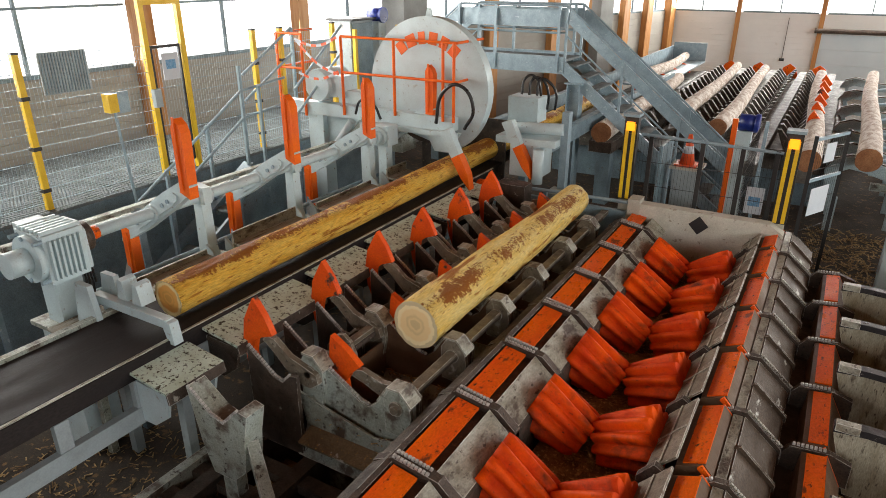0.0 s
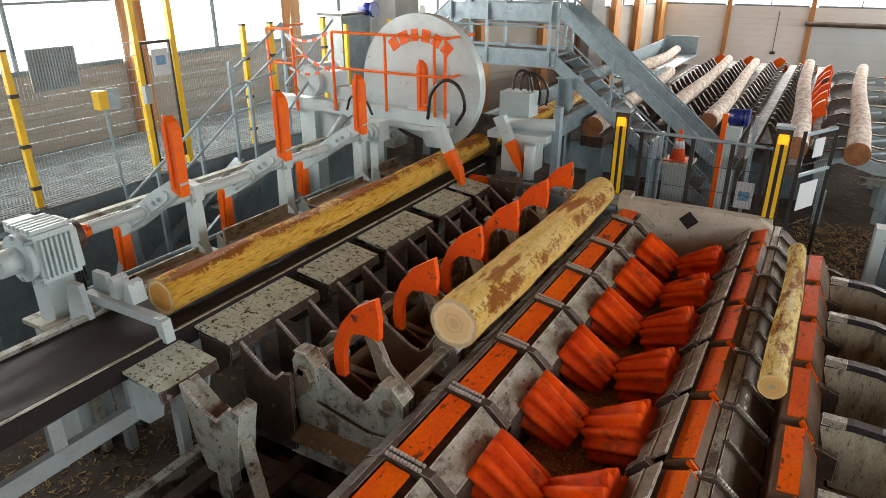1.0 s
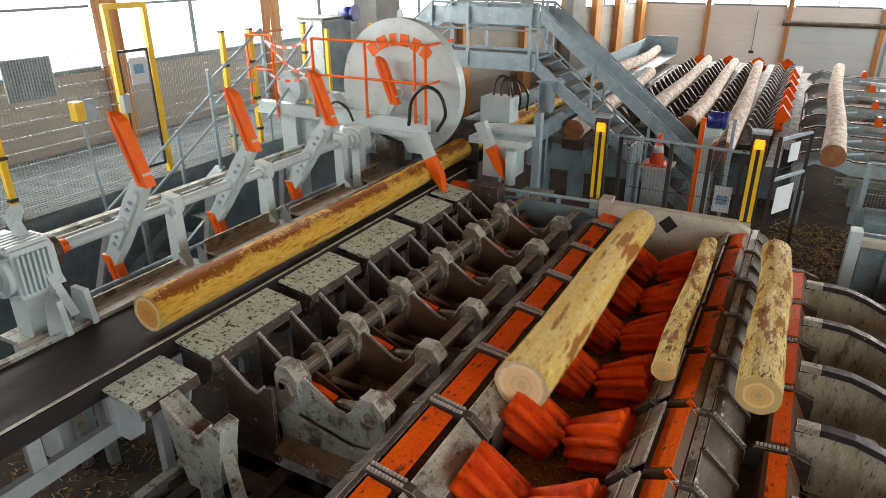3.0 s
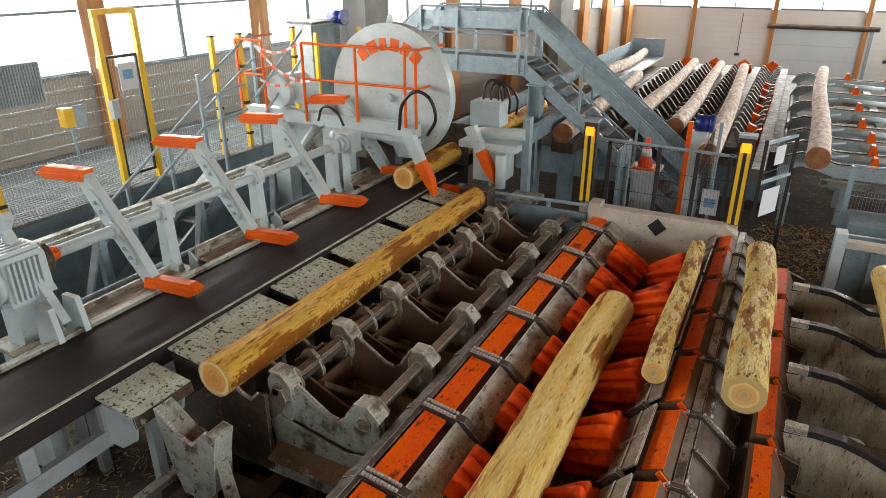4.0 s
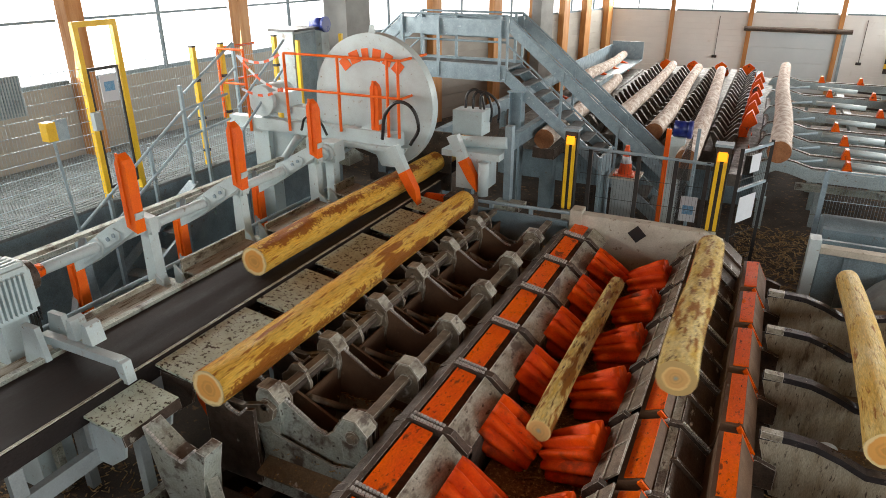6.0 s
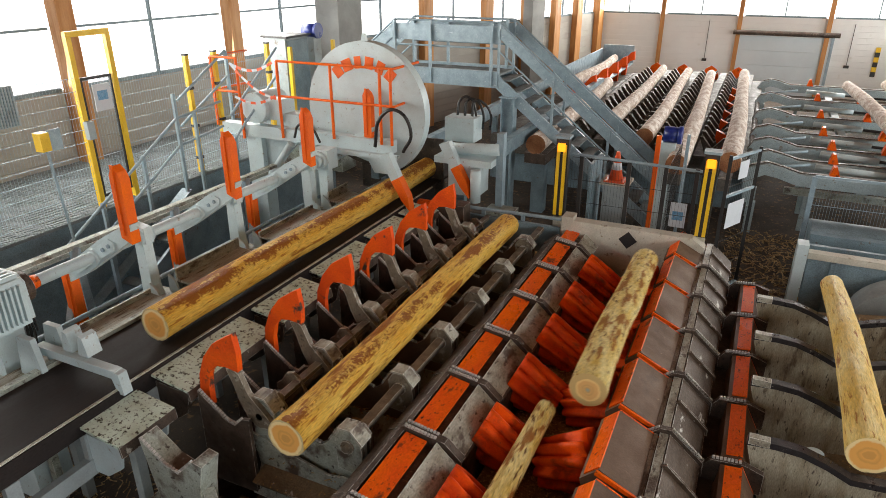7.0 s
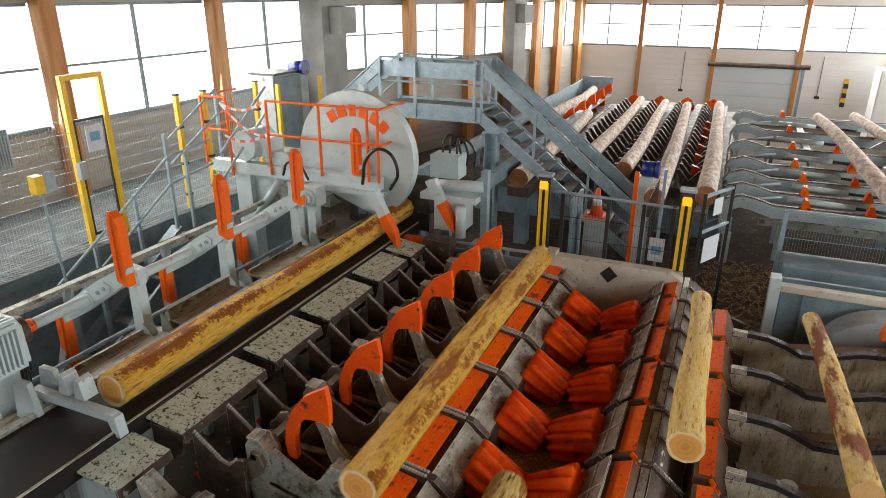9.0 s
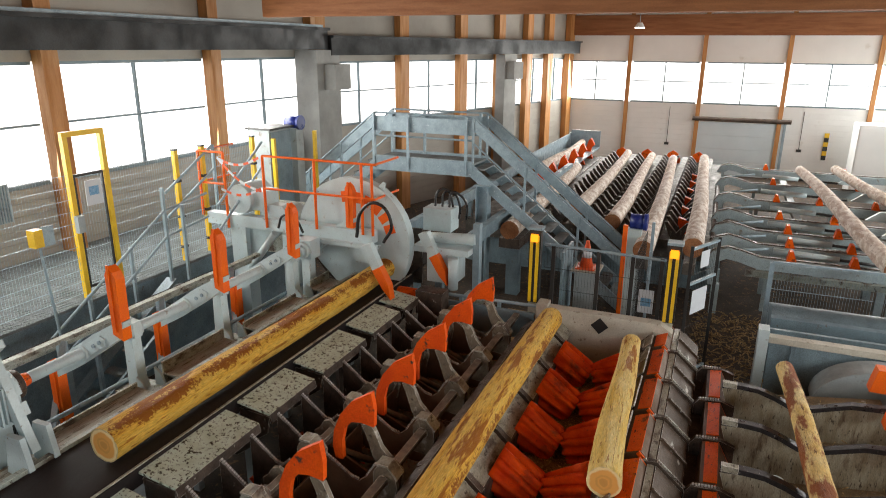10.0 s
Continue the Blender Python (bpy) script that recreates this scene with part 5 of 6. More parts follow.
def mesh_panel(name, parent, p, q, z0, z1, pitch=0.05, rows=5, thick=0.003, mat=GALV):
    """Wire mesh between two ground points p and q from z0 to z1."""
    p, q = Vector((*p, 0)), Vector((*q, 0))
    d = q - p
    bm = B()
    n = int(d.length / pitch)
    for i in range(n + 1):
        c = p + d * i / n
        hexa(bm, (c.x - thick / 2, c.y - thick / 2, z0), (c.x + thick / 2, c.y + thick / 2, z1))
    for k in range(rows):
        z = z0 + (z1 - z0) * k / (rows - 1)
        beam(bm, (p.x, p.y, z), (q.x, q.y, z), 0.007, 0.007)
    return tagged(part(name, bm, mat, parent, "welded wire mesh"), kind="stuff")


fence = thing("mesh_fence", "tall wire mesh safety fence on yellow posts along the walkway", "fence")
for y, z0, z1 in ((3.0, 1.35, 3.4), (4.75, 1.35, 3.4), (8.82, 1.35, 3.43), (9.5, 1.35, 3.42), (11.0, 1.35, 3.42)):
    po = part("post", hexa(B(), (FENCE - 0.04, y - 0.04, z0), (FENCE + 0.04, y + 0.04, z1)), YELLOW, fence, "yellow square post", bevel=0.006)
    part("cap", hexa(B(), (FENCE - 0.045, y - 0.045, z1), (FENCE + 0.045, y + 0.045, z1 + 0.03)), BLACK, po)
    for u in (0.12, 0.4, 0.72):
        part("clip", hexa(B(), (FENCE - 0.055, y - 0.055, z0 + (z1 - z0) * u), (FENCE + 0.055, y + 0.055, z0 + (z1 - z0) * u + 0.05)), BLACK, po)
for a, b in ((1.0, 2.95), (3.05, 4.7), (4.8, 6.62), (7.36, 8.77), (8.87, 9.45), (9.55, 10.95)):
    mesh_panel("mesh", fence, (FENCE, a), (FENCE, b), 1.45, 3.35, rows=11)
part("info_panel", hexa(B(), (FENCE + 0.05, 5.0, 2.86), (FENCE + 0.07, 5.66, 3.4)), CABINET, fence, "pale ribbed metal panel")
for i in range(16):
    part("panel_rib", hexa(B(), (FENCE + 0.071, 5.02 + i * 0.04, 2.87), (FENCE + 0.08, 5.035 + i * 0.04, 3.39)), BLUEGREY, fence)
gate = thing("safety_gate", "mesh safety gate in a tall yellow frame with a notice", "gate")
for y in (6.66, 7.32):
    part("frame_post", hexa(B(), (FENCE - 0.04, y - 0.04, 1.35), (FENCE + 0.04, y + 0.04, 3.92)), YELLOW, gate, "yellow frame post", bevel=0.006)
part("frame_head", hexa(B(), (FENCE - 0.035, 6.62, 3.921), (FENCE + 0.035, 7.36, 4.0)), YELLOW, gate, "yellow frame head", bevel=0.006)
for z in (1.5, 3.3):
    part("leaf_rail", hexa(B(), (FENCE - 0.02, 6.72, z), (FENCE + 0.02, 7.26, z + 0.04)), BLACK, gate)
for y in (6.72, 7.23):
    part("leaf_stile", hexa(B(), (FENCE - 0.02, y, 1.541), (FENCE + 0.02, y + 0.03, 3.299)), BLACK, gate)
mesh_panel("mesh", gate, (FENCE, 6.76), (FENCE, 7.22), 1.55, 3.29, rows=4)
nt = part("notice", hexa(B(), (FENCE + 0.03, 6.88, 2.82), (FENCE + 0.04, 7.18, 3.22)), WHITE, gate, "white printed notice")
part("print", hexa(B(), (FENCE + 0.041, 6.94, 2.98), (FENCE + 0.044, 7.12, 3.12)), INK, nt)
part("lock_box", hexa(B(), (FENCE + 0.045, 6.6, 2.45), (FENCE + 0.13, 6.72, 2.72)), CABINET, gate, bevel=0.01)

ypole = thing("limit_switch_post", "yellow sensor box on a thin steel post", "sensor")
part("pole", tube(B(), (-7.95, 5.6, GROUND), (-7.95, 5.42, 2.66), 0.02, n=8), GALV, ypole)
part("box", hexa(B(), (-8.02, 5.32, 2.66), (-7.88, 5.45, 2.9)), YELLOW, ypole, "yellow ribbed box", bevel=0.015)
part("plate", hexa(B(), (-8.0, 5.5, 2.62), (-7.98, 5.68, 2.9)), GALV, ypole)

rails = thing("walkway_railing", "galvanised tubular handrails of the walkway steps", "railing")
for dz in (0.0, -0.45):
    part("hand_rail", tube(B(), (-8.3, 7.95, 2.55 + dz), (-8.3, 5.5, 1.1 + dz), 0.024, n=8), GALV, rails)
    part("hand_rail", tube(B(), (-8.3, 7.95, 2.55 + dz), (-8.5, 9.2, 2.6 + dz), 0.024, n=8), GALV, rails)
    part("hand_rail", tube(B(), (-8.75, 8.45, 2.72 + dz), (-8.75, 9.75, 3.42 + dz), 0.024, n=8), GALV, rails)
    part("hand_rail", tube(B(), (-8.0, 8.9, 2.45 + dz), (-8.0, 10.3, 3.45 + dz), 0.024, n=8), GALV, rails)
for x, y, z in ((-8.3, 7.95, 2.95), (-8.3, 8.35, 2.58), (-8.35, 7.2, 2.1), (-8.75, 9.75, 3.42), (-8.3, 6.3, 1.6)):
    part("post", beam(B(), (x, y, 0.6), (x, y, z), 0.05, 0.05), GALV, rails)
part("stair_side", beam(B(), (-8.35, 8.0, 1.3), (-8.35, 5.2, -0.3), 0.05, 0.22, (1, 0, 0)), BLUEGREY, rails)
part("stair_side", beam(B(), (-7.7, 8.0, 1.3), (-7.7, 5.2, -0.3), 0.22, 0.05, (1, 0, 0)), BLUEGREY, rails)
for i in range(7):
    part("tread", hexa(B(), (-8.32, 7.9 - i * 0.4, 1.15 - i * 0.22), (-7.73, 8.12 - i * 0.4, 1.18 - i * 0.22)), GRATE, rails)

box = thing("control_cabinet", "dark grey control cabinet with a blue fan motor behind the saw", "cabinet")
part("body", hexa(B(), (-10.1, 12.5, 1.33), (-9.5, 13.35, 3.35)), CABINET, box, bevel=0.015)
part("door", hexa(B(), (-9.499, 12.55, 1.5), (-9.47, 13.3, 3.3)), BLUEGREY, box, bevel=0.008)
part("lid", hexa(B(), (-10.15, 12.45, 3.352), (-9.42, 13.4, 3.4)), BLACK, box)
fan = part("fan_motor", tube(B(), (-9.75, 13.6, 3.44), (-9.4, 13.6, 3.44), 0.15, n=18), BLUE, box, "blue fan motor", smooth=True)
part("fan_cover", tube(B(), (-9.4, 13.6, 3.44), (-9.34, 13.6, 3.44), 0.18, n=18), BLUE, fan)
part("stand", hexa(B(), (-9.75, 13.45, 1.33), (-9.4, 13.75, 3.3)), CABINET, box)
for y in (12.3, 14.0):
    part("guard_post", hexa(B(), (-9.3, y, 1.33), (-9.22, y + 0.08, 3.2)), YELLOW, box, "yellow guard post")

# ---------------------------------------------------------------- machinery round the saw
frame_m = thing("infeed_table", "blue-grey steel infeed frame with hydraulic hoses behind the saw", "machine frame")
for x in (-5.9, -4.3):
    part("side_beam", hexa(B(), (x - 0.08, 10.2, 1.2), (x + 0.08, 22.0, 1.5)), BLUEGREY, frame_m)
    for y in (10.6, 13.0, 16.5, 20.0):
        part("leg", hexa(B(), (x - 0.07, y - 0.07, GROUND), (x + 0.07, y + 0.07, 1.199)), BLUEGREY, frame_m)
part("clamp_table", hexa(B(), (-4.55, 9.95, 1.75), (-3.5, 10.4, 1.86)), GREY, frame_m, bevel=0.015)
part("clamp_body", hexa(B(), (-4.3, 10.0, 1.2), (-3.75, 10.5, 1.749)), GREY, frame_m, bevel=0.02)
part("clamp_cylinder", tube(B(), (-3.75, 9.9, 1.15), (-3.75, 9.9, 1.72), 0.09, n=16), GREY, frame_m, smooth=True)
part("clamp_cylinder", tube(B(), (-4.45, 10.2, 1.95), (-3.45, 10.2, 2.02), 0.1, n=16), GREY, frame_m, smooth=True)
part("upright", hexa(B(), (-3.5, 10.2, GROUND), (-3.38, 10.35, 2.3)), GALV, frame_m)
part("head_box", hexa(B(), (-4.6, 10.5, 2.0), (-4.05, 10.9, 2.42)), GREY, frame_m, bevel=0.02)
part("shelf", hexa(B(), (-3.6, 9.9, 0.95), (-3.1, 10.3, 1.02)), DUSTY, frame_m)
part("roller_drum", tube(B(), (-4.9, 9.62, 1.0), (-4.3, 9.62, 1.0), 0.16, n=18), REDWORN, frame_m, "red drum", smooth=True)
part("gear_housing", hexa(B(), (-4.25, 9.4, 0.8), (-3.75, 9.7, 1.22)), WORN, frame_m, bevel=0.04)
part("bark_heap", hexa(B(), (-3.7, 10.6, GROUND), (-2.5, 13.2, GROUND + 0.06)), CHIPS, frame_m, "heap of bark chips")


def hose(parent, pts, r=0.022, mat=HOSE):
    c = bpy.data.curves.new("hose", "CURVE")
    c.dimensions, c.bevel_depth, c.resolution_u, c.bevel_resolution = "3D", r, 6, 1
    s = c.splines.new("BEZIER")
    s.bezier_points.add(len(pts) - 1)
    for b, p in zip(s.bezier_points, pts):
        b.co, b.handle_left_type, b.handle_right_type = p, "AUTO", "AUTO"
    c.materials.append(mat)
    ob = new("hose", c)
    ob.parent = parent
    return ob


hose(frame_m, [(-5.3, 9.25, 2.1), (-5.15, 9.2, 2.6), (-4.85, 9.2, 2.75), (-4.62, 9.25, 2.4), (-4.8, 9.3, 2.05)], 0.03)
hose(frame_m, [(-6.9, 9.2, 2.1), (-6.75, 9.18, 2.35), (-6.5, 9.18, 2.3), (-6.4, 9.25, 2.05)])
for i in range(3):
    x = -4.4 + 0.14 * i
    hose(frame_m, [(x, 10.6, 2.45), (x + 0.04, 10.65, 2.72), (x + 0.16, 10.7, 2.76 - 0.04 * i), (x + 0.28, 10.75, 2.5), (x + 0.26, 10.8, 2.2)])

tape = thing("barrier_tape", "red and white barrier tape slung between the railing posts", "barrier tape")
for k, (p, q) in enumerate((((-8.15, 9.18, 3.3), (-7.2, 9.18, 2.75)), ((-8.1, 9.17, 2.72), (-7.2, 9.17, 2.8)), ((-8.1, 9.16, 3.28), (-7.2, 9.16, 3.36)))):
    p, q = Vector(p), Vector(q)
    for i in range(8):
        a, b = p.lerp(q, i / 8), p.lerp(q, (i + 1) / 8)
        sag = [Vector((0, 0, -0.12 * math.sin(math.pi * u))) for u in (i / 8, (i + 1) / 8)]
        part("stripe", beam(B(), a + sag[0], b + sag[1], 0.045, 0.004, (0, 1, 0)), CONEM if i % 2 else WHITE, tape)

# ---------------------------------------------------------------- fenced entrance behind the barrier wall
guard = thing("mesh_barrier", "dark framed wire mesh barrier with notices behind the wall", "fence")
part("top_rail", tube(B(), (-2.2, 10.2, 2.1), (-0.1, 10.2, 2.05), 0.025, n=8), GALV, guard)
for x in (-2.05, -1.3, -0.75, -0.3):
    part("post", hexa(B(), (x - 0.03, 10.18, GROUND), (x + 0.03, 10.24, 2.08)), BLACK, guard)
mesh_panel("mesh", guard, (-2.2, 10.21), (-0.1, 10.21), 0.2, 2.05, rows=6, mat=BLACK)
mesh_panel("mesh", guard, (-0.7, 10.3), (-0.7, 11.8), 0.0, 2.1, rows=6, mat=BLACK)
for x in (-0.62,):
    n_ = part("notice", hexa(B(), (x, 10.26, 1.1), (x + 0.24, 10.27, 1.5)), WHITE, guard, "white printed notice")
    part("print", hexa(B(), (x + 0.04, 10.255, 1.22), (x + 0.2, 10.259, 1.36)), INK, n_)
part("panel", hexa(B(), (-2.0, 10.6, 0.6), (-1.95, 11.4, 1.85)), BLUEGREY, guard)
egate = thing("entrance_gate", "dark framed mesh gate standing ajar, with white notices", "gate")
for a, b in (((0.12, 10.15), (0.5, 10.9)),):
    for (x, y) in (a, b):
        part("stile", hexa(B(), (x - 0.025, y - 0.025, GROUND), (x + 0.025, y + 0.025, 2.35)), BLACK, egate)
    for z in (2.3, 1.72, 0.1):
        part("leaf_rail", beam(B(), (*a, z), (*b, z), 0.04, 0.04), GALV, egate)
    mesh_panel("mesh", egate, a, b, 0.1, 2.3, rows=6, mat=BLACK)
    u = (Vector((*b, 0)) - Vector((*a, 0))).normalized()
    for z0, z1, s0, s1 in ((1.95, 2.22, 0.25, 0.5), (1.2, 1.6, 0.1, 0.55)):
        p0, p1 = Vector((*a, 0)) + u * s0, Vector((*a, 0)) + u * s1
        n_ = part("notice", plate(B(), (p0.x + 0.03, p0.y - 0.02, z0), (p1.x + 0.03, p1.y - 0.02, z0), (p1.x + 0.03, p1.y - 0.02, z1), (p0.x + 0.03, p0.y - 0.02, z1), 0.008), WHITE, egate, "white printed notice")
cab = thing("floor_cabinet", "pale blue-grey floor cabinet with a wooden lid", "cabinet")
part("body", hexa(B(), (-1.8, 10.85, GROUND), (-1.42, 11.25, 1.46)), CABINET, cab, bevel=0.012)
part("lid", hexa(B(), (-1.86, 10.8, 1.462), (-1.37, 11.3, 1.5)), BLOCK, cab, bevel=0.006)
cone = thing("traffic_cone", "red and white traffic cone on the floor cabinet", "traffic cone", at=pose(-1.63, 11.02, 1.5))
part("base", hexa(B(), (-0.17, -0.17, 0), (0.17, 0.17, 0.03)), CONEM, cone, bevel=0.01)
part("body", tube(B(), (0, 0, 0.03), (0, 0, 0.5), 0.12, 0.03, n=20), CONEM, cone, smooth=True)
part("band", tube(B(), (0, 0, 0.2), (0, 0, 0.32), 0.0905, 0.067, n=20), WHITE, cone, "white reflective band", smooth=True)
mot = thing("blue_motor", "blue electric motor on the lane drive", "motor")
part("body", tube(B(), (-1.25, 13.9, 1.72), (-0.98, 13.9, 1.72), 0.16, n=20), BLUE, mot, smooth=True)
part("fan_cover", tube(B(), (-0.98, 13.9, 1.72), (-0.9, 13.9, 1.72), 0.18, n=20), BLUE, mot, smooth=True)
part("foot", hexa(B(), (-1.3, 13.8, GROUND), (-1.0, 14.0, 1.56)), GREY, mot)
arm = thing("orange_post", "slim orange signal post by the stairs", "post")
part("post", hexa(B(), (-1.12, 11.6, GROUND), (-1.04, 11.66, 2.2)), ORANGE, arm)
part("lane_frame", hexa(B(), (-0.75, 13.2, GROUND), (-0.69, 13.26, 1.9)), GALV, arm)

# ---------------------------------------------------------------- sorting lanes at the back
lanes = thing("sorting_lanes", "dark step conveyor lanes with rows of steel vee pieces", "log conveyor")
part("bed", hexa(B(), (-5.9, 16.2, 0.3), (0.5, 28.6, 0.75)), VEE, lanes)
for k in range(4):
    part("cross_leg", hexa(B(), (-5.9, 16.4 + k * 3.8, GROUND), (0.5, 16.6 + k * 3.8, 0.299)), BLUEGREY, lanes)
vee = mesh("vee_piece", prism(B(), [(-0.3, 0.42), (-0.22, 0.42), (0.0, 0.16), (0.22, 0.42), (0.3, 0.42), (0.12, 0.0), (-0.12, 0.0)], -0.07, 0.07), VEE)
for x in (-3.45, -2.42, -1.4, -0.42):
    for i in range(19):
        v = new("vee_piece", vee)
        v.parent = lanes
        v.matrix_basis = pose(x, 16.4 + 0.62 * i, 0.751)
    part("end_plate", prism(B(), [(x - 0.36, 0.76), (x + 0.36, 0.76), (x + 0.2, 1.15), (x, 1.28), (x - 0.2, 1.15)], 28.2, 28.25), REDWORN, lanes, "dark red end plate")
for x in (-2.95, -1.92, -0.92, 0.02):
    part("lane_rail", hexa(B(), (x - 0.12, 13.6 if x > -1.5 else 15.8, 0.76), (x + 0.12, 28.4, 1.0)), VEE, lanes)
tray = thing("infeed_tray", "galvanised side tray at the far lane", "tray")
part("floor_plate", hexa(B(), (-5.9, 22.0, 1.0), (-4.6, 29.5, 1.05)), GALV, tray)
part("side", hexa(B(), (-5.95, 22.0, 1.051), (-5.9, 29.5, 1.6)), GALV, tray)
part("end", hexa(B(), (-5.9, 29.45, 1.051), (-4.6, 29.5, 1.75)), GALV, tray)

fit_w = thing("wall_cabinet", "white cabinet standing before the end wall", "cabinet")
wx = 0.31 + (4.6 - 0.31) * K * 0.93
part("body", hexa(B(), (wx, NORTH - 2.6, GROUND), (wx + 2.6, NORTH - 1.2, 2.35)), PANELM, fit_w, bevel=0.02)
part("door", hexa(B(), (wx + 0.05, NORTH - 2.63, GROUND + 0.1), (wx + 1.28, NORTH - 2.601, 2.25)), PANELM, fit_w, bevel=0.01)
part("door", hexa(B(), (wx + 1.32, NORTH - 2.63, GROUND + 0.1), (wx + 2.55, NORTH - 2.601, 2.25)), PANELM, fit_w, bevel=0.01)
hazard = thing("hazard_board", "narrow yellow and black hazard board on the end wall", "hazard sign")
hx = 0.31 + (3.7 - 0.31) * K
for i in range(6):
    part("stripe", hexa(B(), (hx - 0.09, NORTH - 0.06, 0.5 + i * 0.2), (hx + 0.09, NORTH - 0.03, 0.698 + i * 0.2)), YELLOW if i % 2 else BLACK, hazard)
for xx in (-1.55, 2.9):
    rope = thing("pull_rope", "thin hanging pull cord with a ring on the end wall", "cord")
    rx = 0.31 + (xx - 0.31) * K
    part("cord", tube(B(), (rx, NORTH - 0.05, 0.9), (rx, NORTH - 0.05, 2.6), 0.012, n=6), BLACK, rope)
    part("ring", tube(B(), (rx - 0.1, NORTH - 0.05, 0.85), (rx + 0.1, NORTH - 0.05, 0.85), 0.06, n=10), BLACK, rope)

back_logs = []
for i, (x, y, L, r, yaw) in enumerate(((-5.3, 21.5, 7.5, 0.2, 0), (-2.92, 16.5, 10.3, 0.19, 0.6), (-1.86, 15.5, 11.0, 0.19, 1.2), (-0.9, 13.4, 12.6, 0.2, 1.6), (0.98, 14.0, 12.6, 0.21, -1.0))):
    back_logs.append(log("pinkish bark-covered log on the sorting lanes", L, r + 0.005, r - 0.045, 20 + i * 1.7, LOGBARK, 0.06, ENDDARK, "bark-covered logs at the back"))
    back_logs[-1].matrix_basis = pose(x, y, 1.24, 0, 30 * i, yaw)
back_logs.append(log("pinkish bark-covered log lying askew on the receiving deck", 11.5, 0.2, 0.15, 41.0, LOGBARK, 0.05, ENDDARK, "bark-covered logs at the back"))
askew = log("pinkish bark-covered log lying askew on the receiving deck", 9.0, 0.19, 0.15, 44.0, LOGBARK, 0.05, ENDDARK, "bark-covered logs at the back")
askew.matrix_basis = pose(5.3, 17.5, 1.18, 0, 0, 7)
stub = log("bark-covered log with a reddish sawn end beside the stairs", 9.0, 0.22, 0.18, 33.3, LOGBARK, 0.04, ENDDARK, "bark-covered logs at the back")
stub.matrix_basis = pose(-3.95, 13.9, 1.2, 0, 0, 2)
part("stub_rest", hexa(B(), (-4.2, 13.9, 0.76), (-3.7, 22.0, 1.0)), WORN, lanes)
part("stub_leg", hexa(B(), (-4.1, 14.2, GROUND), (-3.8, 14.5, 0.759)), BLUEGREY, lanes)

fork_mesh = mesh("fork", prism(B(), [(-0.42, 0.0), (-0.45, 0.25), (-0.34, 0.62), (-0.12, 0.88), (0.03, 0.95), (0.06, 0.62), (-0.12, 0.56), (-0.22, 0.4), (-0.24, 0.0)], -0.08, 0.08), LEVER)


def fork_row(x, ys, label):
    row = thing("fork_row", label, "log lever", at=pose(x, 0, 0.75))
    for y in ys:
        f = new("fork", fork_mesh)
        f.parent = row
        f.matrix_basis = pose(0, y, 0)
    part("shaft", tube(B(), (0, ys[0] - 0.3, 0), (0, ys[-1] + 0.3, 0), 0.06), WORN, row)
    return row


forks_far = fork_row(-4.35, [19.5, 21.2, 22.9, 24.6, 26.3, 28.0], "row of red crescent forks by the side tray")
forks_near = fork_row(0.42, [17.0, 18.3, 19.6, 20.9, 22.2, 23.5], "row of red crescent forks at the lane edge")

# ---------------------------------------------------------------- receiving deck on the east side
deck = thing("receiving_deck", "blue-grey cross beams with red stops for incoming logs", "log deck")
HOCK = [(0.42, 0.2), (0.34, 0.75), (0.46, 0.98), (0.75, 1.08), (1.05, 1.02), (1.4, 0.92), (9.0, 0.92), (9.0, 0.68), (1.4, 0.68), (1.0, 0.8), (0.75, 0.84), (0.6, 0.76), (0.62, 0.2)]
for i, y in enumerate((15.0, 16.1, 17.4, 18.9, 21.2, 24.0, 27.0)):
    cb = part("cross_beam", prism(B(), HOCK, y - 0.14, y + 0.14), DECKM, deck, "blue-grey cross beam", bevel=0.01)
    part("runner", prism(B(), [(x, z + 0.03) for x, z in HOCK[1:7]] + [(x, z + 0.004) for x, z in HOCK[1:7][::-1]], y - 0.05, y + 0.05), WORN, cb)
    for x in (2.02 + 0.05 * (i % 3), 3.2 + 0.1 * (i % 2), 4.6, 6.2):
        part("stop", prism(B(), [(x - 0.1, 0.925), (x + 0.1, 0.925), (x + 0.08, 0.98), (x + 0.02, 1.14), (x - 0.05, 1.14)], y - 0.1, y + 0.1), REDWORN, cb, "red stop")
    for x in (0.6, 4.0, 8.0):
        part("leg", hexa(B(), (x - 0.08, y - 0.08, GROUND), (x + 0.08, y + 0.08, 0.199 if x < 1 else 0.679)), DECKM, cb)
for x in (2.6, 5.4):
    part("chain_channel", hexa(B(), (x - 0.1, 15.2, 0.56), (x + 0.1, 26.8, 0.679)), DECKM, deck)
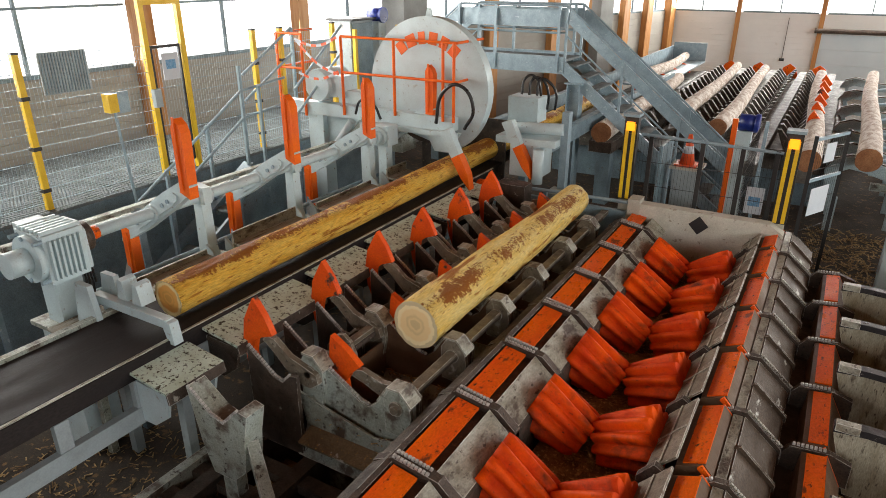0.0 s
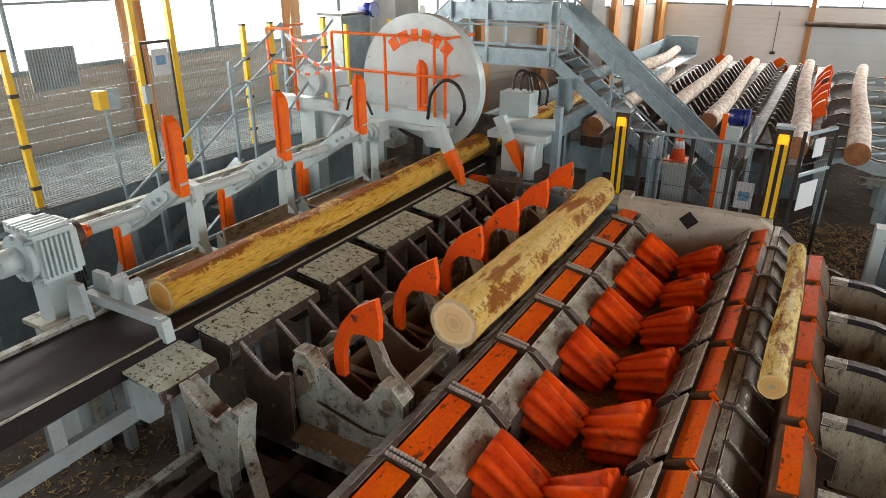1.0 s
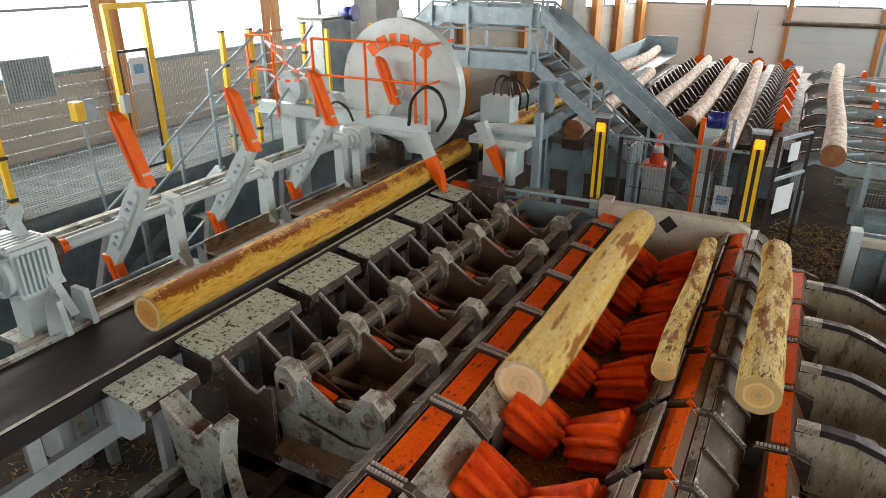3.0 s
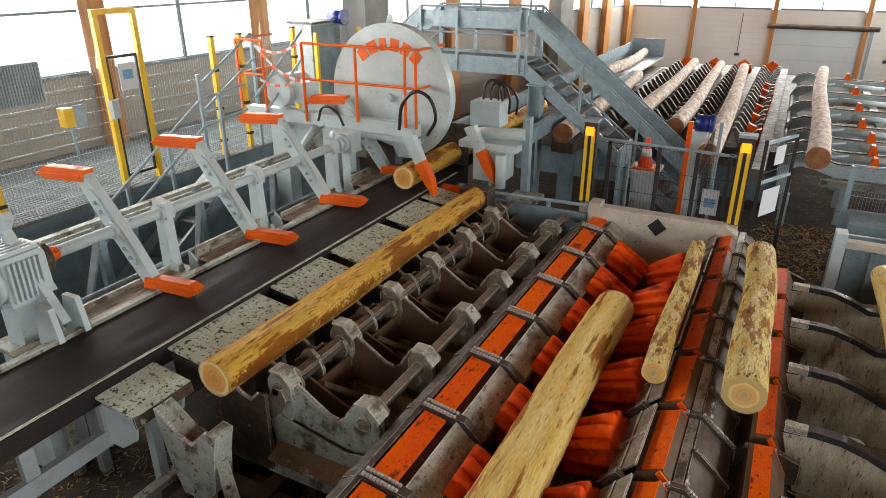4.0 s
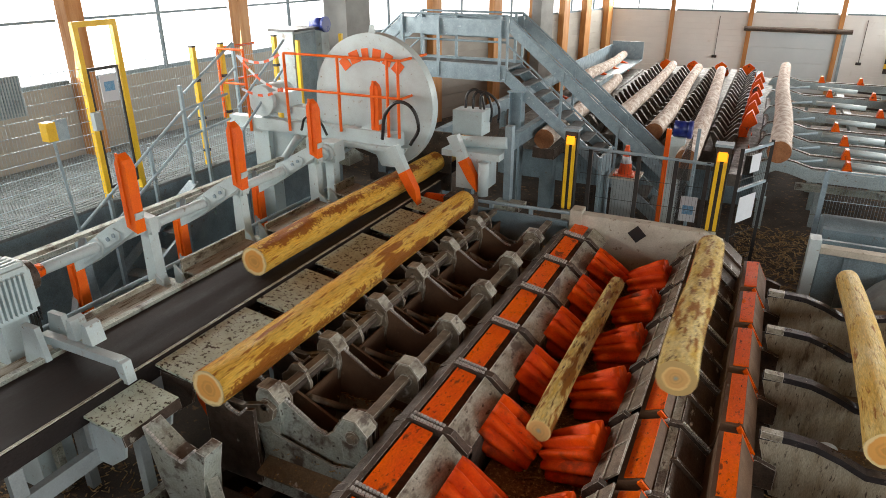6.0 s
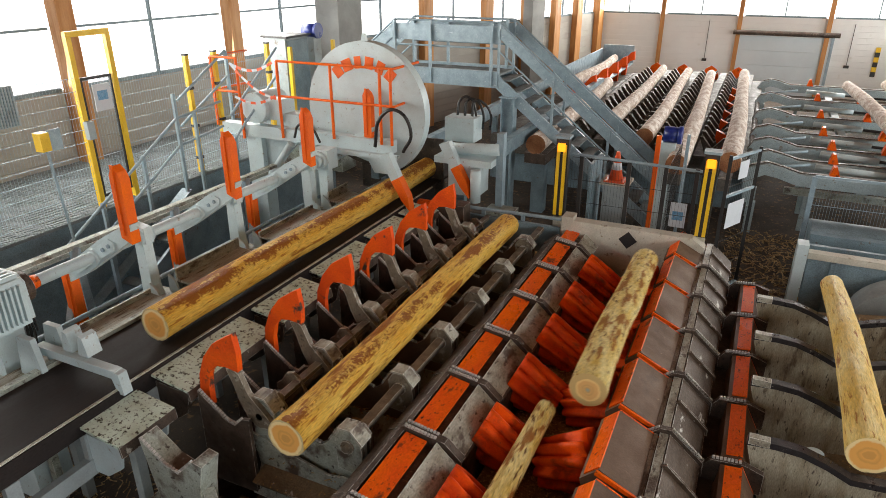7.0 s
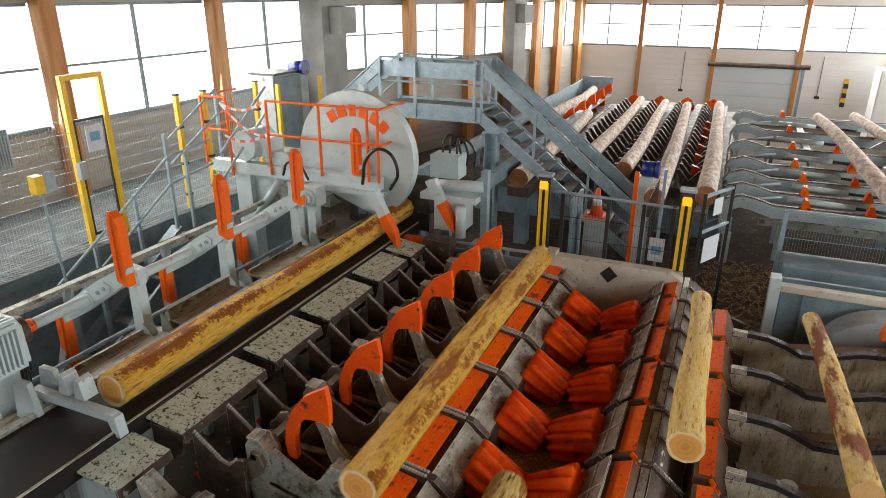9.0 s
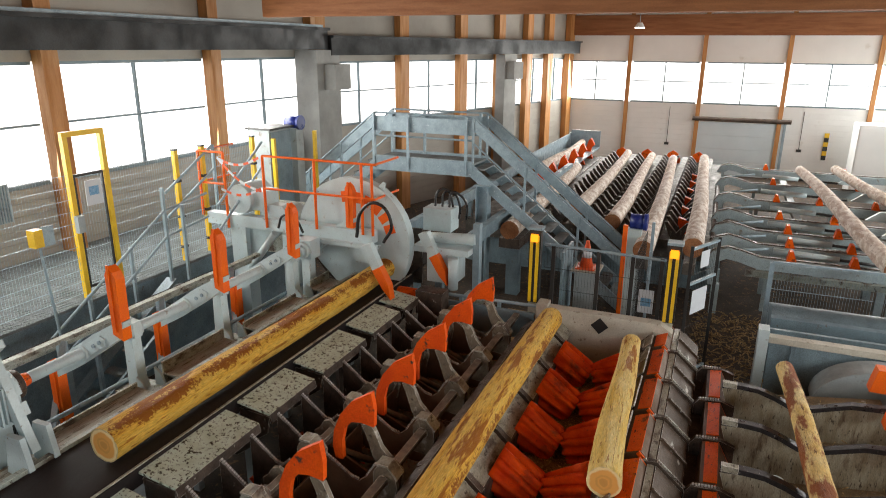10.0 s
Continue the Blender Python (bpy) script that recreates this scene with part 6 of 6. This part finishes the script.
for i, y in enumerate((15.55, 16.75, 18.2, 20.1, 22.6, 25.5)):
    part("cylinder", tube(B(), (1.7 + 0.15 * (i % 2), y, 0.95), (3.0, y, 0.9), 0.07, n=12), GREY, deck, "grey hydraulic cylinder", smooth=True)
    part("piston_rod", tube(B(), (3.0, y, 0.9), (3.9 + 0.2 * (i % 3), y, 0.86), 0.035, n=10), BLACK, deck, smooth=True)
    part("swing_arm", prism(B(), [(4.2, 0.85), (4.5, 1.1), (4.75, 1.12), (5.1, 0.9), (4.9, 0.82)], y - 0.05, y + 0.05), GREY, deck, "pale swing arm", bevel=0.01)
    part("guide_rail", tube(B(), (0.5, y, 0.78), (1.6, y, 0.98), 0.03, n=8), GALV, deck, smooth=True)
    part("tie_beam", hexa(B(), (1.2, y - 0.06, 0.3), (8.8, y + 0.06, 0.44)), DUSTY, deck)
    part("tie_leg", hexa(B(), (1.6, y - 0.05, GROUND), (1.7, y + 0.05, 0.299)), DECKM, deck)
guard2 = thing("mesh_barrier", "wire mesh barrier before the receiving deck", "fence")
for x in (1.5, 3.6, 5.8, 8.0):
    part("post", hexa(B(), (x - 0.04, 12.96, GROUND), (x + 0.04, 13.04, 1.42)), GALV, guard2)
mesh_panel("mesh", guard2, (1.5, 13.0), (9.3, 13.0), -0.1, 1.4, rows=4)
part("top_rail", hexa(B(), (1.5, 12.98, 1.421), (9.4, 13.02, 1.45)), GALV, guard2)
duct = thing("chain_housing", "long pale grey machine housing", "machine housing")
part("body", hexa(B(), (1.5, 11.7, 0.2), (9.4, 12.5, 0.8)), BLUEGREY, duct, bevel=0.02)
part("roof", tube(B(), (1.5, 12.1, 0.62), (9.4, 12.1, 0.62), 0.3, n=20), BLUEGREY, duct, smooth=True)
for x in (1.8, 5.0, 8.6):
    part("leg", hexa(B(), (x, 11.9, GROUND), (x + 0.12, 12.1, 0.199)), BLUEGREY, duct)
trough2 = thing("infeed_box", "pale blue steel box with a beige edge strip", "machine box")
part("wall", hexa(B(), (1.4, 10.35, -0.2), (9.3, 10.42, 0.9)), BLUEGREY, trough2)
part("edge", hexa(B(), (1.38, 10.3, 0.902), (9.3, 10.46, 1.0)), BLOCK, trough2, bevel=0.01)
part("end_post", hexa(B(), (1.22, 10.25, GROUND), (1.37, 10.5, 1.12)), GREY, trough2, bevel=0.01)
part("back", hexa(B(), (1.4, 10.9, -0.2), (9.3, 10.97, 0.9)), BLUEGREY, trough2)
part("stand", hexa(B(), (1.4, 10.43, GROUND), (9.3, 10.89, 0.0)), CHIPS, trough2)
for i in range(5):
    part("rib", hexa(B(), (1.7 + i * 1.5, 10.3, -0.1), (1.76 + i * 1.5, 10.349, 0.89)), BLUEGREY, trough2)
disc_g = thing("saw_cover", "grey curved sheet metal cover", "machine cover")
part("cover", prism(B(), [(2.9 + 0.9 * math.cos(radians(a)), 0.3 + 0.62 * math.sin(radians(a))) for a in range(0, 181, 10)], 9.75, 10.2), CABINET, disc_g, bevel=0.01)
part("foot", hexa(B(), (2.2, 9.8, GROUND), (3.6, 10.15, 0.299)), GREY, disc_g)

# feed rails east of the chute
feed = thing("log_ramp", "blue-grey ramp beams with red stops leading to the chute", "log ramp")
for k in range(7):
    y0 = 3.2 + 0.98 * k
    rb = part("ramp_beam", hexa(B(), (2.82, y0 - 0.12, 0.55), (9.2, y0 + 0.12, 0.95)), DECKM, feed, "blue-grey ramp beam", bevel=0.01)
    part("stop", prism(B(), [(2.5, 0.98), (2.7, 0.98), (2.66, 1.3), (2.56, 1.3)], y0 - 0.1, y0 + 0.1), ORANGE, rb, "orange stop")
    part("cover", hexa(B(), (3.2, y0 + 0.18, 0.86), (6.5, y0 + 0.8, 0.94)), PLATE, rb)
    part("leg", hexa(B(), (3.0, y0 - 0.08, GROUND), (3.2, y0 + 0.08, 0.549)), BLUEGREY, rb)

# ---------------------------------------------------------------- trestle, pit and chips at the near end
trestle = thing("cradle_trestle", "grey V-shaped cradle trestle with brown stains", "cradle trestle")
VP = [(-4.06, 1.12), (-3.8, 0.92), (-3.66, 0.88), (-3.56, 0.98), (-3.46, 1.08), (-3.36, 1.06), (-3.42, 0.8), (-3.46, 0.45), (-3.62, 0.3), (-3.86, 0.3), (-3.96, 0.6)]
part("body", prism(B(), VP, 3.05, 3.25), DUSTY, trestle, bevel=0.008)
part("teeth", toothed(B(), VP[:5], 3.06), TOOTH, trestle)
part("post", hexa(B(), (-3.82, 3.1, GROUND), (-3.66, 3.22, 0.3)), DUSTY, trestle)
part("brace", beam(B(), (-3.45, 3.15, 0.7), (-2.7, 2.7, 0.1), 0.1, 0.12), DUSTY, trestle)
pit = thing("waste_conveyor", "dark steel waste conveyor frame with bark lying on its bars", "waste conveyor")
for i in range(9):
    part("bar", hexa(B(), (-4.3, 0.6 + i * 0.36, -0.05), (-2.35, 0.75 + i * 0.36, 0.05)), DARK, pit, bevel=0.01)
for x in (-4.35, -2.4):
    part("side", hexa(B(), (x - 0.05, 0.4, GROUND), (x + 0.05, 4.0, 0.12)), DUSTY, pit)
part("bed", hexa(B(), (-4.29, 0.4, GROUND), (-2.46, 4.0, -0.3)), CHIPS, pit)
litter = B()
rng = random.Random(5)
for i in range(2600):
    zone = rng.random()
    if zone < 0.3:
        x, y, z = rng.uniform(-6.6, -4.8), rng.uniform(0.5, 4.0), GROUND + 0.01
    elif zone < 0.55:
        x, y, z = -1.01 + rng.gauss(0, 0.09), rng.uniform(2.5, 9.4), 0.435
    elif zone < 0.75:
        x, y, z = rng.uniform(-4.25, -2.5), rng.uniform(0.6, 4.0), -0.285
    elif zone < 0.9:
        x, y, z = rng.uniform(-3.4, -2.5), rng.choice(YS) + rng.uniform(-0.1, 0.1), 0.46
    else:
        x, y, z = rng.uniform(-3.6, -2.4), rng.uniform(10.5, 13.2), GROUND + 0.07
    m = pose(x, y, z, rng.uniform(-25, 25), rng.uniform(-25, 25), rng.uniform(0, 180))
    s = rng.uniform(0.015, 0.06)
    hexa(litter, (-s, -0.006, 0), (s, 0.006, 0.004), m)
solid("bark_litter", litter, CHIPS, "loose bark strips and wood shavings scattered about", "bark litter", kind="stuff")
heap = B()
for i in range(900):
    m = pose(rng.uniform(0.25, 1.9), rng.uniform(10.2, 15.0), GROUND + rng.uniform(0.005, 0.05), rng.uniform(-20, 20), rng.uniform(-20, 20), rng.uniform(0, 180))
    w = rng.uniform(0.03, 0.1)
    hexa(heap, (-w, -0.012, 0), (w, 0.012, 0.006), m)
solid("wood_shavings", heap, CHIPS, "wood shavings strewn on the floor by the gate", "wood shavings", kind="stuff")
lamp = thing("hall_lamp", "round bright lamp hanging under the roof beams", "lamp")
part("reflector", tube(B(), (-3.4, 30.0, 6.3), (-3.4, 30.0, 6.1), 0.1, 0.22, n=20), GREY, lamp)
part("bulb", tube(B(), (-3.4, 30.0, 6.1), (-3.4, 30.0, 6.08), 0.2, n=20), LAMPWHITE, lamp)
part("rod", tube(B(), (-3.4, 30.0, 6.3), (-3.4, 30.0, ROOF), 0.015, n=8), GALV, lamp)


def motions():
    """Everything that moves, from start to end."""
    def roll(ob, rows):
        walk(ob, [(t, pose(x, y, z, 0, turn, yaw)) for t, x, y, z, turn, yaw in rows])
    # first log: on the belt, pushed over into the cradle, lifted on
    roll(log_a, [(0, -5.03, 3.7, 1.41, 0, 0), (2.8, -5.03, 3.7, 1.41, 0, 0), (3.2, -4.6, 3.68, 1.44, 40, 0), (3.6, -3.97, 3.65, 1.1, 85, 0),
                 (5.8, -3.97, 3.65, 1.08, 85, 0), (6.2, -3.6, 3.65, 1.3, 110, 0), (6.6, -2.98, 3.65, 1.06, 150, 0), (8.1, -2.95, 3.65, 1.05, 150, 0),
                 (8.5, -2.75, 3.65, 1.18, 160, 0), (9.0, -2.15, 3.65, 1.24, 190, 0), (9.4, -1.86, 3.65, 1.14, 210, 0), (10, -1.84, 3.65, 1.12, 212, 0)])
    # second log: lifted over the ridge, into the trough, off towards the near end
    roll(log_b, [(0, -2.92, 4.88, 1.15, 0, 0), (0.5, -2.72, 4.88, 1.27, 10, 0), (1.0, -2.4, 4.88, 1.28, 30, 0), (1.5, -1.84, 4.88, 1.17, 60, 0),
                 (2.5, -1.83, 4.88, 1.16, 62, 0), (2.9, -1.6, 4.85, 1.1, 80, 0), (3.4, -1.12, 4.3, 0.86, 110, 0), (3.8, -1.12, 3.0, 0.86, 112, 0),
                 (4.0, -1.12, 2.6, 0.86, 112, 0), (4.5, -1.12, 1.75, 0.86, 112, 0), (5.0, -1.12, 0.6, 0.86, 112, 0), (5.5, -1.12, -0.9, 0.86, 112, 0),
                 (6.0, -1.12, -2.6, 0.86, 112, 0), (6.6, -1.12, -5.0, 0.86, 112, 0), (10, -1.12, -5.0, 0.86, 112, 0)])
    roll(log_c, [(0, 1.6, 5.55, 1.1, 0, 0), (0.25, 1.25, 5.55, 1.14, -10, 0), (0.5, 0.84, 5.55, 1.14, -20, 0), (0.75, 0.5, 5.55, 1.12, -25, 0), (0.95, 0.36, 5.55, 1.1, -30, 0), (1.2, 0.25, 5.55, 1.16, -50, 0),
                 (1.5, -0.02, 5.6, 1.18, -70, 0), (1.9, -0.38, 5.62, 1.08, -100, 1), (4.6, -0.4, 5.62, 1.08, -100, 1), (5.0, -0.6, 5.6, 1.1, -115, 1),
                 (5.4, -1.05, 5.45, 0.88, -150, 0), (5.8, -1.08, 5.2, 0.84, -150, 0), (6.3, -1.08, 4.0, 0.84, -150, 0), (6.8, -1.08, 2.5, 0.84, -150, 0),
                 (7.1, -1.08, 1.7, 0.84, -150, 0), (7.6, -1.08, 0.2, 0.84, -150, 0), (8.4, -1.08, -2.5, 0.84, -150, 0), (10, -1.08, -5, 0.84, -150, 0)])
    roll(log_d, [(0, 2.3, 5.55, 1.25, 0, 0), (1.8, 1.75, 5.55, 1.12, 20, 2), (2.2, 1.4, 5.55, 1.14, 0, 5), (2.5, 0.95, 5.55, 1.15, -30, 5), (2.9, 0.42, 5.5, 1.15, -60, 1),
                 (5.5, 0.35, 5.55, 1.15, -60, 1), (5.9, 0.1, 5.55, 1.3, -80, 0), (6.3, -0.36, 5.55, 1.12, -110, 0), (6.8, -0.45, 5.5, 1.15, -112, 0),
                 (7.0, -0.72, 5.45, 1.08, -125, 0), (7.4, -1.08, 5.3, 0.88, -150, 0), (7.7, -1.09, 4.9, 0.88, -150, 0), (8.0, -1.09, 4.2, 0.88, -150, 0),
                 (8.5, -1.09, 2.6, 0.88, -150, 0), (9.0, -1.09, 1.2, 0.88, -150, 0), (9.6, -1.09, -0.8, 0.88, -150, 0), (10, -1.09, -2.2, 0.88, -150, 0)])
    roll(log_e, [(0, 3.0, 5.5, 1.3, 0, 0), (3.4, 2.4, 5.5, 1.2, 0, 0), (3.8, 1.75, 5.5, 1.1, -20, 0), (4.5, 1.68, 5.5, 1.1, -30, 1), (7.8, 1.6, 5.5, 1.1, -30, 1), (8.1, 1.45, 5.5, 1.12, -40, 2),
                 (8.5, 0.75, 5.45, 1.16, -60, 4), (8.8, 0.42, 5.45, 1.15, -80, 1), (9.1, 0.33, 5.45, 1.18, -85, 1), (9.4, 0.1, 5.45, 1.24, -100, 2),
                 (9.7, -0.3, 5.5, 1.12, -120, 3), (10, -0.35, 5.5, 1.12, -122, 3)])
    roll(log_f, [(0, 4.0, 5.5, 1.3, 0, 0), (7.9, 3.2, 5.5, 1.25, 0, 0), (8.4, 2.3, 5.5, 1.12, -30, 2), (8.8, 1.95, 5.5, 1.1, -40, 3), (9.4, 1.72, 5.5, 1.1, -50, 3), (10, 1.68, 5.5, 1.1, -52, 3)])
    roll(log_g, [(0, -5.03, 9.55, 1.41, 0, 0), (3.4, -5.03, 9.5, 1.41, 0, 0), (3.8, -5.03, 9.2, 1.41, 0, 0), (4.0, -5.03, 8.9, 1.41, 0, 0), (4.5, -5.03, 8.2, 1.41, 0, 0), (5.0, -5.03, 7.4, 1.41, 0, 0),
                 (5.5, -5.03, 6.5, 1.41, 0, 0), (6.3, -5.03, 5.2, 1.41, 0, 0), (7.0, -5.03, 4.2, 1.41, 0, 0), (7.5, -5.03, 3.75, 1.41, 0, 0), (8, -5.03, 3.7, 1.41, 0, 0), (10, -5.03, 3.7, 1.41, 0, 0)])
    y = 13.4
    walk(back_logs[3], [(t, pose(p, y, q, 0, a, 1.6)) for t, p, q, a in ((0, 0.05, 1.24, 90), (0.7, 0.05, 1.26, 90), (1.2, -0.15, 1.42, 80), (1.8, -0.7, 1.34, 40), (2.2, -0.9, 1.24, 20), (10, -0.9, 1.24, 20))])
    walk(back_logs[4], [(t, pose(p, 14.0, q, 0, a, w)) for t, p, q, a, w in ((0, 0.98, 1.24, 90, -1), (5.6, 0.98, 1.24, 90, -1), (6.1, 0.6, 1.45, 60, 0), (6.6, 0.15, 1.3, 30, 1), (6.9, 0.05, 1.24, 20, 1), (10, 0.05, 1.24, 20, 1))])
    walk(back_logs[5], [(t, pose(p, 14.0, 1.24, 0, a, w)) for t, p, a, w in ((0, 8.0, 400, 4), (5.2, 7.6, 380, 4), (5.8, 5.5, 300, 4), (6.4, 4.0, 260, 3.6), (6.8, 3.7, 250, 3.4), (10, 3.7, 250, 3.4))])
    walk(forks_far, [(t, pose(-4.35, 0, 0.75, 0, a, 0)) for t, a in ((0, -70), (5.9, -70), (6.5, -10), (7.0, 0), (8.6, 5), (9.4, -20), (10, -25))])
    walk(forks_near, [(t, pose(0.42, 0, 0.75, 0, a, 0)) for t, a in ((0, -35), (0.7, -25), (1.3, 0), (2.6, 0), (3.4, -65), (5.6, -60), (6.2, -10), (6.7, -60), (10, -65))])
    # pusher: half a turn
    walk(pusher, [(t, pose(SHAFT.x, 0, SHAFT.z, 0, -a, 0)) for t, a in
                  ((0, 0), (2.7, 0), (3.2, 48), (3.6, 88), (3.8, 93), (4.1, 95), (4.5, 103), (4.8, 120), (5.0, 134), (5.3, 155), (5.5, 169), (5.8, 180), (10, 180))])
    walk(stopper, [(t, pose(-5.75, 3.45, 1.36, 0, -a, 0)) for t, a in
                   ((0, 0), (1.6, 0), (1.9, 55), (2.2, 115), (2.5, 125), (4.4, 125), (4.7, 80), (5.0, 15), (5.2, 0), (9.2, 0), (9.6, 35), (9.8, 80), (10, 110))])
    walk(saw, [(t, pose(PIV.x, PIV.y, PIV.z, 0, a, 0)) for t, a in
               ((0, 0), (0.9, 0), (1.2, 8), (1.5, 19), (1.8, 29), (2.1, 29), (2.4, 12), (2.7, 0), (8.8, 0), (9.0, 6), (9.2, 16), (9.5, 27), (10, 30))])
    walk(levers_1, [(t, pose(lever_1.x, 0, lever_1.z, 0, -a, 0)) for t, a in
                    ((0, 28), (0.4, 56), (0.9, 104), (5.6, 104), (6.0, 66), (6.4, 22), (6.8, 0), (7.4, 2), (7.7, 14), (8.0, 30), (8.5, 96), (10, 104))])
    walk(levers_2, [(t, pose(lever_2.x, 0, lever_2.z, 0, -a, 0)) for t, a in
                    ((0, 50), (0.4, 34), (0.7, 13), (1.0, 0), (2.1, 5), (2.3, 22), (2.5, 40), (2.7, 54), (3.1, 84), (3.5, 104), (7.3, 104), (7.7, 76), (8.0, 50), (8.3, 32), (8.6, 10), (8.9, 0), (10, 0))])
    walk(row2, [(t, pose(GATE2.x, 0, GATE2.z, 0, a, 0)) for t, a in
                ((0, 0), (4.6, 0), (4.9, -12), (5.2, -22), (5.4, -14), (5.7, 0), (6.5, 0), (6.9, -22), (7.15, -20), (7.5, 0), (10, 0))])
    # the row below the chute rises and leans in to hand a log over
    walk(row3, [(t, pose(GATE3.x - 0.14 * u, 0, GATE3.z + 0.26 * u)) for t, u in
                ((0, 0), (0.6, 0), (0.9, 0.4), (1.2, 1), (1.45, 0.8), (1.7, 0.15), (2.0, 0), (2.9, 0), (3.7, 0.3), (5.2, 0.35), (5.5, 0.6), (5.8, 1),
                 (6.2, 0.8), (6.6, 0), (8.6, 0), (8.9, 0.3), (9.2, 0.9), (9.5, 1), (9.7, 0.3), (9.85, 0), (10, 0))])


motions()
